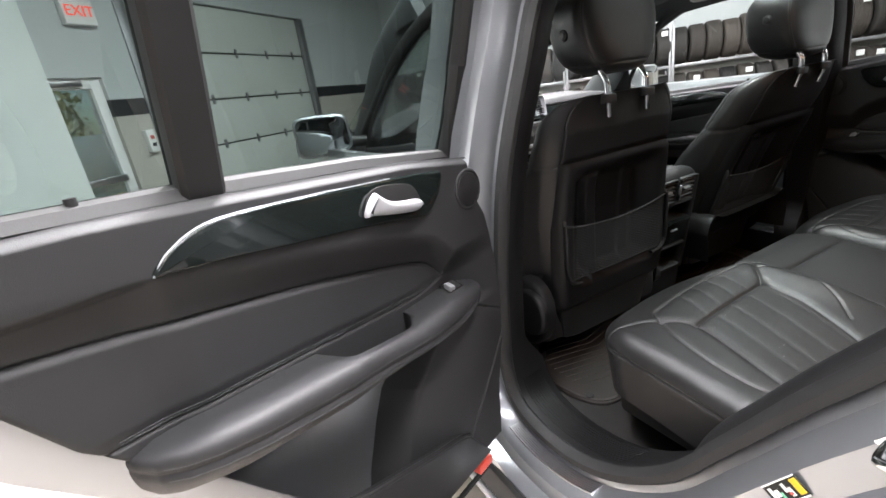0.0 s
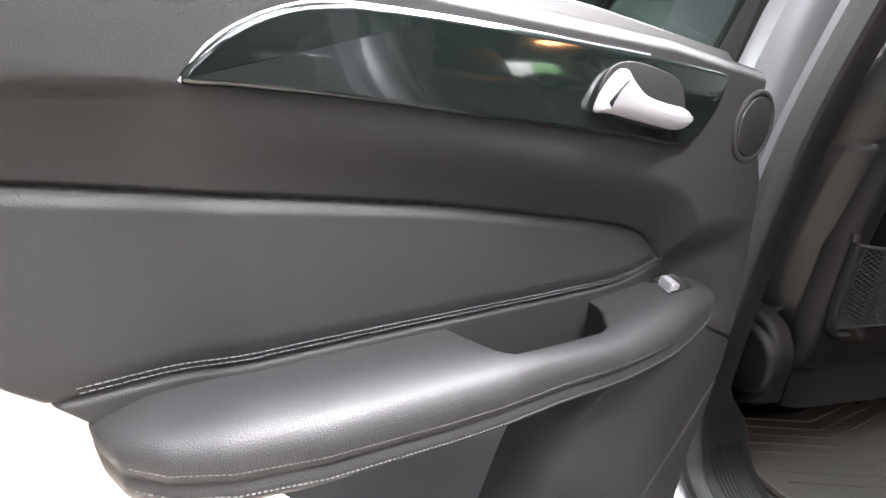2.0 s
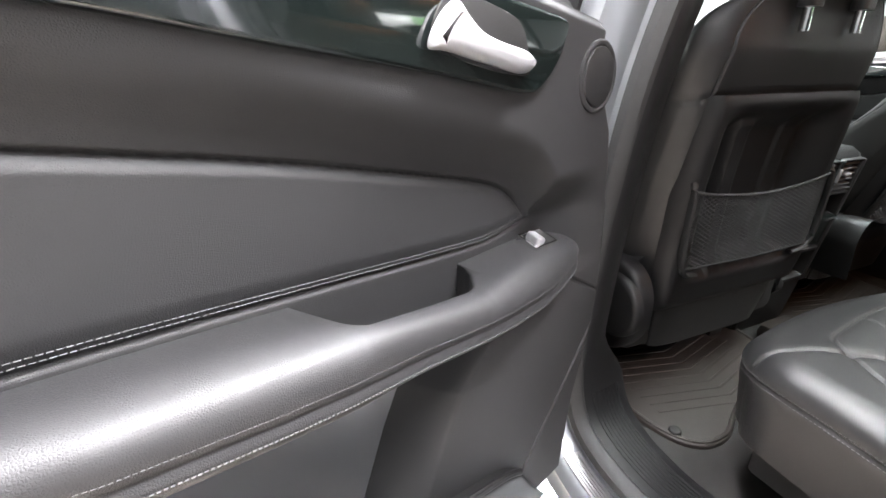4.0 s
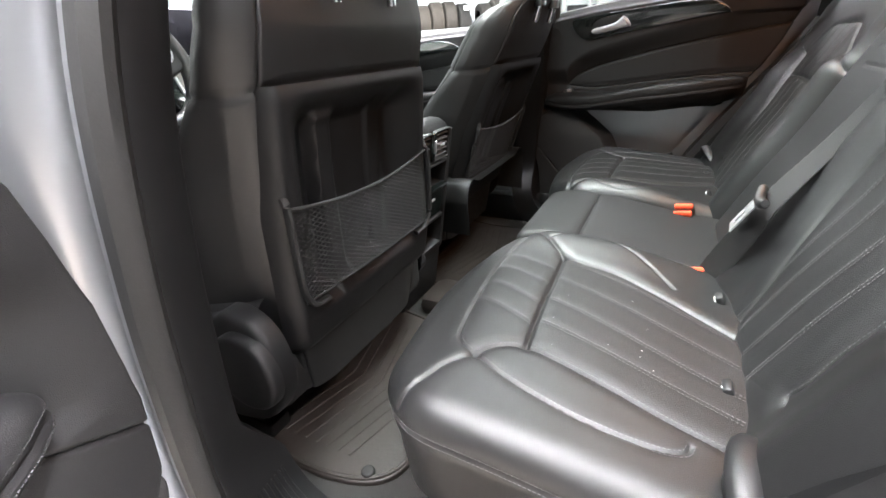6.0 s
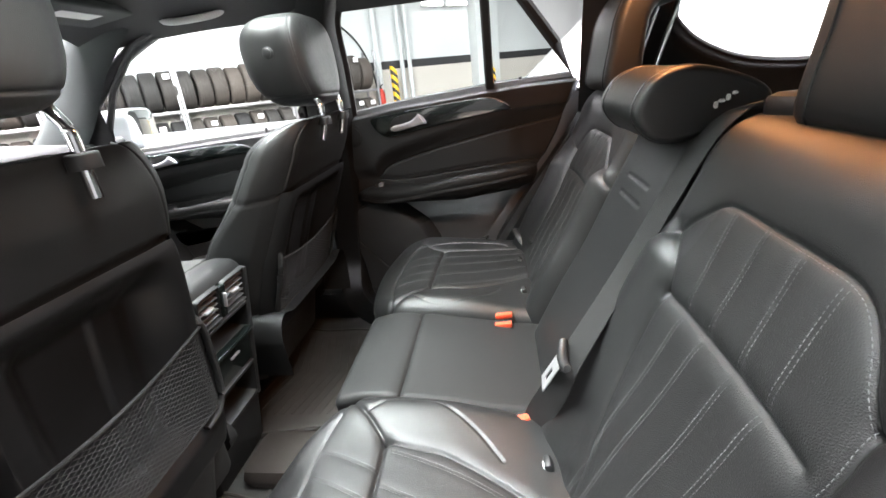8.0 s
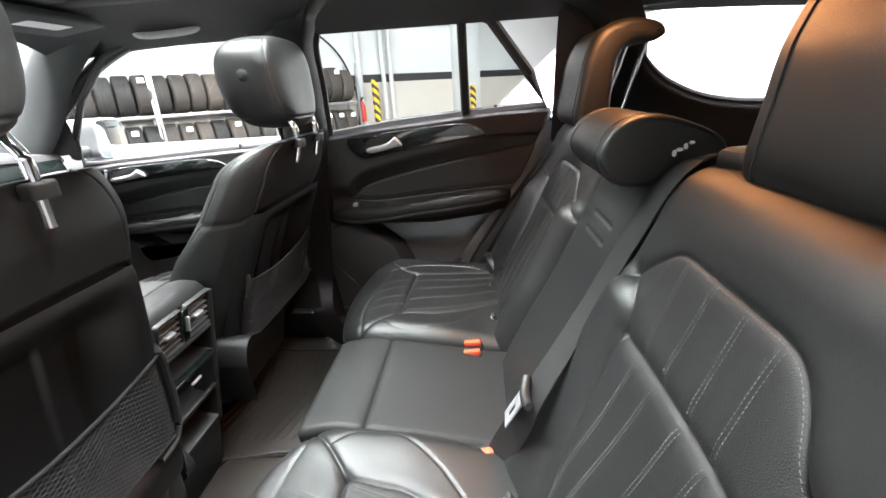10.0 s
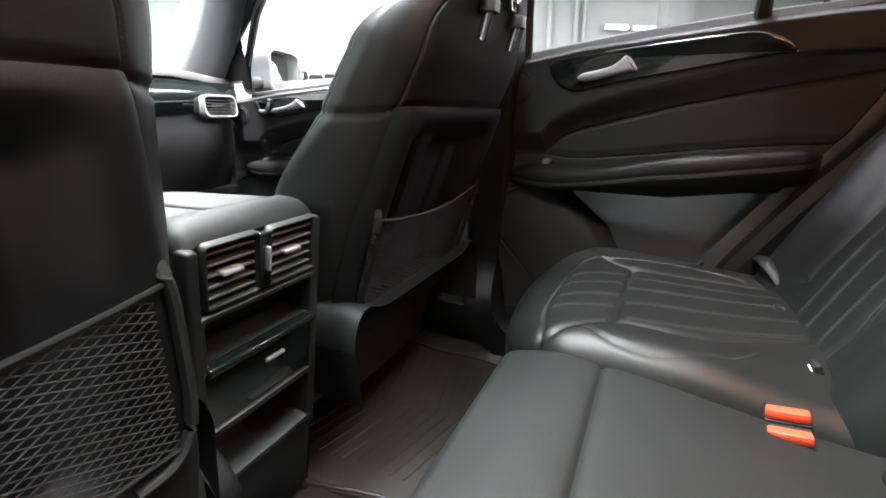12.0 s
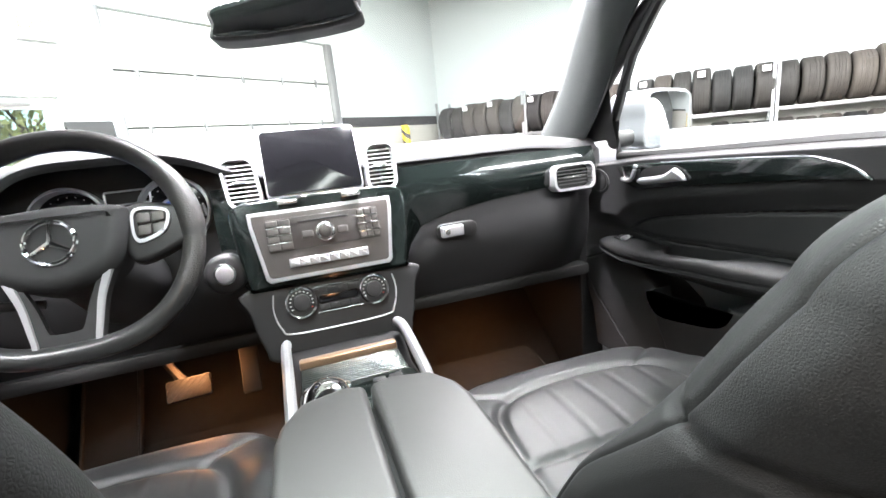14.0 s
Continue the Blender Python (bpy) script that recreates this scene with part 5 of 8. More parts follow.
def front_seat(name, x, y, dz, label, side, lean=0.0, base=None):
    """A front seat: leather backrest with hood, hard back panel with net pocket, cushion, head restraint. side: -1 left, 1 right."""
    root = thing(name, label, "car seat", "front seats", at=(x, y, 0.50))
    yb = y if base is None else base

    def Q(a, b, c):
        return Vector((x + a, y + b - lean * max(0.0, min(c, 1.30) - 0.75), c + dz))

    def QB(a, b, c):
        return Vector((x + a, yb + b, c + dz) if lean < 0.1 else (x + a, y + 0.02 + 0.80 * b, c + dz))

    def dims(z):
        k = np.sqrt(np.maximum(0.0, 1 - np.clip((z - 1.235) / 0.083, 0, 1) ** 2))
        half = lin(z, [0.60, 0.70, 0.80, 0.92, 1.02, 1.12, 1.20, 1.235], [0.215, 0.235, 0.255, 0.265, 0.268, 0.263, 0.255, 0.248]) * (0.62 + 0.38 * k)
        rear = lin(z, [0.60, 0.70, 0.80, 1.0, 1.15, 1.235], [0.03, 0.015, 0.0, -0.004, -0.018, -0.028])
        rear = rear + (1 - k) * (-0.042 - rear)
        front = lin(z, [0.60, 0.70, 0.9, 1.1, 1.17, 1.235], [0.28, 0.25, 0.19, 0.135, 0.122, 0.098] if lean > 0.1 else [0.28, 0.25, 0.19, 0.12, 0.087, 0.055])
        front = front + (1 - k) * (-0.036 - front)
        return half, rear, front

    th = np.linspace(-math.pi / 2, 1.5 * math.pi, 181)
    zs = np.r_[np.linspace(0.62, 1.235, 110), 1.235 + 0.083 * np.sin(np.linspace(0.05, 1, 30) * math.pi / 2)]

    def place(T, Z):
        half, rear, front = dims(Z)
        c, s = np.cos(T), np.sin(T)
        xx = np.sign(c) * np.abs(c) ** np.where(s > 0, 0.34, 0.28)
        yy = np.sign(s) * np.abs(s) ** np.where(s > 0, 0.75, 0.30)
        xx = xx * (0.845 + 0.155 * step(yy, -1.0, 0.1))
        cy = rear * 0.5 + front * 0.5
        yo = cy + yy * (front - rear) / 2 + 0.045 * (np.abs(xx) ** 6) * (s > 0) * step(-Z, -1.18, -1.05)
        yo = yo + 0.060 * (s < -0.3) * step(-np.abs(xx * half), -0.208, -0.185) * step(-Z, -1.158, -1.142) * step(Z, 0.74, 0.78)
        return x + xx * half, y + yo - lean * np.maximum(0, Z - 0.75), Z + dz

    hood_z = 1.165
    seam = [(t, hood_z - 0.012 * abs(math.cos(t)) ** 3) for t in np.linspace(-math.pi / 2, 1.5 * math.pi, 120)]
    side_a, side_b = [(-0.62, z) for z in np.linspace(0.70, 1.30, 20)], [(math.pi + 0.62, z) for z in np.linspace(0.70, 1.30, 20)]

    def relief(T, Z):
        g = -0.005 * np.exp(-((Z - (hood_z - 0.012 * np.abs(np.cos(T)) ** 3)) / 0.004) ** 2)
        for t0 in (-0.62, math.pi + 0.62):
            g = g - 0.004 * np.exp(-((T - t0) / 0.035) ** 2)
        for t0 in (0.35, math.pi - 0.35):
            g = g - 0.003 * np.exp(-((T - t0) / 0.03) ** 2)
        g = g + 0.004 * np.exp(-((Z - 1.23) / 0.05) ** 2)
        return g

    skin = Skin(th, zs, place, relief)
    skin.mesh("backrest", LEATHER, root, "black leather backrest with a sewn hood", sharp=70)
    stitches([(skin, [(t0 + 0.035, z) for z in np.linspace(1.17, 1.29, 40)]) for t0 in (-0.62, math.pi + 0.55)], "stitching", root, mat=THREAD_DARK)

    # hard back panel: a smooth frame round a deep knee hollow with ribs
    def panel_place(A, B):
        half = lin(B, [0.72, 0.76, 0.82, 1.00, 1.10, 1.162], [0.215, 0.226, 0.230, 0.227, 0.222, 0.217])
        _, rear, _ = dims(B)
        side_edge = np.clip((np.abs(A) - 0.86) / 0.14, 0, 1)
        foot_edge = np.clip((0.755 - B) / 0.035, 0, 1)
        d = 0.012 - 0.034 * side_edge ** 2.2 - 0.03 * foot_edge ** 2 - 0.006 * np.clip((B - 1.135) / 0.027, 0, 1) ** 2
        xx = A * half
        knee = step(-np.abs(xx), -0.184, -0.118) * step(B, 0.79, 0.85) * step(-B, -1.150, -1.090)
        d = d - 0.050 * knee
        for k, tall in ((-1, 1.0), (1, 0.30)):
            mid = lin(B, [0.82, 1.12], [0.074, 0.082]) * k
            d = d + 0.026 * tall * knee * step(xx, mid - 0.034, mid - 0.024) * (1 - step(xx, mid + 0.004, mid + 0.040)) * step(-B, -1.128, -1.105)
        return x + xx, y + rear - d - lean * np.maximum(0, B - 0.75), B + dz

    panel = Skin(np.linspace(-1, 1, 170), np.linspace(0.72, 1.162, 130), panel_place, flip=False)
    panel.mesh("back_panel", BACKING, root, "hard black plastic back panel with a recess", sharp=50)
    # net pocket
    bm = bmesh.new()
    x0, x1, z0, z1 = -0.204, 0.204, 0.836, 0.992
    cell_w, cell_h = 0.0165, 0.0085
    nx, nz = int((x1 - x0) / cell_w), int((z1 - z0) / cell_h)

    def net(a, b):
        sag = 0.020 * (1 - (2 * a / (x1 - x0)) ** 2)
        return Q(a, -0.017 - 0.004 * (1 - abs(2 * a / (x1 - x0))), b - sag * (b - z0) / (z1 - z0))

    for k in range(-nz, nx + 1):
        for s in (1, -1):
            pts = []
            for j in range(nz + 1):
                a = x0 + (k + j) * cell_w if s > 0 else x0 + (k + nz - j) * cell_w
                if x0 - 1e-6 <= a <= x1 + 1e-6:
                    pts.append(net(a, z0 + (z1 - z0) * j / nz))
            if len(pts) > 1:
                tube(bm, pts, 0.0009, 4)
    part("net_pocket", bm, BELT, root, "elastic net pocket")
    bm = bmesh.new()
    tube(bm, [net(a, z1 + 0.002) for a in np.linspace(x0, x1, 24)], 0.0032, 8)
    tube(bm, [net(a, z0) for a in np.linspace(x0, x1, 24)], 0.002, 6)
    part("net_cord", bm, BELT, root)
    for s in (-1, 1):
        bm = bmesh.new()
        tube(bm, [Q(s * p, q, z) for p, q, z in smooth_path([(0.205, -0.010, 1.012), (0.207, -0.018, 0.99), (0.208, -0.019, 0.95), (0.207, -0.019, 0.88), (0.200, -0.018, 0.845), (0.182, -0.016, 0.824), (0.15, -0.013, 0.818)], 5)], 0.0075, 8, flat=0.7)
        part("net_holder", bm, DARK, root)
    # cushion
    half, y0, y1, r, rc, bow, drop = 0.265, yb + 0.05, yb + 0.66, 0.05, 0.07, 0.02, 0.10
    place_c = rounded_box_place(x, half, y0, y1, r, rc, lambda a, b: 0.835 + dz + 0.03 * step(b, yb + 0.1, yb + 0.5) - 0.012 * step(b, yb + 0.5, yb + 0.66), bow, drop)
    rim = smooth_path([(-0.175, yb + 0.12), (-0.185, yb + 0.35), (-0.178, yb + 0.50), (-0.13, yb + 0.565), (0.0, yb + 0.585), (0.13, yb + 0.565), (0.178, yb + 0.50), (0.185, yb + 0.35), (0.175, yb + 0.12)], 8)
    cross = [(a, yb + 0.40) for a in np.linspace(-0.18, 0.18, 12)]
    fl = [[(a, yb + 0.12), (a, yb + 0.56)] for a in (-0.12, -0.06, 0.0, 0.06, 0.12)]
    ear = [smooth_path([(s * 0.13, yb + 0.565), (s * 0.19, yb + 0.60), (s * 0.25, yb + 0.64)], 6) for s in (-1, 1)]
    swell = lambda A, B: 0.018 * np.exp(-((np.abs(A) - 0.225) / 0.035) ** 2) * step(-B, -(yb + 0.56), -(yb + 0.46))
    cs = Skin(np.linspace(-half - drop - 0.03, half + drop + 0.03, 170), np.linspace(y0, y1 + bow + drop + 0.03, 170), place_c, relief_of([(rim, .009, .010), (cross, .006, .007)] + [(f, .0016, .006) for f in fl] + [(e, .005, .007) for e in ear], swell))
    cs.mesh("cushion", LEATHER, root, "black leather cushion with flutes")
    stitches([(cs, offset_line(rim, -0.005))], "stitching", root)
    # plinth, side covers with round recliner caps, rails
    bm = bmesh.new()
    box(bm, QB(-0.25, 0.05, 0.62), QB(0.25, 0.58, 0.76), 0.02)
    part("plinth", bm, DARK, root)
    for s in (-1, 1):
        bm = bmesh.new()
        slab(bm, smooth_path([(0.06, 0.66), (0.08, 0.72), (0.16, 0.75), (0.30, 0.76), (0.55, 0.77), (0.58, 0.73), (0.50, 0.67), (0.20, 0.63)] if s != side else [(0.0, 0.70), (-0.01, 0.78), (0.02, 0.835), (0.08, 0.85), (0.14, 0.82), (0.30, 0.79), (0.55, 0.79), (0.58, 0.74), (0.50, 0.67), (0.20, 0.63), (0.06, 0.64)], 5, True), lambda a, b, c: QB(s * (0.255 + c), a, b), 0.038, 0.014, 0.0)
        part("side_cover", bm, BACKING, root, "black plastic side cover")
        bm = bmesh.new()
        box(bm, QB(s * 0.20 - 0.025, 0.14, 0.50), QB(s * 0.20 + 0.025, 0.62, 0.53), 0.005)
        box(bm, QB(s * 0.20 - 0.02, 0.16, 0.52), QB(s * 0.20 + 0.02, 0.24, 0.64), 0.005)
        box(bm, QB(s * 0.20 - 0.02, 0.46, 0.53), QB(s * 0.20 + 0.02, 0.56, 0.64), 0.005)
        part("seat_rail", bm, DARK, root)
        if s != side:
            continue
        bm = bmesh.new()
        slab(bm, disc(0.068, 40, 0.045, 0.758), lambda a, b, c: QB(s * (0.29 + c), a, b), 0.022, 0.010, 0.0)
        part("recliner_cap", bm, BACKING, root, "round recliner cap")
    # head restraint and posts
    for s in (-1, 1):
        bm = bmesh.new()
        tube(bm, [Q(*p) for p in smooth_path([(s * 0.072, -0.045, 1.26), (s * 0.072, -0.043, 1.32), (s * 0.072, -0.040, 1.345), (s * 0.072, -0.022, 1.375), (s * 0.072, 0.0, 1.43)], 5)], 0.0078, 14)
        part("post", bm, CHROME, root, "chrome head restraint post")
        bm = bmesh.new()
        slab(bm, rounded(0.040, 0.028, 0.012, 5, s * 0.072, -0.045), lambda a, b, c: Q(a, b, 1.306 + c), 0.010, 0.004, -0.01)
        part("post_collar", bm, PLASTIC, root)
    drop_head = 0.028 if lean > 0.1 else 0.008

    def head_place(T, V):
        # a rolled pad: flat rear face, swelling front
        c, s = np.cos(T), np.sin(T)
        v = V
        z = 1.475 + 0.105 * np.sign(np.sin(v)) * np.abs(np.sin(v)) ** 0.7
        rr = np.abs(np.cos(v)) ** 0.5
        k = (z - 1.37) / 0.21
        hw = 0.137 * (0.80 + 0.26 * np.sin(np.clip(k, 0, 1) * 2.0)) * rr
        xx = np.sign(c) * np.abs(c) ** 0.55 * hw
        yy = np.where(s > 0, 0.115, 0.060) * np.sign(s) * np.abs(s) ** 0.7 * rr
        return x + xx, y - lean * (np.minimum(z, 1.30) - 0.75) + yy + 0.01 + 0.02 * (k - 0.4) - 0.03 * (k - 0.5) ** 2, z + dz - drop_head
    hs = Skin(np.linspace(-math.pi / 2, 1.5 * math.pi, 121), np.linspace(-math.pi / 2 * 0.985, math.pi / 2 * 0.985, 90), head_place,
              lambda T, V: -0.0028 * (np.exp(-((T + 0.55) / 0.03) ** 2) + np.exp(-((T - math.pi - 0.55) / 0.03) ** 2)) - 0.002 * np.exp(-((V + 0.75) / 0.04) ** 2))
    hs.mesh("head_restraint", LEATHER, root, "black leather head restraint", sharp=70)
    stitches([(hs, [(t, v) for v in np.linspace(-0.7, 1.2, 30)]) for t in (-0.50, -0.60, math.pi + 0.50, math.pi + 0.60)], "stitching", root, gap=0.035)
    bm = bmesh.new()
    slab(bm, disc(0.014, 24, 0.03, 1.465), lambda a, b, c: Q(-0.132 - c, a, b), 0.012, 0.004, -0.01)
    slab(bm, disc(0.009, 24, 0.03, 1.465), lambda a, b, c: Q(-0.132 - c, a, b), 0.0145, 0.002, 0.0)
    part("release_button", bm, PLASTIC, root, "round black release button")
    return root, Q


front_seat("driver_seat", -0.374, 0.684, 0.0, "black leather driver seat with net pocket and plastic back", -1, 0.02, 0.675)
front_seat("passenger_seat", 0.384, 0.776, -0.020, "black leather passenger seat with net pocket and plastic back", 1, 0.33, 0.645)


# ---- belts, buckles and anchor covers ----
def ribbon(bm, pts, width, side, thick=0.0016):
    """A flat webbing strip along points; side: its width's direction at each point."""
    rings = []
    for p, s in zip(pts, side):
        p, s = Vector(p), Vector(s).normalized()
        rings.append((p, s))
    out = []
    for i, (p, s) in enumerate(rings):
        t = rings[min(i + 1, len(rings) - 1)][0] - rings[max(i - 1, 0)][0]
        n = s.cross(t).normalized()
        out.append([bm.verts.new(p + s * (width / 2 * i2) + n * (thick / 2 * j)) for i2, j in ((-1, -1), (1, -1), (1, 1), (-1, 1))])
    join_rings(bm, out)


belt = thing("seat_belt", "black seat belt lying across the rear backrest", "seat belt", at=(-0.2, 0.05, 0.78))
path = smooth_path([(-0.20, -0.215, 1.292), (-0.165, -0.185, 1.283), (-0.150, -0.150, 1.245), (-0.148, -0.108, 1.165), (-0.172, -0.040, 1.05), (-0.224, 0.036, 0.955), (-0.225, 0.060, 0.90), (-0.200, 0.088, 0.82), (-0.195, 0.105, 0.765)], 6)
sides = smooth_path([(0.25, 0.9, -0.1), (0.7, 0.6, -0.3), (0.9, 0.3, -0.25), (0.95, 0.1, 0.1), (0.95, 0.15, 0.2), (0.9, 0.3, 0.2), (0.8, 0.5, 0.3), (0.7, 0.6, 0.3), (0.7, 0.6, 0.3)], 6)
bm = bmesh.new()
ribbon(bm, path, 0.047, sides)
part("webbing", bm, BELT, belt, "black woven webbing")
TONGUE = pose(-0.232, 0.066, 0.938, 27, 0, 0) @ pose(0, 0, 0, 0, -8, 0)
bm = bmesh.new()
bow = [TONGUE @ Vector((x, -0.002, 0.024 + 10.0 * x * x)) for x in np.linspace(-0.031, 0.031, 15)]
tube(bm, bow, [0.0055] + [0.0075] * 13 + [0.0055], 10)
part("tongue_cover", bm, PLASTIC, belt, "black plastic tongue cover")
bm = bmesh.new()
m = TONGUE
for lo, hi in (((-0.016, -0.0012, -0.030), (-0.004, 0.0012, 0.016)), ((0.004, -0.0012, -0.030), (0.016, 0.0012, 0.016)), ((-0.016, -0.0012, -0.036), (0.016, 0.0012, -0.024)), ((-0.016, -0.0012, -0.002), (0.016, 0.0012, 0.016))):
    box(bm, lo, hi, 0.0008, m)
part("tongue", bm, BRIGHT, belt, "steel belt tongue")
bm = bmesh.new()
box(bm, (-0.055, -0.03, -0.02), (0.055, 0.03, 0.015), 0.012, pose(-0.235, -0.23, 1.285, 0, 0, 12))
part("belt_guide", bm, PLASTIC, belt, "black plastic belt guide")


def buckle(x, y, z, turn, label, double=False):
    root = thing("belt_buckle", label, "belt buckle", "belt buckles", at=(x, y, z - 0.06))
    m = pose(x, y, z, -8, 0, turn)
    for i in range(2 if double else 1):
        mm = m @ pose(-0.026 * i, 0, -0.010 * i)
        bm = bmesh.new()
        box(bm, (-0.012, -0.022, -0.095), (0.012, 0.022, -0.010), 0.004, mm)
        body = part("buckle_body", bm, PLASTIC, root, "black plastic buckle body")
        bm = bmesh.new()
        box(bm, (-0.0105, -0.020, -0.011), (0.004, 0.020, 0.001), 0.003, mm)
        part("release_button", bm, ORANGE_RED, body, "red release button")
        bm = bmesh.new()
        box(bm, (0.005, -0.020, -0.011), (0.0115, 0.020, -0.001), 0.002, mm)
        part("slot", bm, DARK, body)
    return root


buckle(0.156, 0.138, 0.813, -6, "black belt buckle with red release button between cushions", True)
buckle(-0.188, 0.122, 0.808, 10, "black belt buckle with red release button beside the belt")
for x, y, z in ((-0.285, 0.078, 0.800), (-0.500, 0.078, 0.795), (0.285, 0.078, 0.80), (0.50, 0.078, 0.795)):
    root = thing("child_seat_anchor", "small black anchor cover with a pale round mark", "anchor cover", "child seat anchors", at=(x, y, z))
    bm = bmesh.new()
    box(bm, (-0.012, -0.006, -0.030), (0.012, 0.006, 0.016), 0.004, pose(x, y, z, -22, 0, 0))
    part("cover", bm, PLASTIC, root)
    bm = bmesh.new()
    slab(bm, disc(0.0085, 20, 0, 0.004), lambda a, b, c: pose(x, y, z, -22, 0, 0) @ Vector((a, 0.006 + c, b)), 0.002, 0.0005, -0.002)
    part("mark", bm, WHITE, root, "pale round mark")


# wheel arch trim inside the door seal, and the lining below it
K0, K1 = loop_at(0.20, 0.69), loop_at(-0.15, 1.2)
for s in (-1, 1):
    root = thing("arch_trim", "dark grey wheel arch trim inside the door seal", "arch trim", kind="structure", at=(s * 0.78, 0, 0.85))
    bm = bmesh.new()
    rings = []
    for k in np.linspace(K0, K1, 40):
        grow = float(step(k, K0, K0 + 5.0)) ** 0.8
        ring = [jamb(k, d * grow + 0.004, dx) for d, dx in ((0.0, 0.006), (-0.010, 0.009), (-0.019, 0.018), (-0.025, 0.034), (-0.026, 0.055), (-0.020, 0.074), (0.010, 0.085))]
        rings.append([bm.verts.new((-s * p.x, p.y, p.z)) for p in ring])
    for a, b in zip(rings[:-1], rings[1:]):
        for q in range(len(a) - 1):
            bm.faces.new((a[q], a[q + 1], b[q + 1], b[q]))
    part("trim_panel", bm, PLASTIC, root, "dark grey soft trim")
    bm = bmesh.new()
    box(bm, (min(s * 0.735, s * 0.80), -0.25, 0.50), (max(s * 0.735, s * 0.80), 0.10, 0.852), 0.02)
    part("arch_lining", bm, DARK, root, "black wheel arch lining")
    bm = bmesh.new()
    tube(bm, smooth_path([(s * 0.60, 0.06, 0.815), (s * 0.625, 0.078, 0.838), (s * 0.665, 0.086, 0.842), (s * 0.70, 0.080, 0.82), (s * 0.715, 0.07, 0.78)], 5), 0.015, 10, flat=0.6)
    part("belt_anchor", bm, PLASTIC, root, "black belt anchor cover")

# a few crumbs on the cushion
bm = bmesh.new()
rng = random.Random(4)
for k in range(9):
    a, b = rng.uniform(-0.10, 0.12), rng.uniform(0.16, 0.36)
    c, nrm = left_skin.at(a, b)
    w = rng.choice((0.0004, 0.0005, 0.0006, 0.0009))
    box(bm, (-w, -w * 0.5, -0.0003), (w, w * 0.5, 0.0007), 0.0, Matrix.Translation(c) @ Matrix.Rotation(rng.uniform(0, 3), 4, "Z"))
tagged(part("lint", bm, WHITE), "tiny white crumbs on the leather cushion", "crumbs", kind="stuff")



# ---- dashboard ----
def facing(y, tilt=0.0, z0=1.1):
    """Places on an upright face that looks back at the seats: a across, b up, c towards the seats; tilt leans its top forward."""
    return lambda a, b, c: Vector((a, y - c + tilt * (b - z0), b + c * tilt))


dash = thing("dashboard", "black dashboard with dark gloss trim and silver vents", "dashboard", at=(0, 1.7, 0.9))
# padded top with a binnacle over the dials
def pad_place(A, B):
    prof_y = lin(B, [0, 0.02, 0.06, 0.14, 0.30, 0.50], [1.598, 1.585, 1.605, 1.68, 1.84, 2.08])
    prof_z = lin(B, [0, 0.02, 0.06, 0.14, 0.30, 0.50], [1.238, 1.252, 1.272, 1.288, 1.288, 1.265])
    side = step(np.abs(A), 0.50, 0.72)
    hump = np.exp(-((A + 0.365) / 0.195) ** 4)
    y = prof_y - 0.075 * hump * step(-B, -0.10, 0.0) - 0.015 * side
    z = prof_z - 0.020 * side + 0.068 * hump * step(-B, -0.40, -0.10)
    return A, y, z


Skin(np.linspace(-0.715, 0.715, 150), np.linspace(0, 0.5, 80), pad_place, lambda A, B: 0.004 * np.sin(B * 30)).mesh("dash_pad", VINYL, dash, "padded black dashboard top")
bm = bmesh.new()
tube(bm, [(x, 1.590, 1.240) for x in np.linspace(0.19, 0.70, 20)], 0.004, 6)
part("pad_seam", bm, DARK, dash)
# gloss trim band sweeping down towards the middle
def band_place(A, B):
    top = lin(A, [0.14, 0.2, 0.70], [1.240, 1.240, 1.240])
    low = lin(A, [0.14, 0.165, 0.19, 0.22, 0.30, 0.40, 0.55, 0.70], [0.985, 1.02, 1.07, 1.105, 1.128, 1.140, 1.150, 1.155])
    z = low + (top - low) * B
    return A, 1.560 - 0.008 * np.sin(B * math.pi) + 0.014 * (B - 0.5) + 0.02 * step(-A, -0.22, -0.14) * (1 - B) * -1 + 0.010 * (A - 0.3), z


Skin(np.linspace(0.14, 0.70, 80), np.linspace(0, 1, 24), band_place, flip=True).mesh("trim_band", GLOSS, dash, "dark gloss trim band")
for a0, a1 in ((0.14, 0.205), (0.53, 0.70)):
    Skin(np.linspace(a0, a1, 30), np.linspace(0, 1, 24), lambda A, B: (-band_place(A, B)[0], band_place(A, B)[1], band_place(A, B)[2])).mesh("trim_band", GLOSS, dash, "dark gloss trim band")
# glove box
def glove_place(A, B):
    top = lin(A, [0.175, 0.19, 0.22, 0.30, 0.40, 0.55, 0.70], [1.00, 1.06, 1.10, 1.124, 1.137, 1.147, 1.152])
    z = 0.905 + (top - 0.905) * B
    return A, 1.566 - 0.018 * np.sin(B * math.pi) + 0.05 * (1 - B) ** 2 + 0.03 * step(A, 0.60, 0.70), z


Skin(np.linspace(0.178, 0.70, 70), np.linspace(0, 1, 40), glove_place, flip=True).mesh("glove_box", VINYL, dash, "black glove box lid")
bm = bmesh.new()
box(bm, (0.165, 1.60, 0.88), (0.71, 2.0, 0.915), 0.01)
part("under_dash_panel", bm, DARK, dash)
bm = bmesh.new()
box(bm, (-0.71, 1.60, 0.88), (-0.14, 2.0, 0.915), 0.01)
part("under_dash_panel", bm, DARK, dash)
F = facing(1.545)
bm = bmesh.new()
slab(bm, rounded(0.098, 0.034, 0.014, 5, 0.303, 1.083), F, 0.004, 0.002, -0.01)
recess = part("latch_recess", bm, DARK, dash, "black latch recess")
bm = bmesh.new()
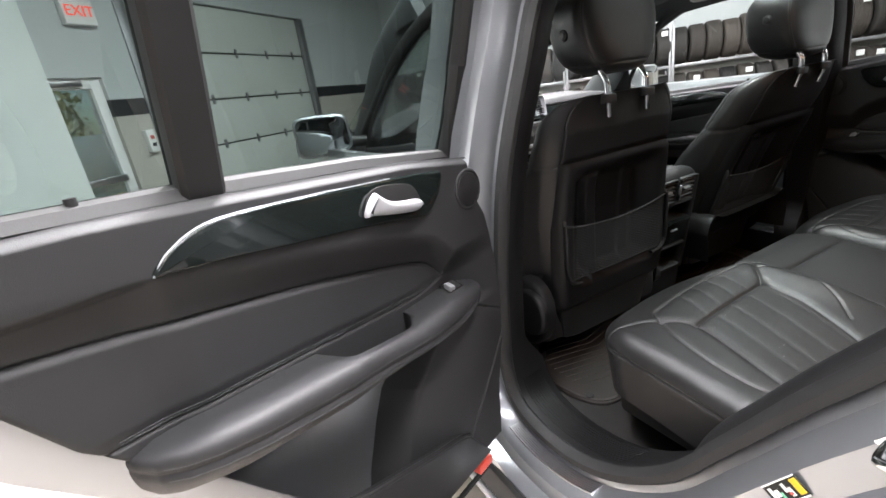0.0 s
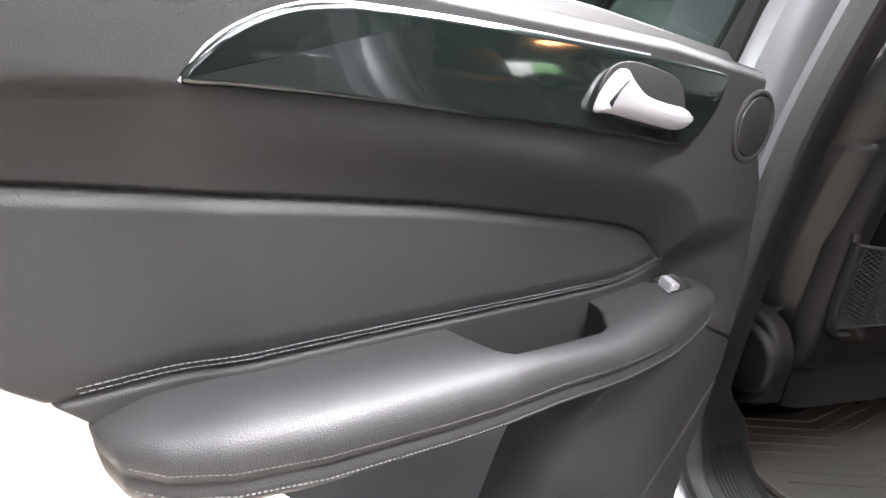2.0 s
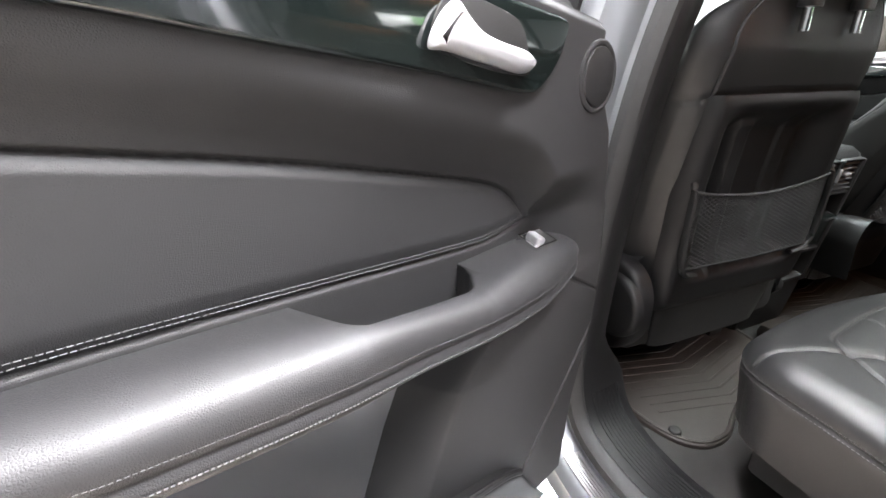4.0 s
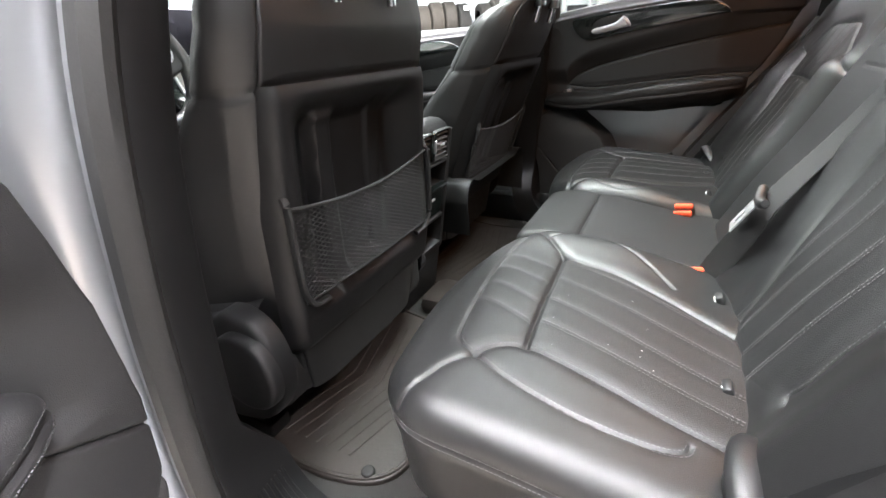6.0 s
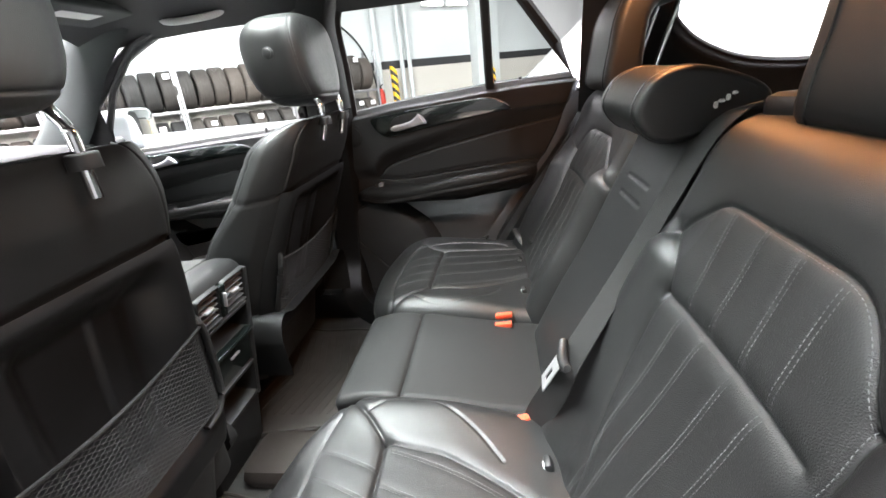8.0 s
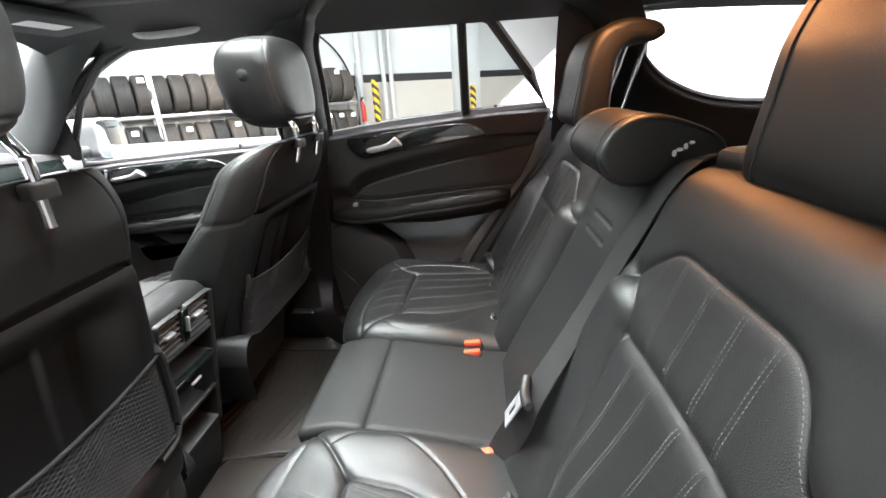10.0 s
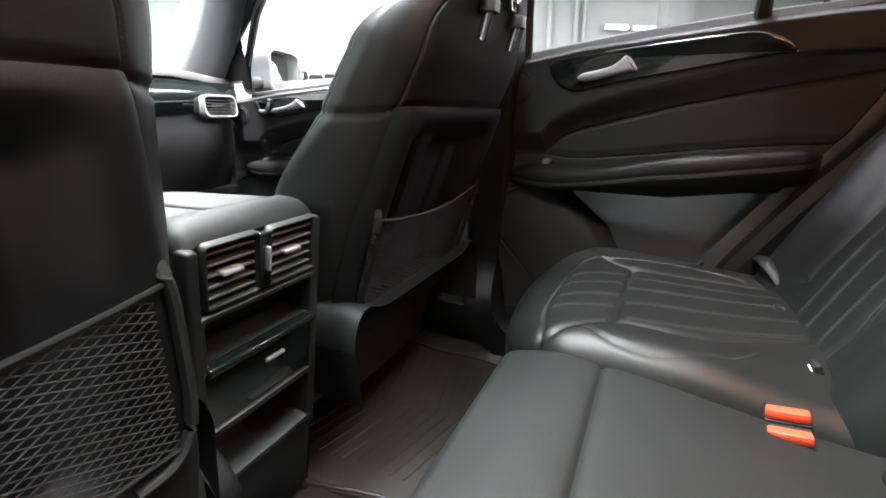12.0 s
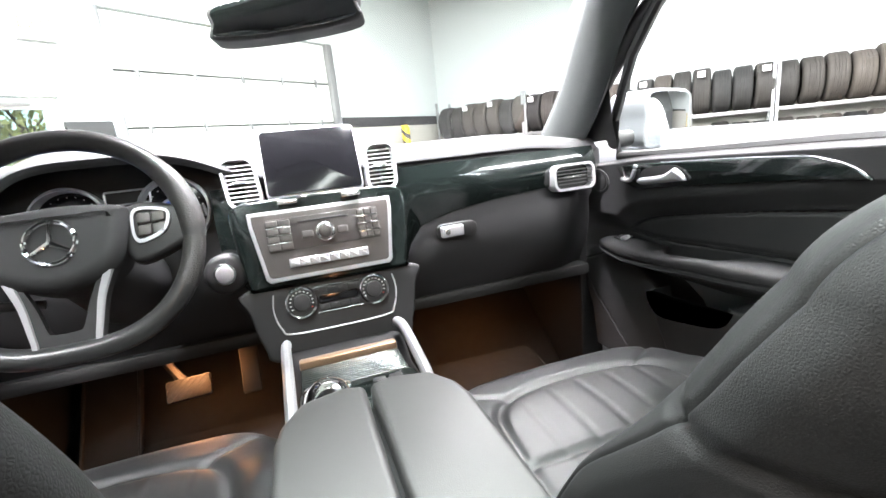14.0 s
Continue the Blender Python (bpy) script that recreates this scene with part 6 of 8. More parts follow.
slab(bm, rounded(0.056, 0.026, 0.004, 3, 0.288, 1.083), F, 0.012, 0.003, 0.0)
latch = part("glove_box_latch", bm, SATIN, dash, "satin silver glove box latch")
bm = bmesh.new()
slab(bm, disc(0.007, 20, 0.275, 1.083), F, 0.0135, 0.001, 0.005)
part("lock_barrel", bm, CHROME, latch)
# driver side lower panel
def knee_place(A, B):
    z = 0.89 + 0.265 * B
    return A, 1.57 + 0.06 * (1 - B) ** 2 - 0.015 * np.sin(B * math.pi), z


Skin(np.linspace(-0.70, -0.15, 40), np.linspace(0, 1, 24), knee_place, flip=True).mesh("knee_panel", PLASTIC, dash, "black plastic knee panel")


def vent(cx, cz, w, h, F, slats, label, skew=0.0, tab=True):
    """An air vent: silver surround, dark throat, thin slats and a small slider."""
    shear = lambda a, b: (a + skew * (b - cz), b)
    outline = [shear(*p) for p in rounded(w, h, min(w, h) * 0.28, 5, cx, cz)]
    inner = [shear(*p) for p in rounded(w - 0.011, h - 0.011, min(w, h) * 0.24, 5, cx, cz)]
    bm = bmesh.new()
    rings = [[bm.verts.new(F(*p, c)) for p in o] for o, c in ((outline, -0.03), (outline, 0.002), (outline, 0.006), (inner, 0.006), (inner, -0.02))]
    join_rings(bm, rings, caps=False)
    v = part("vent", bm, BRIGHT, dash, label)
    bm = bmesh.new()
    bm.faces.new([bm.verts.new(F(*p, -0.018)) for p in inner])
    part("throat", bm, DARK, v)
    for k in range(slats):
        b = cz - h / 2 + 0.012 + (h - 0.024) * (k + 0.5) / slats
        half = (w - 0.013) / 2
        bm = bmesh.new()
        slab(bm, [shear(cx + a, b + d) for a, d in ((-half, -0.0010), (half, -0.0010), (half, 0.0010), (-half, 0.0010))], F, 0.002, 0.0005, -0.002)
        part("slat", bm, SATIN if slats > 6 else GREY_TAB, v)
    if tab:
        bm = bmesh.new()
        slab(bm, rounded(w * 0.42, 0.006, 0.0025, 3, *shear(cx - w * 0.05, cz)), F, 0.008, 0.002, 0.0)
        part("slider", bm, CHROME, v)
    return v


vent(-0.144, 1.247, 0.068, 0.102, facing(1.552, 0.25, 1.21), 9, "silver rimmed upright air vent", -0.10)
vent(0.144, 1.250, 0.068, 0.102, facing(1.552, 0.25, 1.21), 9, "silver rimmed upright air vent", 0.06)
vent(0.622, 1.170, 0.118, 0.066, facing(1.538, 0.10, 1.18), 5, "silver rimmed side air vent", 0.0)
vent(-0.622, 1.170, 0.118, 0.066, facing(1.538, 0.10, 1.18), 5, "silver rimmed side air vent", 0.0)
bm = bmesh.new()
slab(bm, rounded(0.065, 0.028, 0.012, 4, 0.60, 1.70), lambda a, b, c: Vector((a, b, 1.271 + c)), 0.004, 0.002, -0.01)
part("defroster_vent", bm, DARK, dash)

# centre stack
F = facing(1.475, 0.30, 1.12)
bm = bmesh.new()
slab(bm, smooth_path([(-0.165, 1.205), (-0.10, 1.215), (0.10, 1.215), (0.165, 1.205), (0.172, 1.16), (0.155, 1.06), (0.13, 1.045), (-0.13, 1.045), (-0.155, 1.06), (-0.172, 1.16)], 5, True), F, -0.004, 0.006, -0.10)
part("stack_surround", bm, GLOSS, dash, "dark gloss stack surround")
bm = bmesh.new()
slab(bm, [(-0.140, 1.190), (0.140, 1.190), (0.140, 1.165), (0.124, 1.064), (0.117, 1.057), (-0.117, 1.057), (-0.124, 1.064), (-0.140, 1.165)], F, 0.003, 0.002, -0.02)
part("unit_frame", bm, BRIGHT, dash, "bright silver frame of the audio unit")
unit_mat = material("bronze_grey_plastic", (0.085, 0.077, 0.072), 0.42, metal=0.3, grain=0.1, scale=900, vary=0.06)
button_mat = material("grey_buttons", (0.055, 0.051, 0.048), 0.4, metal=0.2, vary=0.08)
bm = bmesh.new()
slab(bm, [(-0.133, 1.183), (0.133, 1.183), (0.133, 1.166), (0.117, 1.069), (0.112, 1.065), (-0.112, 1.065), (-0.117, 1.069), (-0.133, 1.166)], F, 0.004, 0.001, 0.0)
unit = part("audio_unit", bm, unit_mat, dash, "bronze grey audio unit face")
bm = bmesh.new()
slab(bm, rounded(0.218, 0.062, 0.004, 3, 0.0, 1.142), F, 0.0055, 0.001, 0.0)
part("key_panel", bm, material("dark_bronze_plastic", (0.040, 0.036, 0.034), 0.4, metal=0.3, vary=0.08), unit)
for s in (-1, 1):
    for k in range(4):
        for j in range(3 if s > 0 else 2):
            w = 0.0125 if s > 0 else 0.022
            cx = s * 0.087 + (j - (1 if s > 0 else 0.5)) * (w + 0.0015)
            bm = bmesh.new()
            slab(bm, rounded(w, 0.0115, 0.0015, 2, cx, 1.164 - k * 0.0148), F, 0.0085, 0.0012, 0.0)
            part("key", bm, button_mat, unit)
        if k < 3:
            bm = bmesh.new()
            slab(bm, rounded(0.048, 0.0012, 0.0004, 2, s * 0.087, 1.1566 - k * 0.0148), F, 0.0092, 0.0003, 0.0)
            part("key_divider", bm, CHROME, unit)
bm = bmesh.new()
slab(bm, rounded(0.098, 0.0038, 0.0015, 2, 0.0, 1.163), F, 0.0062, 0.0005, 0.0)
part("disc_slot", bm, DARK, unit, "black disc slot")
bm = bmesh.new()
slab(bm, disc(0.019, 32, 0.0, 1.137), F, 0.012, 0.002, 0.0)
knob = part("volume_knob", bm, CHROME, unit, "chrome volume knob")
bm = bmesh.new()
slab(bm, disc(0.013, 28, 0.0, 1.137), F, 0.020, 0.004, 0.0)
part("knob_cap", bm, button_mat, knob)
for s in (-1, 1):
    bm = bmesh.new()
    slab(bm, rounded(0.022, 0.014, 0.003, 2, s * 0.034, 1.137), F, 0.0075, 0.001, 0.0)
    part("key", bm, button_mat, unit)
for k in range(8):
    bm = bmesh.new()
    slab(bm, rounded(0.0192, 0.016, 0.0012, 2, -0.0672 + 0.0192 * k, 1.087), F, 0.012, 0.002, 0.0)
    part("silver_key", bm, SATIN, unit, "satin silver rocker key")
# gloss bridge with two switches under the screen
for s in (-1, 1):
    bm = bmesh.new()
    slab(bm, rounded(0.038, 0.008, 0.003, 3, s * 0.062, 1.203), F, 0.010, 0.002, -0.005)
    part("bridge_switch", bm, CHROME, dash)

# climate panel
F = facing(1.452, 0.22, 1.0)
bm = bmesh.new()
slab(bm, smooth_path([(-0.17, 1.045), (0.0, 1.05), (0.17, 1.045), (0.166, 1.0), (0.15, 0.935), (0.115, 0.900), (-0.115, 0.900), (-0.15, 0.935), (-0.166, 1.0)], 5, True), F, -0.002, 0.006, -0.15)
part("centre_fascia", bm, PLASTIC, dash, "black plastic lower fascia")
bm = bmesh.new()
tube(bm, [F(*p, -0.001) for p in smooth_path([(-0.118, 1.032), (-0.122, 1.0), (-0.112, 0.965), (-0.085, 0.951), (0.085, 0.951), (0.112, 0.965), (0.122, 1.0), (0.118, 1.032)], 5)], 0.0016, 6)
part("panel_edge", bm, SATIN, dash, "thin silver panel edge")
bm = bmesh.new()
slab(bm, rounded(0.125, 0.046, 0.004, 3, 0.004, 1.008), F, 0.002, 0.001, -0.01)
clim = part("climate_panel", bm, DARK, dash, "black climate control panel")
for b in (1.033, 0.983):
    bm = bmesh.new()
    tube(bm, [F(-0.04, b, 0.002), F(0.05, b, 0.002)], 0.0012, 6)
    part("panel_rule", bm, CHROME, clim)
bm = bmesh.new()
slab(bm, rounded(0.078, 0.016, 0.002, 2, 0.004, 1.008), F, 0.003, 0.0005, 0.0)
part("climate_display", bm, SCREEN, clim)
for k in range(4):
    for b in (1.024, 0.992):
        bm = bmesh.new()
        slab(bm, rounded(0.0185, 0.011, 0.002, 2, -0.026 + 0.020 * k, b), F, 0.0055, 0.001, 0.0)
        part("key", bm, PLASTIC, clim)
for x, hot in ((-0.068, 0), (0.075, 1)):
    bm = bmesh.new()
    rings = [[bm.verts.new(F(*p, c)) for p in o] for o, c in ((disc(0.0315, 40, x, 1.009), -0.005), (disc(0.0315, 40, x, 1.009), 0.010), (disc(0.0295, 40, x, 1.009), 0.013), (disc(0.0265, 40, x, 1.009), 0.012), (disc(0.0265, 40, x, 1.009), 0.0))]
    join_rings(bm, rings, caps=False)
    dial = part("temperature_dial", bm, CHROME, clim, "chrome rimmed temperature dial")
    bm = bmesh.new()
    slab(bm, disc(0.0262, 40, x, 1.009), F, 0.008, 0.001, 0.0)
    part("dial_face", bm, DARK, dial)
    bm = bmesh.new()
    slab(bm, disc(0.0165, 32, x, 1.009), F, 0.013, 0.002, 0.0)
    part("dial_cap", bm, PLASTIC, dial)
    for k in range(13):
        a = radians(-30 + 20 * k)
        bm = bmesh.new()
        slab(bm, rounded(0.0035, 0.002, 0.0005, 2, x + 0.0215 * math.cos(a), 1.009 + 0.0215 * math.sin(a)), F, 0.0086, 0.0002, 0.006)
        part("tick", bm, RED if k == 0 else WHITE, dial)

# screen on its foot
F = facing(1.545, 0.42, 1.213)
screen = thing("display_screen", "dark display screen with a silver rim on the dashboard", "screen", at=(0, 1.56, 1.20))
bm = bmesh.new()
slab(bm, rounded(0.199, 0.136, 0.010, 4, 0, 1.277), F, 0.004, 0.003, -0.016)
part("housing", bm, SATIN, screen, "satin silver housing")
bm = bmesh.new()
slab(bm, rounded(0.193, 0.130, 0.009, 4, 0, 1.277), F, 0.0065, 0.0015, 0.0)
part("glass", bm, SCREEN, screen, "dark glossy glass")
bm = bmesh.new()
box(bm, (-0.06, 1.56, 1.17), (0.06, 1.66, 1.24), 0.01)
part("foot", bm, GLOSS, screen)

# dials
F = facing(1.600, 0.20, 1.21)
cluster = thing("instrument_cluster", "two round dials with silver rims under a hood", "instruments", at=(-0.34, 1.55, 1.2))
bm = bmesh.new()
slab(bm, rounded(0.42, 0.19, 0.05, 6, -0.366, 1.215), F, -0.004, 0.004, -0.05)
part("backing", bm, DARK, cluster)
BLUE = emitter("dim_blue_dial", (0.05, 0.09, 0.30), 0.25)
for x in (-0.457, -0.277):
    bm = bmesh.new()
    rings = [[bm.verts.new(F(*p, c)) for p in o] for o, c in ((disc(0.066, 48, x, 1.206), -0.02), (disc(0.066, 48, x, 1.206), 0.020), (disc(0.061, 48, x, 1.206), 0.022), (disc(0.058, 48, x, 1.206), 0.0))]
    join_rings(bm, rings, caps=False)
    rim = part("dial_rim", bm, SATIN, cluster, "silver dial rim")
    bm = bmesh.new()
    slab(bm, disc(0.0585, 48, x, 1.206), F, 0.002, 0.0005, -0.003)
    part("dial_face", bm, SCREEN, rim)
    bm = bmesh.new()
    rings = [[bm.verts.new(F(*p, c)) for p in o] for o, c in ((disc(0.034, 40, x, 1.200), 0.0025), (disc(0.030, 40, x, 1.200), 0.0045), (disc(0.029, 40, x, 1.200), 0.0025))]
    join_rings(bm, rings, caps=False)
    part("inner_ring", bm, SATIN, rim)
    bm = bmesh.new()
    slab(bm, disc(0.029, 40, x, 1.200), F, 0.003, 0.0003, 0.0)
    part("lit_centre", bm, BLUE, rim, "dim blue lit centre")
    for k in range(17):
        a = radians(-40 + 16.25 * k)
        bm = bmesh.new()
        slab(bm, rounded(0.0018, 0.0018, 0.0004, 2, x + 0.050 * math.cos(a), 1.206 + 0.050 * math.sin(a)), F, 0.0028, 0.0002, 0.0)
        part("tick", bm, WHITE, rim)
bm = bmesh.new()
tube(bm, [F(*p, 0.004) for p in rounded(0.078, 0.026, 0.003, 3, -0.357, 1.243)], 0.0022, 6, True)
part("display_rim", bm, SATIN, cluster)
# start button
F = facing(1.500, 0.15, 1.08)
start = thing("start_button", "round silver start button on the dashboard", "button", at=(-0.199, 1.51, 1.08))
bm = bmesh.new()
slab(bm, disc(0.040, 36, -0.199, 1.080), F, -0.002, 0.012, -0.09)
part("pod", bm, PLASTIC, start)
bm = bmesh.new()
slab(bm, disc(0.0215, 36, -0.199, 1.080), F, 0.006, 0.003, -0.004)
part("ring", bm, CHROME, start, "chrome ring")
bm = bmesh.new()
slab(bm, disc(0.0165, 36, -0.199, 1.080), F, 0.0095, 0.003, 0.0)
part("cap", bm, SATIN, start)

# ---- steering wheel ----
wheel = thing("steering_wheel", "black leather steering wheel with silver spokes and a plain hub badge", "steering wheel", at=(-0.37, 1.36, 1.18))
WM = Matrix.Translation((-0.372, 1.338, 1.193)) @ Matrix.Rotation(radians(-24), 4, "X")


def W(a, b, c):
    """On the wheel: a to the right, b up its face, c towards the driver."""
    return WM @ Vector((a, -c, b))


bm = bmesh.new()
n = 96
rings = []
for i in range(n):
    t = 2 * math.pi * i / n
    grip = 1.0 + 0.16 * (math.exp(-((math.degrees(t) % 180 - 10) / 26) ** 2))
    R = 0.170
    bottom = 0.020 * math.exp(-((math.degrees(t) - 270) / 34) ** 2)
    ring = []
    for k in range(14):
        p = 2 * math.pi * k / 14
        rr = R + 0.0155 * grip * math.cos(p) - bottom
        ring.append(bm.verts.new(W(rr * math.cos(t), rr * math.sin(t), 0.0185 * grip * math.sin(p))))
    rings.append(ring)
join_rings(bm, rings, closed=True)
part("rim", bm, material("smooth_black_leather", (0.022, 0.022, 0.022), 0.30, grain=0.15, scale=500, kind="leather", vary=0.2), wheel, "black leather rim")
for t0, t1 in ((-28, 38), (142, 208)):
    bm = bmesh.new()
    rings = []
    for t in np.radians(np.linspace(t0, t1, 28)):
        grip = 1.0 + 0.16 * (math.exp(-((math.degrees(t) % 180 - 10) / 26) ** 2))
        rings.append([bm.verts.new(W((0.170 + 0.0160 * grip * math.cos(p)) * math.cos(t), (0.170 + 0.0160 * grip * math.cos(p)) * math.sin(t), 0.0190 * grip * math.sin(p))) for p in (2 * math.pi * k / 14 for k in range(14))])
    join_rings(bm, rings)
    part("perforated_grip", bm, material("perforated_grip_leather", (0.030, 0.028, 0.027), 0.5, grain=1.0, scale=260, kind="leather", vary=0.1), wheel, "perforated leather grip")
bm = bmesh.new()
hub = smooth_path([(-0.090, 0.030), (-0.080, 0.052), (0.0, 0.060), (0.080, 0.052), (0.090, 0.030), (0.082, -0.018), (0.058, -0.050), (0.0, -0.066), (-0.058, -0.050), (-0.082, -0.018)], 6, True)
slab(bm, hub, W, 0.032, 0.022, -0.03, 5)
part("hub", bm, VINYL, wheel, "black airbag hub")
bm = bmesh.new()
tube(bm, [W(0.030 * math.cos(t), 0.030 * math.sin(t) + 0.002, 0.034) for t in np.linspace(0, 2 * math.pi, 40, endpoint=False)], 0.0035, 8, True)
for k in range(3):
    a = math.pi / 2 + 2 * math.pi * k / 3
    tube(bm, [W(0, 0.002, 0.034), W(0.029 * math.cos(a), 0.029 * math.sin(a) + 0.002, 0.034)], [0.0045, 0.0018], 6)
part("badge", bm, CHROME, wheel, "round chrome badge")
for s in (-1, 1):
    bm = bmesh.new()
    slab(bm, smooth_path([(s * 0.085, 0.050), (s * 0.165, 0.040), (s * 0.168, 0.0), (s * 0.150, -0.02), (s * 0.088, -0.035)], 5, True), W, 0.012, 0.008, -0.012)
    spoke = part("spoke", bm, PLASTIC, wheel, "black spoke")
    bm = bmesh.new()
    rings = [[bm.verts.new(W(*p, c)) for p in o] for o, c in (([(s * x, z) for x, z in smooth_path([(0.098, 0.043), (0.136, 0.039), (0.144, 0.026), (0.134, 0.002), (0.100, -0.010), (0.092, 0.016)], 4, True)], 0.010),
                                                                ([(s * x, z) for x, z in smooth_path([(0.098, 0.043), (0.136, 0.039), (0.144, 0.026), (0.134, 0.002), (0.100, -0.010), (0.092, 0.016)], 4, True)], 0.0165),
                                                                ([(s * x, z) for x, z in smooth_path([(0.101, 0.039), (0.134, 0.035), (0.140, 0.026), (0.131, 0.006), (0.102, -0.005), (0.096, 0.016)], 4, True)], 0.0165))]
    join_rings(bm, rings, caps=False)
    part("switch_frame", bm, SATIN, spoke, "silver switch frame")
    for i in range(2):
        for j in range(2):
            bm = bmesh.new()
            slab(bm, rounded(0.018, 0.016, 0.003, 2, s * (0.109 + 0.019 * i), 0.027 - 0.019 * j + 0.001 * i), W, 0.0165, 0.002, 0.008)
            part("switch", bm, button_mat, spoke)
bm = bmesh.new()
o_out = smooth_path([(-0.066, -0.044), (-0.052, -0.080), (-0.042, -0.128), (-0.034, -0.150), (0.034, -0.150), (0.042, -0.128), (0.052, -0.080), (0.066, -0.044)], 5)
o_in = smooth_path([(-0.046, -0.052), (-0.032, -0.085), (-0.024, -0.112), (-0.016, -0.122), (0.016, -0.122), (0.024, -0.112), (0.032, -0.085), (0.046, -0.052)], 5)
rings = [[bm.verts.new(W(*p, c + 0.010 * (p[1] + 0.15) / 0.10)) for p in line] for line, c in ((o_in, -0.008), (o_in, 0.005), (offset_line([tuple(p) for p in o_in], 0.0015), 0.007), (o_out, 0.007), (o_out, -0.008))]
for a, b in zip(rings[:-1], rings[1:]):
    for k in range(len(a) - 1):
        bm.faces.new((a[k], a[k + 1], b[k + 1], b[k]))
low = part("lower_spoke", bm, PLASTIC, wheel, "black forked lower spoke")
bm = bmesh.new()
rings = [[bm.verts.new(W(a * k, b, c + 0.010 * (b + 0.15) / 0.10)) for a, b in o_out] for k, c in ((1.0, 0.0068), (0.97, 0.0105), (0.82, 0.0105), (0.80, 0.0068))]
for a, b in zip(rings[:-1], rings[1:]):
    for k in range(len(a) - 1):
        bm.faces.new((a[k], a[k + 1], b[k + 1], b[k]))
part("spoke_edge", bm, SATIN, low, "satin silver edge")
bm = bmesh.new()
tube(bm, [W(0, 0, -0.02), W(0, -0.01, -0.10), W(0, -0.02, -0.22)], [0.055, 0.06, 0.075], 24)
part("column", bm, PLASTIC, wheel, "black column cover")
for s, b in ((-1, -0.03), (1, 0.03), (-1, -0.065)):
    bm = bmesh.new()
    tube(bm, [W(s * 0.05, b, -0.05), W(s * 0.15, b + 0.01, -0.03), W(s * 0.185, b + 0.012, -0.028)], [0.007, 0.008, 0.010], 10)
    part("stalk", bm, PLASTIC, wheel)

# ---- pedals and front mats ----
pedal = thing("brake_pedal", "brake pedal with a diamond rubber pad", "pedal", at=(-0.36, 1.76, 0.72))
pm = pose(-0.378, 1.745, 0.752, -35, 0, 4)
bm = bmesh.new()
box(bm, (-0.052, -0.004, -0.028), (0.052, 0.012, 0.028), 0.006, pm)
pad = part("pad", bm, RUBBER, pedal, "diamond pattern rubber pad")
bm = bmesh.new()
for k in range(-6, 7):
    for s in (-1, 1):
        p, q = Vector((k * 0.017 - 0.026, -0.0045, s * -0.026)), Vector((k * 0.017 + 0.026, -0.0045, s * 0.026))
        lo, hi = max(0.0, (-0.05 - p.x) / 0.052), min(1.0, (0.05 - p.x) / 0.052)
        if hi - lo > 0.1:
            tube(bm, [pm @ p.lerp(q, lo), pm @ p.lerp(q, hi)], 0.0014, 4)
part("pad_ridges", bm, RUBBER, pad)
bm = bmesh.new()
tube(bm, smooth_path([(-0.388, 1.76, 0.76), (-0.43, 1.80, 0.81), (-0.49, 1.86, 0.90)], 6), 0.011, 8)
part("arm", bm, DARK, pedal)
bm = bmesh.new()
box(bm, (-0.024, -0.006, -0.075), (0.024, 0.008, 0.075), 0.006, pose(-0.235, 1.78, 0.765, -30, 0, 0))
tagged(part("accelerator_pedal", bm, RUBBER), "tall black rubber accelerator pedal", "pedal")


bm = bmesh.new()
slab(bm, rounded(0.13, 0.30, 0.03, 5), lambda a, b, c: pose(-0.60, 1.86, 0.66, 52, 0, 0) @ Vector((a, b, c)), 0.012, 0.005, -0.02)
foot_rest = part("foot_rest", bm, CARPET)
tagged(foot_rest, "black carpeted foot rest beside the pedals", "foot rest")
bm = bmesh.new()
tube(bm, [pose(-0.60, 1.86, 0.66, 52, 0, 0) @ Vector((a, b, 0.012)) for a, b in rounded(0.13, 0.30, 0.03, 5)], 0.005, 6, True)
part("binding", bm, RUBBER, foot_rest, "bound edge")


def bound_mat(name, x0, x1, y0, y1, z, label):
    root = thing(name, label, "floor mat", "floor mats", at=((x0 + x1) / 2, (y0 + y1) / 2, z))
    bm = bmesh.new()
    o = rounded(x1 - x0, y1 - y0, 0.05, 6, (x0 + x1) / 2, (y0 + y1) / 2)
    slab(bm, o, lambda a, b, c: Vector((a, b, z + c + 0.45 * max(0.0, b - 1.72))), 0.008, 0.002, 0.0)
    part("mat_face", bm, CARPET, root, "black pile")
    bm = bmesh.new()
    tube(bm, [Vector((a, b, z + 0.008 + 0.45 * max(0.0, b - 1.72))) for a, b in o], 0.006, 6, True)
    part("binding", bm, RUBBER, root, "bound edge")


bound_mat("front_mat", 0.16, 0.62, 1.20, 1.95, FLOOR_Z + 0.006, "black carpet mat with bound edge in the footwell")
bound_mat("front_mat", -0.56, -0.16, 1.20, 1.92, FLOOR_Z + 0.006, "black carpet mat with bound edge below the pedals")

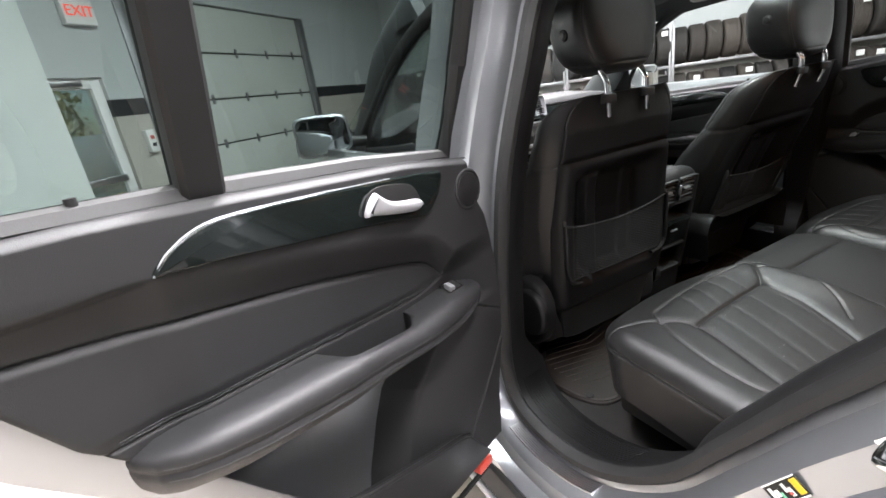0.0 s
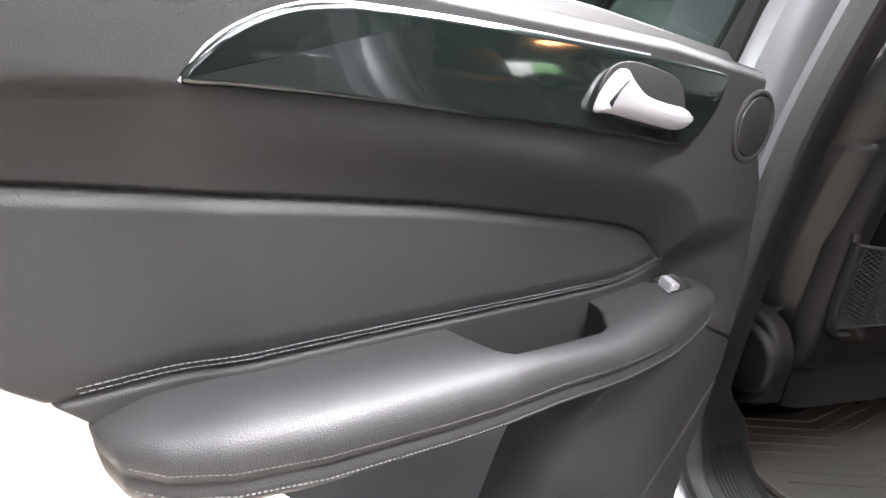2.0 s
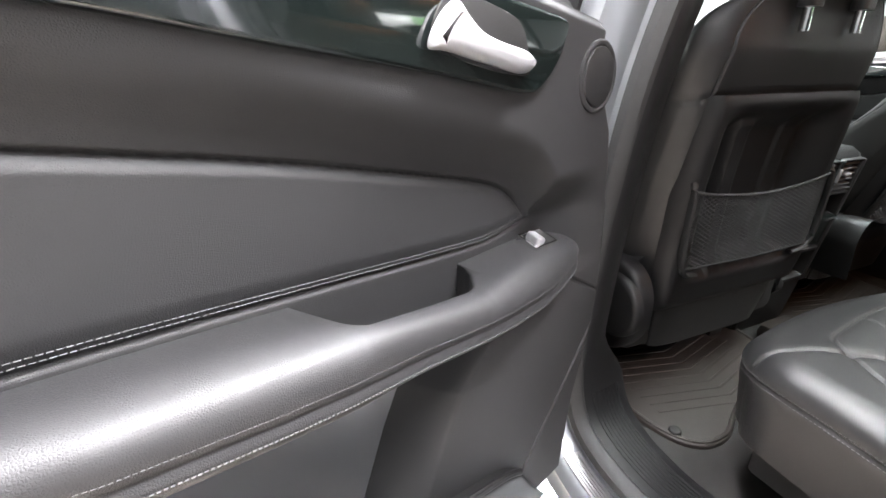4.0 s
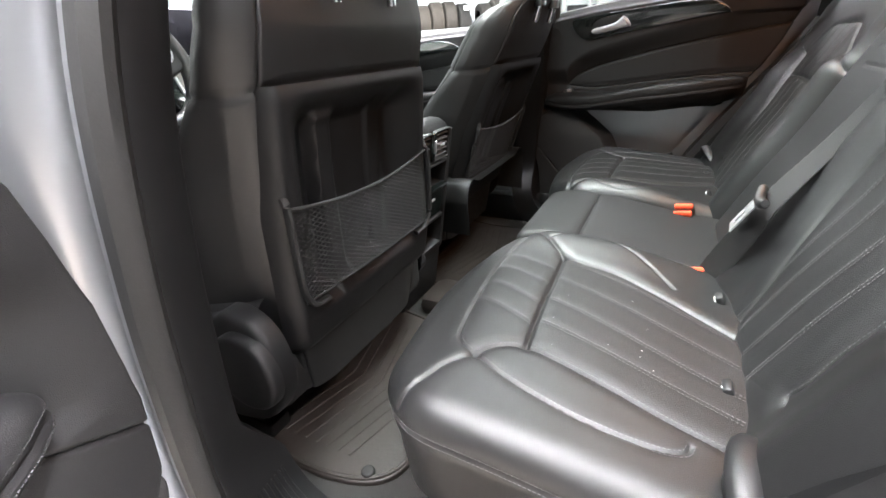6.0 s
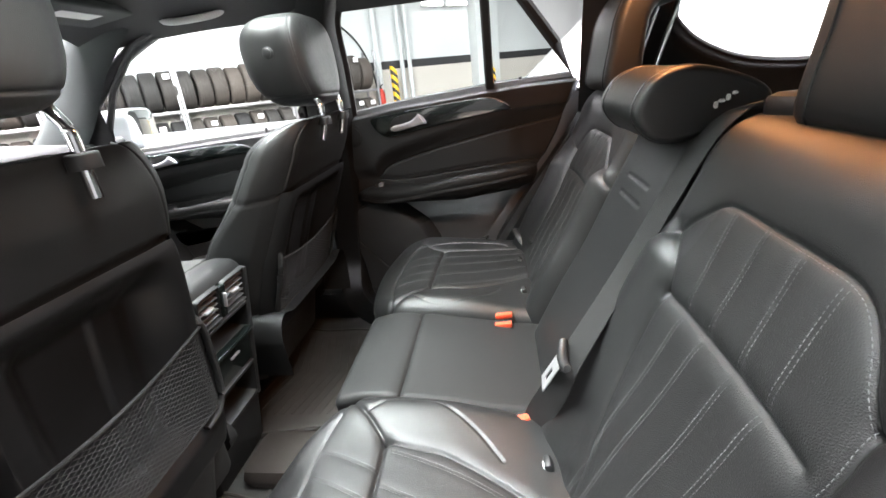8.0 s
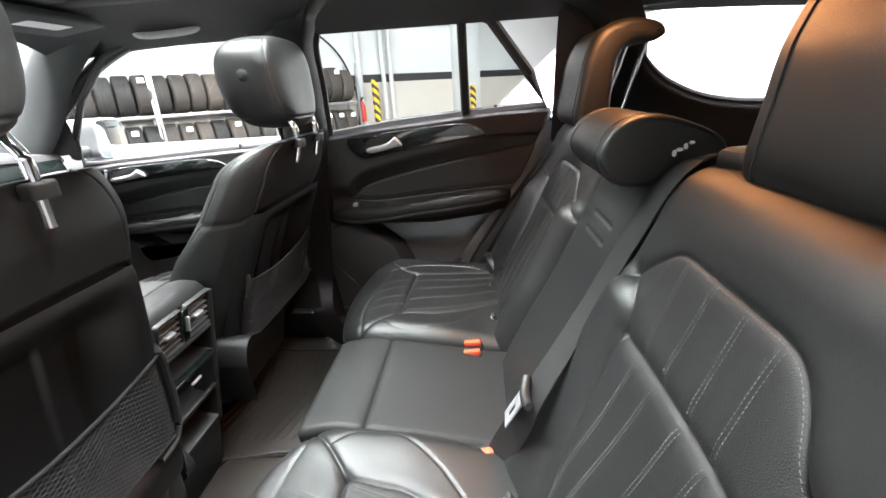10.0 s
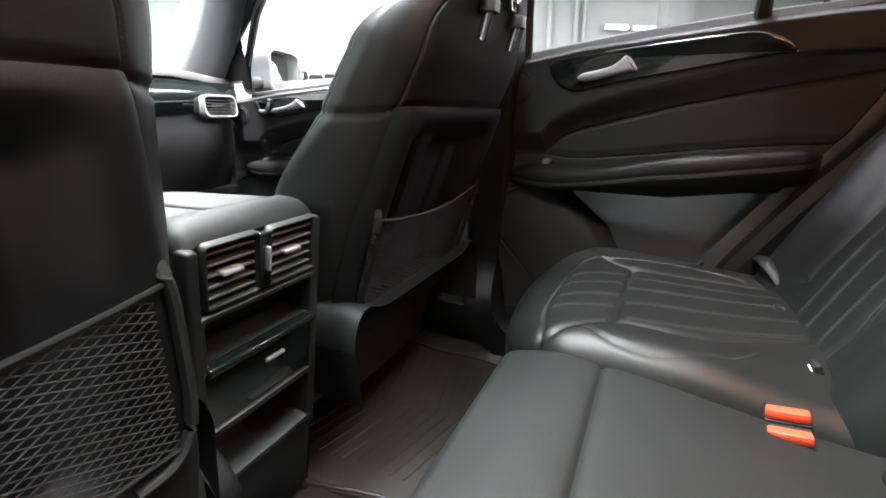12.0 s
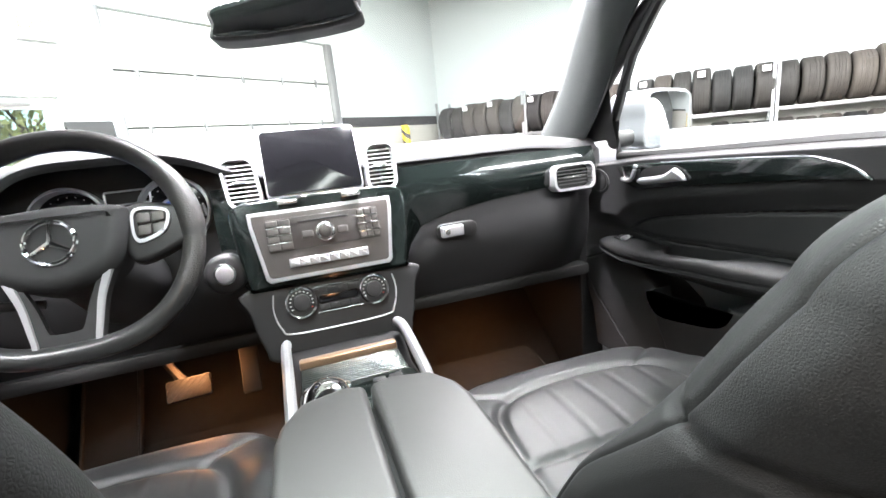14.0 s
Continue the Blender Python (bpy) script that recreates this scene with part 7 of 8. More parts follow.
# ---- centre console ----
console = thing("centre_console", "black centre console with split armrest and rear vents", "console", at=(0, 1.05, 0.5))
bm = bmesh.new()
rings = []
for yy, half, top in ((0.745, 0.100, 0.975), (0.736, 0.102, 0.998), (0.742, 0.105, 1.012), (0.758, 0.108, 1.021), (0.785, 0.109, 1.023), (0.818, 0.109, 1.016), (0.824, 0.109, 1.000), (1.06, 0.106, 0.985), (1.10, 0.106, 0.938), (1.32, 0.108, 0.920), (1.46, 0.125, 0.915)):
    sec = [(-half, 0.50), (-half, top - 0.02), (-half + 0.008, top - 0.006), (-half + 0.022, top), (half - 0.022, top), (half - 0.008, top - 0.006), (half, top - 0.02), (half, 0.50)]
    rings.append([bm.verts.new((a, yy + (0.16 * max(0.0, 0.97 - z) if yy < 0.80 else 0.0), z)) for a, z in sec])
join_rings(bm, rings, caps=False)
part("console_body", bm, BACKING, console, "black console body")
for s in (-1, 1):
    o = [(0.003, 0.822), (0.003, 1.070), (0.030, 1.082), (0.080, 1.068), (0.102, 1.03), (0.108, 1.0), (0.108, 0.822)]
    bm = bmesh.new()
    slab(bm, [(s * a, b) for a, b in o], lambda a, b, c: Vector((a, b, 0.970 + c + 0.015 * (1.1 - b))), 0.042, 0.010, 0.0, 4)
    part("armrest_lid", bm, LID, console, "padded black leather lid half")
# rear face: two vents with slats, an open tray, a small tab below
F = facing(0.740, -0.16, 0.955)


def hollow_frame(name, cx, cz, w, h, rim, deep, mat, label):
    """A frame with rounded edges round a hollow, closed at its back."""
    outer, mouth = rounded(w, h, 0.008, 4, cx, cz), rounded(w - 2 * rim, h - 2 * rim, 0.004, 4, cx, cz)
    bm = bmesh.new()
    join_rings(bm, [[bm.verts.new(F(*p, c)) for p in o] for o, c in ((outer, -0.03), (outer, 0.004), (rounded(w - 0.004, h - 0.004, 0.007, 4, cx, cz), 0.007), (rounded(w - 2 * rim + 0.004, h - 2 * rim + 0.004, 0.005, 4, cx, cz), 0.007), (mouth, 0.003), (mouth, -deep))], caps=False)
    ob = part(name, bm, mat, console, label)
    bm = bmesh.new()
    slab(bm, rounded(w - 2 * rim + 0.004, h - 2 * rim + 0.004, 0.004, 4, cx, cz), F, -deep, 0.001, -deep - 0.006)
    part("hollow_back", bm, DARK, ob, "black back of the hollow")
    return ob


for cx, w in ((-0.044, 0.082), (0.053, 0.090)):
    v = hollow_frame("rear_vent", cx, 0.957, w, 0.082, 0.006, 0.030, PLASTIC, "black rear air vent")
    for k in range(5):
        bm = bmesh.new()
        slab(bm, rounded(w - 0.013, 0.0036, 0.0012, 2, cx, 0.930 + 0.0135 * k), F, 0.002, 0.0012, -0.014)
        part("slat", bm, GREY_TAB, v, "dark grey slat" if k == 0 else "")
    for k in range(6):
        bm = bmesh.new()
        slab(bm, rounded(0.0018, 0.066, 0.0005, 2, cx - 0.030 + 0.012 * k, 0.957), F, -0.014, 0.0005, -0.026)
        part("fin", bm, DARK, v)
    bm = bmesh.new()
    slab(bm, rounded(0.030, 0.0070, 0.003, 3, cx - 0.002, 0.9575), F, 0.009, 0.003, -0.004)
    part("slider", bm, SATIN, v, "silver slider")
bm = bmesh.new()
slab(bm, rounded(0.020, 0.074, 0.003, 3, 0.002, 0.957), F, 0.009, 0.003, -0.01)
bridge = part("vent_bridge", bm, GLOSS, console, "black gloss strip between the vents")
bm = bmesh.new()
slab(bm, rounded(0.0065, 0.034, 0.003, 3, 0.003, 0.960), F, 0.015, 0.003, 0.006)
part("thumb_wheel", bm, SATIN, bridge, "silver thumb wheel")
tray = hollow_frame("rear_tray", 0.003, 0.874, 0.196, 0.078, 0.009, 0.060, PLASTIC, "black open tray below the vents")
bm = bmesh.new()
slab(bm, rounded(0.184, 0.012, 0.003, 3, 0.003, 0.838), F, 0.013, 0.004, -0.004)
part("tray_lip", bm, GLOSS, tray, "black gloss tray lip")
bm = bmesh.new()
slab(bm, rounded(0.200, 0.080, 0.008, 4, 0.0, 0.792), F, 0.004, 0.004, -0.02)
low_panel = part("lower_panel", bm, GLOSS, console, "black gloss lower panel")
hollow_frame("lower_tray", 0.0, 0.696, 0.200, 0.106, 0.012, 0.05, PLASTIC, "black lower tray")
bm = bmesh.new()
slab(bm, rounded(0.200, 0.15, 0.008, 4, 0.0, 0.567), F, 0.003, 0.004, -0.02)
part("foot_panel", bm, BACKING, console, "black foot panel")
for s in (-1, 1):
    bm = bmesh.new()
    slab(bm, rounded(0.016, 0.36, 0.005, 3, s * 0.098, 0.815), F, 0.008, 0.005, -0.03)
    part("side_edge", bm, PLASTIC, console, "black rounded side edge")
bm = bmesh.new()
slab(bm, rounded(0.034, 0.006, 0.002, 2, 0.020, 0.806), F, 0.008, 0.002, 0.0)
part("socket_flap", bm, SATIN, low_panel, "small silver tab")
# front of the console: controller, keys, ribbed roller cover, side bows
bm = bmesh.new()
slab(bm, rounded(0.180, 0.125, 0.02, 5, 0.0, 1.155), lambda a, b, c: Vector((a, b, 0.940 + c - 0.08 * (b - 1.155))), 0.010, 0.004, 0.0)
part("control_plate", bm, GLOSS, console, "black gloss control plate")
bm = bmesh.new()
slab(bm, rounded(0.178, 0.123, 0.02, 5, 0.0, 1.155), lambda a, b, c: Vector((a, b, 0.9385 + c - 0.08 * (b - 1.155))), 0.010, 0.002, 0.0)
part("plate_edge", bm, CHROME, console)
bm = bmesh.new()
rings = []
for b in np.linspace(1.105, 1.195, 14):
    k = (b - 1.105) / 0.09
    h = 0.020 + 0.022 * math.sin(math.pi * min(1, k * 1.1)) ** 0.7
    rings.append([bm.verts.new((-0.048 + 0.036 * math.cos(t), b, 0.948 + max(0.0, h * math.sin(t)))) for t in np.linspace(0, math.pi, 12)])
for a, b in zip(rings[:-1], rings[1:]):
    for k in range(11):
        bm.faces.new((a[k], a[k + 1], b[k + 1], b[k]))
part("controller", bm, CHROME, console, "chrome hand controller")
for a, b in ((0.03, 1.19), (0.055, 1.19), (0.03, 1.165), (0.055, 1.165), (0.03, 1.12), (0.055, 1.12)):
    bm = bmesh.new()
    slab(bm, rounded(0.020, 0.016, 0.004, 2, a, b), lambda p, q, c: Vector((p, q, 0.949 + c - 0.08 * (q - 1.155))), 0.004, 0.0015, 0.0)
    part("key", bm, PLASTIC, console)
for k in range(12):
    bm = bmesh.new()
    slab(bm, rounded(0.172, 0.0075, 0.002, 2, 0.0, 1.226 + 0.0085 * k), lambda p, q, c: Vector((p, q, 0.930 + c - 0.08 * (q - 1.226))), 0.008, 0.002, 0.0)
    part("roller_slat", bm, GLOSS, console, "dark roller cover slat" if k == 0 else "")
bm = bmesh.new()
box(bm, (-0.088, 1.332, 0.920), (0.088, 1.352, 0.938), 0.004)
part("roller_handle", bm, material("bronze_strip", (0.30, 0.20, 0.13), 0.3, metal=0.7, vary=0.1), console, "bronze coloured pull strip")
for s in (-1, 1):
    bm = bmesh.new()
    tube(bm, smooth_path([(s * 0.100, 1.13, 0.930), (s * 0.100, 1.17, 0.950), (s * 0.102, 1.26, 0.962), (s * 0.106, 1.35, 0.960), (s * 0.108, 1.42, 0.940)], 6), 0.009, 10, flat=1.2)
    part("side_bow", bm, BOW, console, "satin grey side bow")

# ---- mirrors, visors, roof fittings, windscreen ----
mirror = thing("rear_view_mirror", "black framed rear view mirror", "mirror", at=(-0.01, 1.46, 1.52))
MM = pose(-0.008, 1.455, 1.528, 0, 0, 0) @ Matrix.Rotation(radians(-12), 4, "X") @ Matrix.Rotation(radians(-16), 4, "Z")
M3 = lambda a, b, c: MM @ Vector((a, -c, b))
bm = bmesh.new()
slab(bm, smooth_path([(-0.122, -0.028), (-0.128, 0.0), (-0.120, 0.032), (0.0, 0.040), (0.120, 0.032), (0.128, 0.0), (0.122, -0.028), (0.0, -0.036)], 6, True), M3, 0.010, 0.006, -0.025)
part("frame", bm, DARK, mirror, "black mirror frame")
bm = bmesh.new()
slab(bm, smooth_path([(-0.115, -0.023), (-0.121, 0.0), (-0.113, 0.027), (0.0, 0.034), (0.113, 0.027), (0.121, 0.0), (0.115, -0.023), (0.0, -0.030)], 6, True), M3, 0.0112, 0.0005, 0.0)
part("mirror_glass", bm, MIRROR, mirror, "mirror glass")
bm = bmesh.new()
tube(bm, [M3(0, 0.01, -0.02), Vector((0.0, 1.52, 1.57)), Vector((0.0, 1.56, 1.585))], 0.012, 10)
part("stem", bm, DARK, mirror)
for s in (-1, 1):
    visor = thing("sun_visor", "grey cloth sun visor folded up below the headliner", "sun visor", "sun visors", at=(s * 0.38, 1.22, 1.62))
    bm = bmesh.new()
    slab(bm, rounded(0.40, 0.17, 0.03, 5, s * 0.40, 1.225), lambda a, b, c: Vector((a, b, 1.632 - c - 0.10 * (b - 1.12))), 0.018, 0.008, 0.0)
    part("panel", bm, PILLAR, visor)
    bm = bmesh.new()
    slab(bm, rounded(0.13, 0.05, 0.004, 2, s * 0.42, 1.215), lambda a, b, c: Vector((a, b, 1.632 - c - 0.10 * (b - 1.12))), 0.0186, 0.0004, 0.017)
    part("warning_label", bm, WHITE, visor, "pale printed warning label")
    handle = thing("grab_handle", "grey roof grab handle above the door", "grab handle", "grab handles", at=(s * 0.60, 1.0, 1.66))
    bm = bmesh.new()
    tube(bm, smooth_path([(s * 0.612, 1.11, 1.625), (s * 0.60, 1.10, 1.598), (s * 0.592, 1.06, 1.588), (s * 0.590, 0.96, 1.590), (s * 0.596, 0.91, 1.600), (s * 0.612, 0.90, 1.628)], 6), 0.010, 10)
    part("grip", bm, material("grey_grip", (0.42, 0.42, 0.42), 0.5, vary=0.05) if s < 0 else bpy.data.materials["grey_grip"], handle)
bm = bmesh.new()
vs = [bm.verts.new(p) for p in ((-0.70, 2.06, 1.25), (0.70, 2.06, 1.25), (0.585, 1.36, 1.635), (-0.585, 1.36, 1.635))]
bm.faces.new(vs)
ws = part("windscreen", bm, SCREEN_GLASS)
tagged(ws, "clear windscreen glass of the car", "windscreen", kind="structure")
ws.visible_shadow = False
for s in (-1, 1):
    root = thing("door_mirror", "grey door mirror with silver rim outside the side window", "door mirror", "door mirrors", at=(s * 0.90, 1.55, 1.28))
    dm = Matrix.Translation((s * 0.925, 1.56, 1.29)) @ Matrix.Rotation(radians(s * 12), 4, "Z")
    D3 = lambda a, b, c: dm @ Vector((a, -c, b))
    bm = bmesh.new()
    o = smooth_path([(-0.10, -0.068), (-0.105, 0.0), (-0.095, 0.068), (0.0, 0.074), (0.085, 0.062), (0.100, 0.0), (0.092, -0.06), (0.0, -0.075)], 6, True)
    slab(bm, o, D3, 0.02, 0.008, -0.09)
    part("housing", bm, PAINT, root, "grey metallic housing")
    bm = bmesh.new()
    slab(bm, [(a * 0.90, b * 0.88) for a, b in o], D3, 0.0205, 0.0005, 0.0)
    part("mirror_glass", bm, MIRROR, root, "mirror glass")
    bm = bmesh.new()
    tube(bm, [Vector((s * 0.76, 1.56, 1.245)), Vector((s * 0.84, 1.57, 1.25)), Vector((s * 0.90, 1.58, 1.27))], 0.022, 10)
    part("foot", bm, DARK, root)
    bm = bmesh.new()
    vs = [bm.verts.new(p) for p in ((s * 0.715, 1.62, 1.245), (s * 0.715, 1.50, 1.25), (s * 0.70, 1.50, 1.385), (s * 0.70, 1.52, 1.375))]
    bm.faces.new(vs)
    bmesh.ops.solidify(bm, geom=bm.faces[:], thickness=0.012)
    part("mirror_triangle", bm, DARK, root, "black mirror triangle")

# sunroof in the headliner
roof = thing("sunroof", "green tinted glass sunroof with a black frame in the headliner", "sunroof", at=(0, 0.62, 1.65))
for x0, x1, y0, y1 in ((-0.44, -0.375, 0.08, 1.16), (0.375, 0.44, 0.08, 1.16), (-0.375, 0.375, 0.08, 0.15), (-0.375, 0.375, 1.08, 1.16)):
    bm = bmesh.new()
    box(bm, (x0, y0, 1.640), (x1, y1, 1.705), 0.012)
    part("roof_frame", bm, HEADLINER, roof, "black cloth edged frame")
for y0, y1 in ((0.15, 0.60), (0.635, 1.08)):
    bm = bmesh.new()
    box(bm, (-0.375, y0, 1.684), (0.375, y1, 1.690), 0.0)
    part("roof_glass", bm, ROOF_GLASS, roof, "green tinted glass panel")
bm = bmesh.new()
box(bm, (-0.375, 0.60, 1.668), (0.375, 0.635, 1.70), 0.008)
part("cross_bar", bm, DARK, roof, "black cross bar")


# ---- workshop things ----
def tyre_bm(R=0.325, w=0.245):
    bm = bmesh.new()
    prof = [(0.60, -0.40), (0.63, -0.47), (0.80, -0.50), (0.93, -0.46), (0.985, -0.40), (1.0, -0.33), (1.0, -0.235), (0.978, -0.23), (0.978, -0.20), (1.0, -0.195), (1.0, -0.075), (0.978, -0.07), (0.978, -0.04), (1.0, -0.035), (1.0, 0.035), (0.978, 0.04), (0.978, 0.07),
            (1.0, 0.075), (1.0, 0.195), (0.978, 0.20), (0.978, 0.23), (1.0, 0.235), (1.0, 0.33), (0.985, 0.40), (0.93, 0.46), (0.80, 0.50), (0.63, 0.47), (0.60, 0.40)]
    n = 40
    rings = [[bm.verts.new((R * r * math.cos(2 * math.pi * k / n), w * t, R * r * math.sin(2 * math.pi * k / n))) for r, t in prof] for k in range(n)]
    for i in range(n):
        a, b = rings[i], rings[(i + 1) % n]
        for k in range(len(prof) - 1):
            bm.faces.new((a[k], a[k + 1], b[k + 1], b[k]))
    return bm


tint = TYRE.node_tree
info, mixn = tint.nodes.new("ShaderNodeObjectInfo"), tint.nodes.new("ShaderNodeMix")
mixn.data_type = "RGBA"
mixn.inputs["A"].default_value, mixn.inputs["B"].default_value = (0.014, 0.014, 0.014, 1), (0.060, 0.050, 0.042, 1)
tint.links.new(info.outputs["Random"], mixn.inputs["Factor"])
tint.links.new(mixn.outputs["Result"], tint.nodes["Principled BSDF"].inputs["Base Color"])
rng = random.Random(4)
RACK_A = 8.66
rows = [(0.47, -3.9, 5.3), (1.26, -3.9, 5.3)]
# racks: posts and shelf beams, bay by bay
BAY = 1.84
for i in range(5):
    b0 = -3.95 + BAY * i
    root = thing("tyre_rack", "grey steel rack bay holding upright tyres", "tyre rack", "tyre racks along the wall", at=shop(RACK_A, b0, 0))
    for a in (RACK_A - 0.30, RACK_A + 0.22):
        for b in (b0, b0 + BAY - 0.05):
            shop_box("post", (a, b, 0.0), (a + 0.04, b + 0.04, 2.0), RACK, root, bevel=0.004)
    for z in (0.43, 1.22):
        for a in (RACK_A - 0.27, RACK_A + 0.20):
            shop_box("beam", (a, b0, z), (a + 0.03, b0 + BAY - 0.01, z + 0.05), RACK, root, bevel=0.004)
first = None
for z, b0, b1 in rows:
    b = b0 + 0.16
    while b < b1:
        if ((b - (-3.95)) % BAY) < 0.10 or ((b - (-3.95)) % BAY) > BAY - 0.10:
            b += 0.06
            continue
        k = rng.uniform(0.94, 1.04)
        m = Matrix.Translation(shop(RACK_A + rng.uniform(-0.02, 0.02), b, z + 0.335 * k)) @ SHOP @ Matrix.Rotation(rng.uniform(-0.03, 0.03), 4, "Z") @ Matrix.Rotation(rng.uniform(0, 6.28), 4, "Y")
        if first is None:
            first = part("tyre", tyre_bm(), TYRE, None)
            tagged(first, "black treaded car tyre standing on the rack", "tyre", "tyres on the racks")
            first.matrix_basis = m
            first.scale = (k, 1, k)
        else:
            first_copy = copy_thing(first, m)
            first_copy.scale = (k, 1, k)
        if rng.random() < 0.35:
            lab = shop_box("tyre_label", (RACK_A - 0.352 * k, b - 0.05, z + 0.52 * k), (RACK_A - 0.343 * k, b + 0.05, z + 0.60 * k), WHITE)
            tagged(lab, "white paper label stuck on a tyre tread", "paper label", "paper labels on tyres")
        b += 0.262
# pipes, column, hose, extinguisher, guard posts
for b, r in ((-4.35, 0.06), (-4.95, 0.05), (-5.15, 0.05)):
    bm = bmesh.new()
    tube(bm, [shop(9.02, b, 0.0), shop(9.02, b, TOP)], r, 14)
    tagged(part("wall_pipe", bm, WALL), "pale painted pipe running up the wall", "pipe", "wall pipes", "structure")
col = shop_box("wall_column", (8.8, -7.7, 0.0), (9.1, -7.0, TOP), WALL, bevel=0.01)
tagged(col, "white painted wall column", "column", kind="structure")
bm = bmesh.new()
tube(bm, smooth_path([shop(8.98, -3.0, 2.75), shop(8.9, -3.4, 2.6), shop(8.9, -3.85, 2.2), shop(8.9, -4.12, 1.6), shop(8.9, -4.18, 1.0), shop(8.95, -4.1, 0.5)], 8), 0.022, 8)
tagged(part("air_hose", bm, RUBBER), "black air hose hanging on the wall", "hose")
ext = thing("fire_extinguisher", "red fire extinguisher hung on the wall", "fire extinguisher", at=shop(8.98, -4.3, 0.8))
bm = bmesh.new()
tube(bm, [shop(8.98, -4.3, z) for z in (0.80, 0.82, 0.86, 1.14, 1.20, 1.24)], [0.06, 0.075, 0.08, 0.08, 0.055, 0.03], 20)
part("cylinder", bm, RED, ext, "red cylinder")
bm = bmesh.new()
tube(bm, [shop(8.98, -4.3, 1.23), shop(8.98, -4.3, 1.31)], 0.02, 10)
tube(bm, [shop(8.98, -4.3, 1.30), shop(8.9, -4.32, 1.33)], 0.012, 8)
part("valve", bm, DARK, ext)


def guard_post(a, b, h, label):
    root = thing("guard_post", label, "guard post", "striped guard posts", at=shop(a, b, 0))
    for k in range(int(h / 0.09)):
        bm = bmesh.new()
        z0, z1 = 0.09 * k, 0.09 * (k + 1)
        n = 16
        slope = 0.08
        rings = [[bm.verts.new(shop(a + 0.075 * math.cos(t), b + 0.075 * math.sin(t), min(h, max(0.0, z + slope * (math.sin(t)))))) for t in (2 * math.pi * j / n for j in range(n))] for z in (z0, z1)]
        join_rings(bm, rings, caps=False)
        part("stripe", bm, YELLOW if k % 2 else BAND, root)
    return root


guard_post(8.75, -4.55, 1.68, "yellow and black striped guard post by the wall")
guard_post(8.7, -7.35, 1.45, "yellow and black striped guard post by the shutter")
guard_post(7.25, 5.25, 1.62, "yellow and black striped guard post beside the shutter")
# glowing bars at the wall, standing for reflected light strips
for b0 in (-5.6, -6.3):
    root = thing("tube_light", "glowing bar standing for a reflected light strip", "tube light", "tube lights", at=shop(8.9, b0 - 0.3, 2.9))
    shop_box("tube", (8.86, b0 - 0.52, 2.88), (8.92, b0, 2.94), LIGHT, root, "glowing white bar", bevel=0.01)
    shop_box("housing", (8.92, b0 - 0.54, 2.87), (8.98, b0 + 0.02, 2.98), WHITE, root, bevel=0.004)
# ceiling fixtures added at the guessed places of the lamps
for a, b, *_ in LAMPS:
    root = thing("ceiling_light", "long white ceiling light fitting", "ceiling light", "ceiling lights", at=shop(a, b, 4.1))
    shop_box("housing", (a - 1.25, b - 0.2, 4.10), (a + 1.25, b + 0.2, 4.20), WHITE, root, bevel=0.02)
    for s in (-1, 1):
        shop_box("hanger", (a + s * 1.0 - 0.01, b - 0.01, 4.20), (a + s * 1.0 + 0.01, b + 0.01, TOP), STEEL, root)
    for k in (-1, 1):
        shop_box("tube", (a - 1.2, b + 0.09 * k - 0.03, 4.075), (a + 1.2, b + 0.09 * k + 0.03, 4.10), LIGHT, root, bevel=0.01)
# exit sign and switch box by the side door
sign = thing("exit_sign", "pale exit sign with red letters high on the wall", "exit sign", at=shop(2.26, 5.55, 2.6))
shop_box("box", (2.11, 5.52, 2.49), (2.41, 5.598, 2.72), WHITE, sign, bevel=0.01)
word = bpy.data.curves.new("word", "FONT")
word.body, word.size, word.extrude, word.align_x, word.align_y = "EXIT", 0.135, 0.004, "CENTER", "CENTER"
word.materials.append(emitter("lit_red_letters", (1.0, 0.10, 0.06), 2.0))
letters = new("sign_word", word)
letters.matrix_world = SHOP @ pose(2.26, 5.514, 2.607, 90, 0, 0)
letters.parent = sign
letters.matrix_parent_inverse = world_of(sign).inverted()
tagged(letters, "red letters")
ctl = thing("door_control_box", "small grey door control box on the wall", "control box", at=shop(2.57, 5.55, 1.3))
shop_box("box", (2.52, 5.53, 1.22), (2.62, 5.598, 1.46), WHITE, ctl, bevel=0.006)
shop_box("button", (2.55, 5.515, 1.36), (2.59, 5.532, 1.40), RED, ctl, bevel=0.004)
shop_box("button", (2.55, 5.515, 1.28), (2.59, 5.532, 1.32), DARK, ctl, bevel=0.004)
# a white car standing beyond the far side
white = material("white_car_paint", (0.78, 0.79, 0.78), 0.25, coat=1.0, vary=0.03)
other = thing("white_van", "white parked van with plain sides in the workshop", "van", at=(4.2, -2.6, 0))


def car_place(half_w):
    def place(A, B):
        # A along the car, B round its section from sill to sill
        roof = lin(A, [-4.9, -4.6, -3.9, -3.3, -1.6, -0.9, -0.2, 0.1], [1.3, 1.75, 1.90, 1.95, 1.95, 1.85, 1.25, 0.75])
        t = np.linspace(0, 1, B.shape[1])[None, :] * math.pi
        c, s = np.cos(t), np.sin(t)
        return 4.2 + half_w * np.sign(c) * np.abs(c) ** 0.35, A, 0.35 + (roof - 0.35) * np.abs(s) ** 0.4
    return place


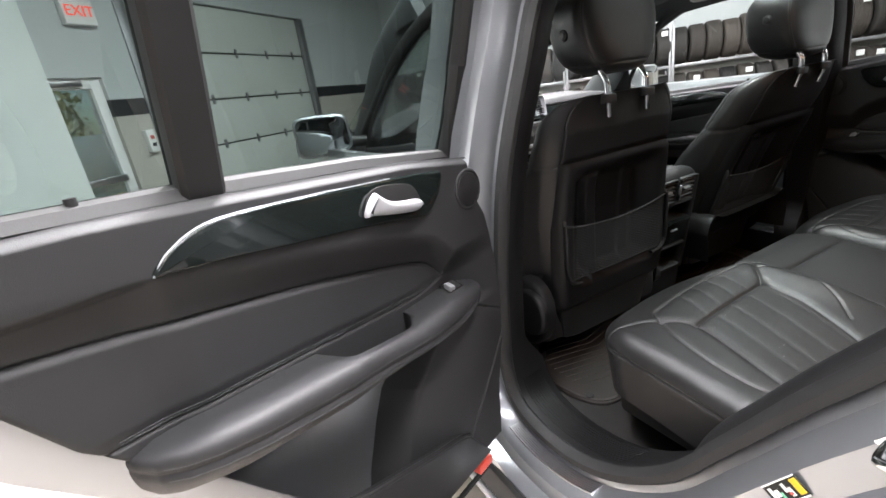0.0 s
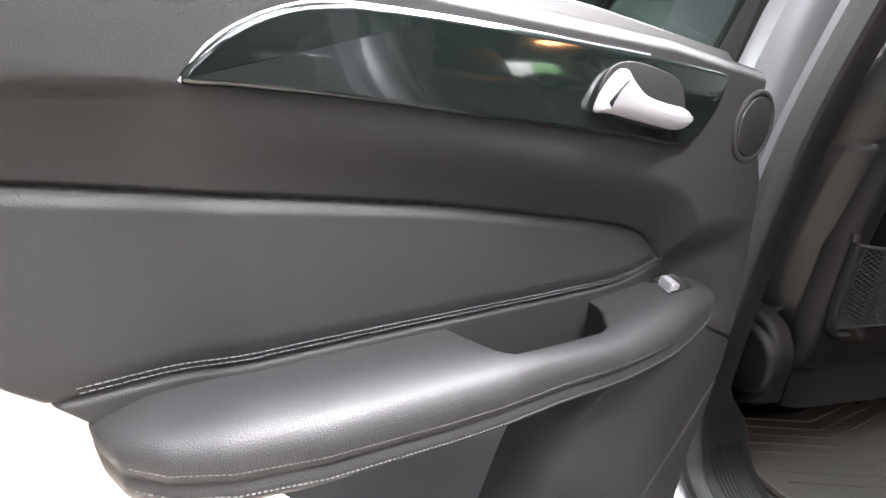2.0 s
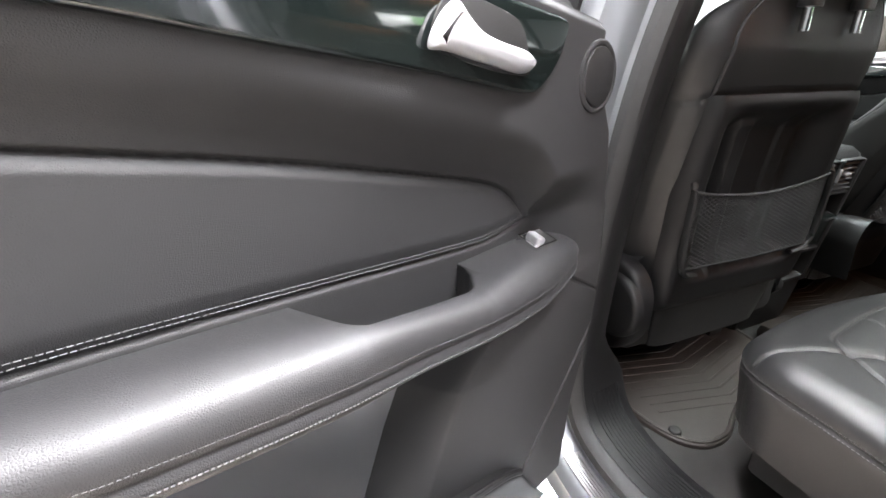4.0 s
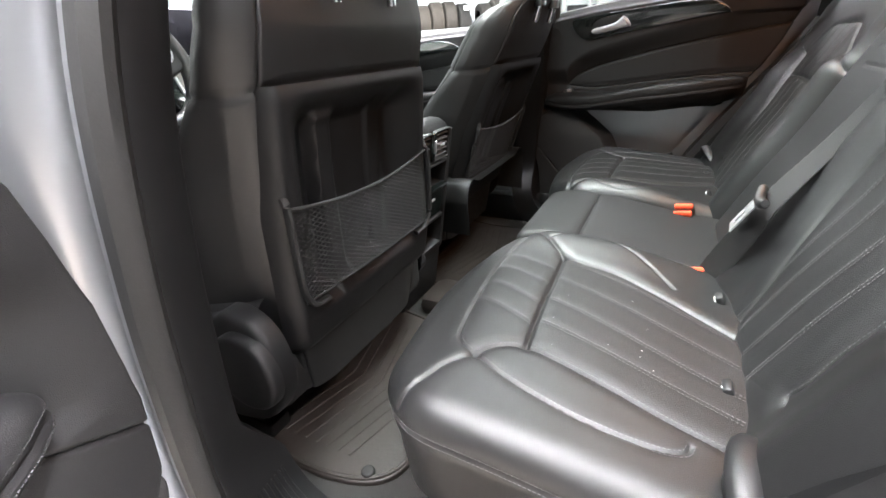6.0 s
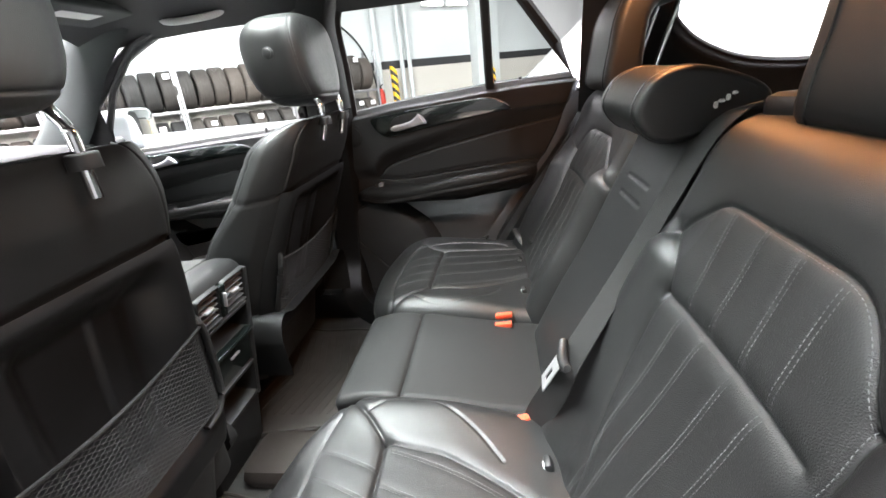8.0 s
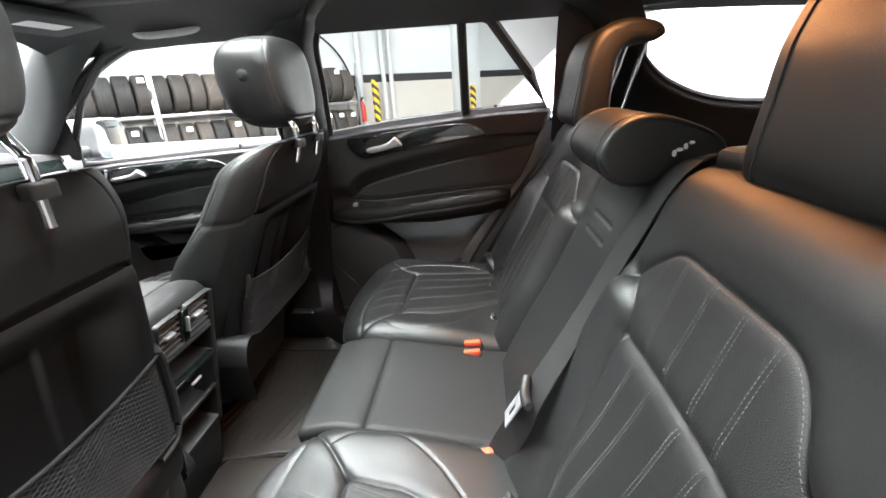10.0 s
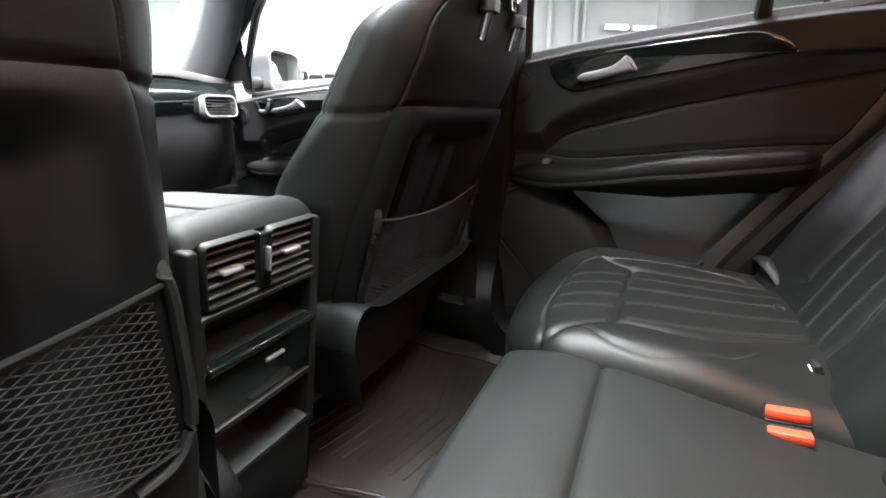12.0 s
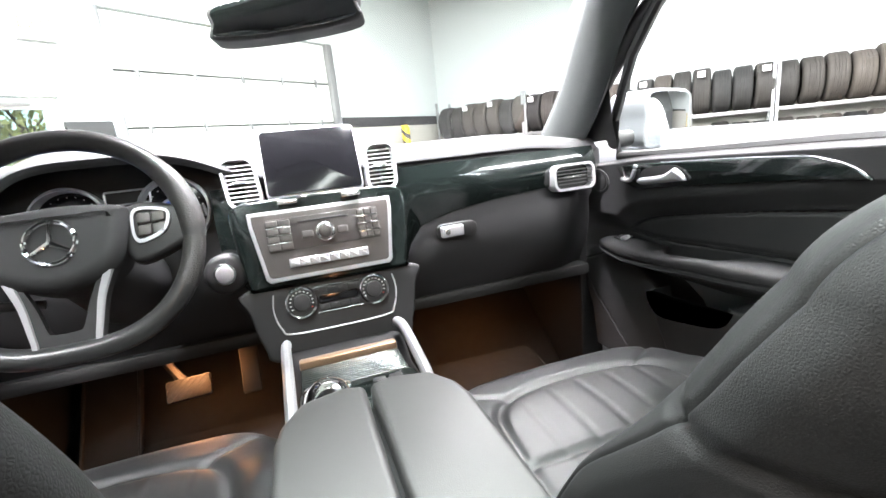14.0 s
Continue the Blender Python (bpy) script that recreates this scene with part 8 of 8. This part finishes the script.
Skin(np.linspace(-4.9, 0.1, 50), np.linspace(0, 1, 40), car_place(0.92)).mesh("body", white, other, "white painted body")
for y0, y1 in ((-1.35, -0.75),):
    for s in (-1, 1):
        bm = bmesh.new()
        slab(bm, rounded(y1 - y0, 0.38, 0.08, 4, (y0 + y1) / 2, 1.36), lambda a, b, c: Vector((4.2 + s * (0.84 + c - 0.25 * (b - 1.2)), a, b)), 0.10, 0.01, 0.0)
        part("window", bm, SCREEN, other, "dark side window")
for y0 in (-4.0, -0.95):
    for s in (-1, 1):
        bm = tyre_bm(0.36, 0.25)
        bmesh.ops.transform(bm, matrix=Matrix.Translation((4.2 + s * 0.83, y0, 0.36)) @ Matrix.Rotation(math.pi / 2, 4, "Z"), verts=bm.verts)
        w = part("wheel", bm, TYRE, other, "black tyre")
        bm = bmesh.new()
        slab(bm, disc(0.22, 24, 0, 0), lambda a, b, c: Vector((4.2 + s * (0.83 + c), y0 + a, 0.36 + b)), 0.10, 0.02, -0.05)
        part("rim", bm, SATIN, w)
green = material("green_cloth", (0.25, 0.48, 0.22), 0.9, grain=0.5, scale=200, vary=0.1)
Skin(np.linspace(-0.16, 0.16, 24), np.linspace(-0.22, 0.22, 24), lambda A, B: (3.300 + 0.35 * np.maximum(0, A - 0.05) - 0.012 * np.sin(B * 40) * np.cos(A * 20), -1.75 + B, 1.70 + A + 0.0 * B), None).mesh("cleaning_cloth", green)
tagged(bpy.data.objects["cleaning_cloth"], "crumpled light green cloth lying on the white car", "cloth")
# trees in the yard
def tree(x, y, h, seed, label):
    rg = random.Random(seed)
    root = thing("tree", label, "tree", "trees in the yard", at=(x, y, 0))
    bm = bmesh.new()
    tube(bm, [Vector((x, y, 0)), Vector((x + 0.1, y, h * 0.4)), Vector((x, y + 0.1, h * 0.8))], [0.16, 0.12, 0.03], 8)
    for _ in range(7):
        z = h * rg.uniform(0.25, 0.6)
        a = rg.uniform(0, 6.28)
        tube(bm, [Vector((x, y, z)), Vector((x + math.cos(a) * h * 0.2, y + math.sin(a) * h * 0.2, z + h * 0.2))], [0.05, 0.015], 5)
    part("trunk", bm, material("bark", (0.08, 0.06, 0.045), 0.9, vary=0.3), root)
    bm = bmesh.new()
    for _ in range(1500):
        a, e = rg.uniform(0, 6.28), rg.uniform(-1, 1)
        r = h * 0.36 * rg.uniform(0.35, 1.0)
        p = Vector((x + r * math.cos(a) * math.sqrt(1 - e * e), y + r * math.sin(a) * math.sqrt(1 - e * e), h * 0.55 + r * e * 1.1))
        q = Euler((rg.uniform(0, 3), rg.uniform(0, 3), rg.uniform(0, 3))).to_matrix()
        s = rg.uniform(0.06, 0.14)
        bm.faces.new([bm.verts.new(p + q @ Vector(v) * s) for v in ((-1, 0, 0), (0, -0.6, 0.2), (1, 0, 0), (0, 0.6, 0.2))])
    part("crown", bm, FOLIAGE, root, "autumn coloured leaves", fix=False)


for i, (a, b, h) in enumerate(((3.4, 15.8, 4.5), (5.4, 16.5, 5.2), (7.2, 16.0, 4.2), (1.6, 16.2, 5.0))):
    p = shop(a, b, 0)
    tree(p.x, p.y, h, i + 1, "yard tree with autumn leaves beyond the parapet")
# floor tiles near the open door
TILE_SIDE = 0.333
tile_me = None
for i in range(-9, 3):
    for j in range(-6, 9):
        bm = None
        x, y = -1.1 + i * TILE_SIDE * 1.0, 0.2 + j * TILE_SIDE
        if tile_me is None:
            bm = bmesh.new()
            box(bm, (-TILE_SIDE / 2 + 0.002, -TILE_SIDE / 2 + 0.002, -0.006), (TILE_SIDE / 2 - 0.002, TILE_SIDE / 2 - 0.002, 0.004), 0.002, seg=1)
            t = part("tile", bm, TILE, floor)
            tile_me = t.data
        else:
            t = new("tile", tile_me)
            t.parent = floor
        t.matrix_basis = Matrix.Translation((x, y, -0.004))
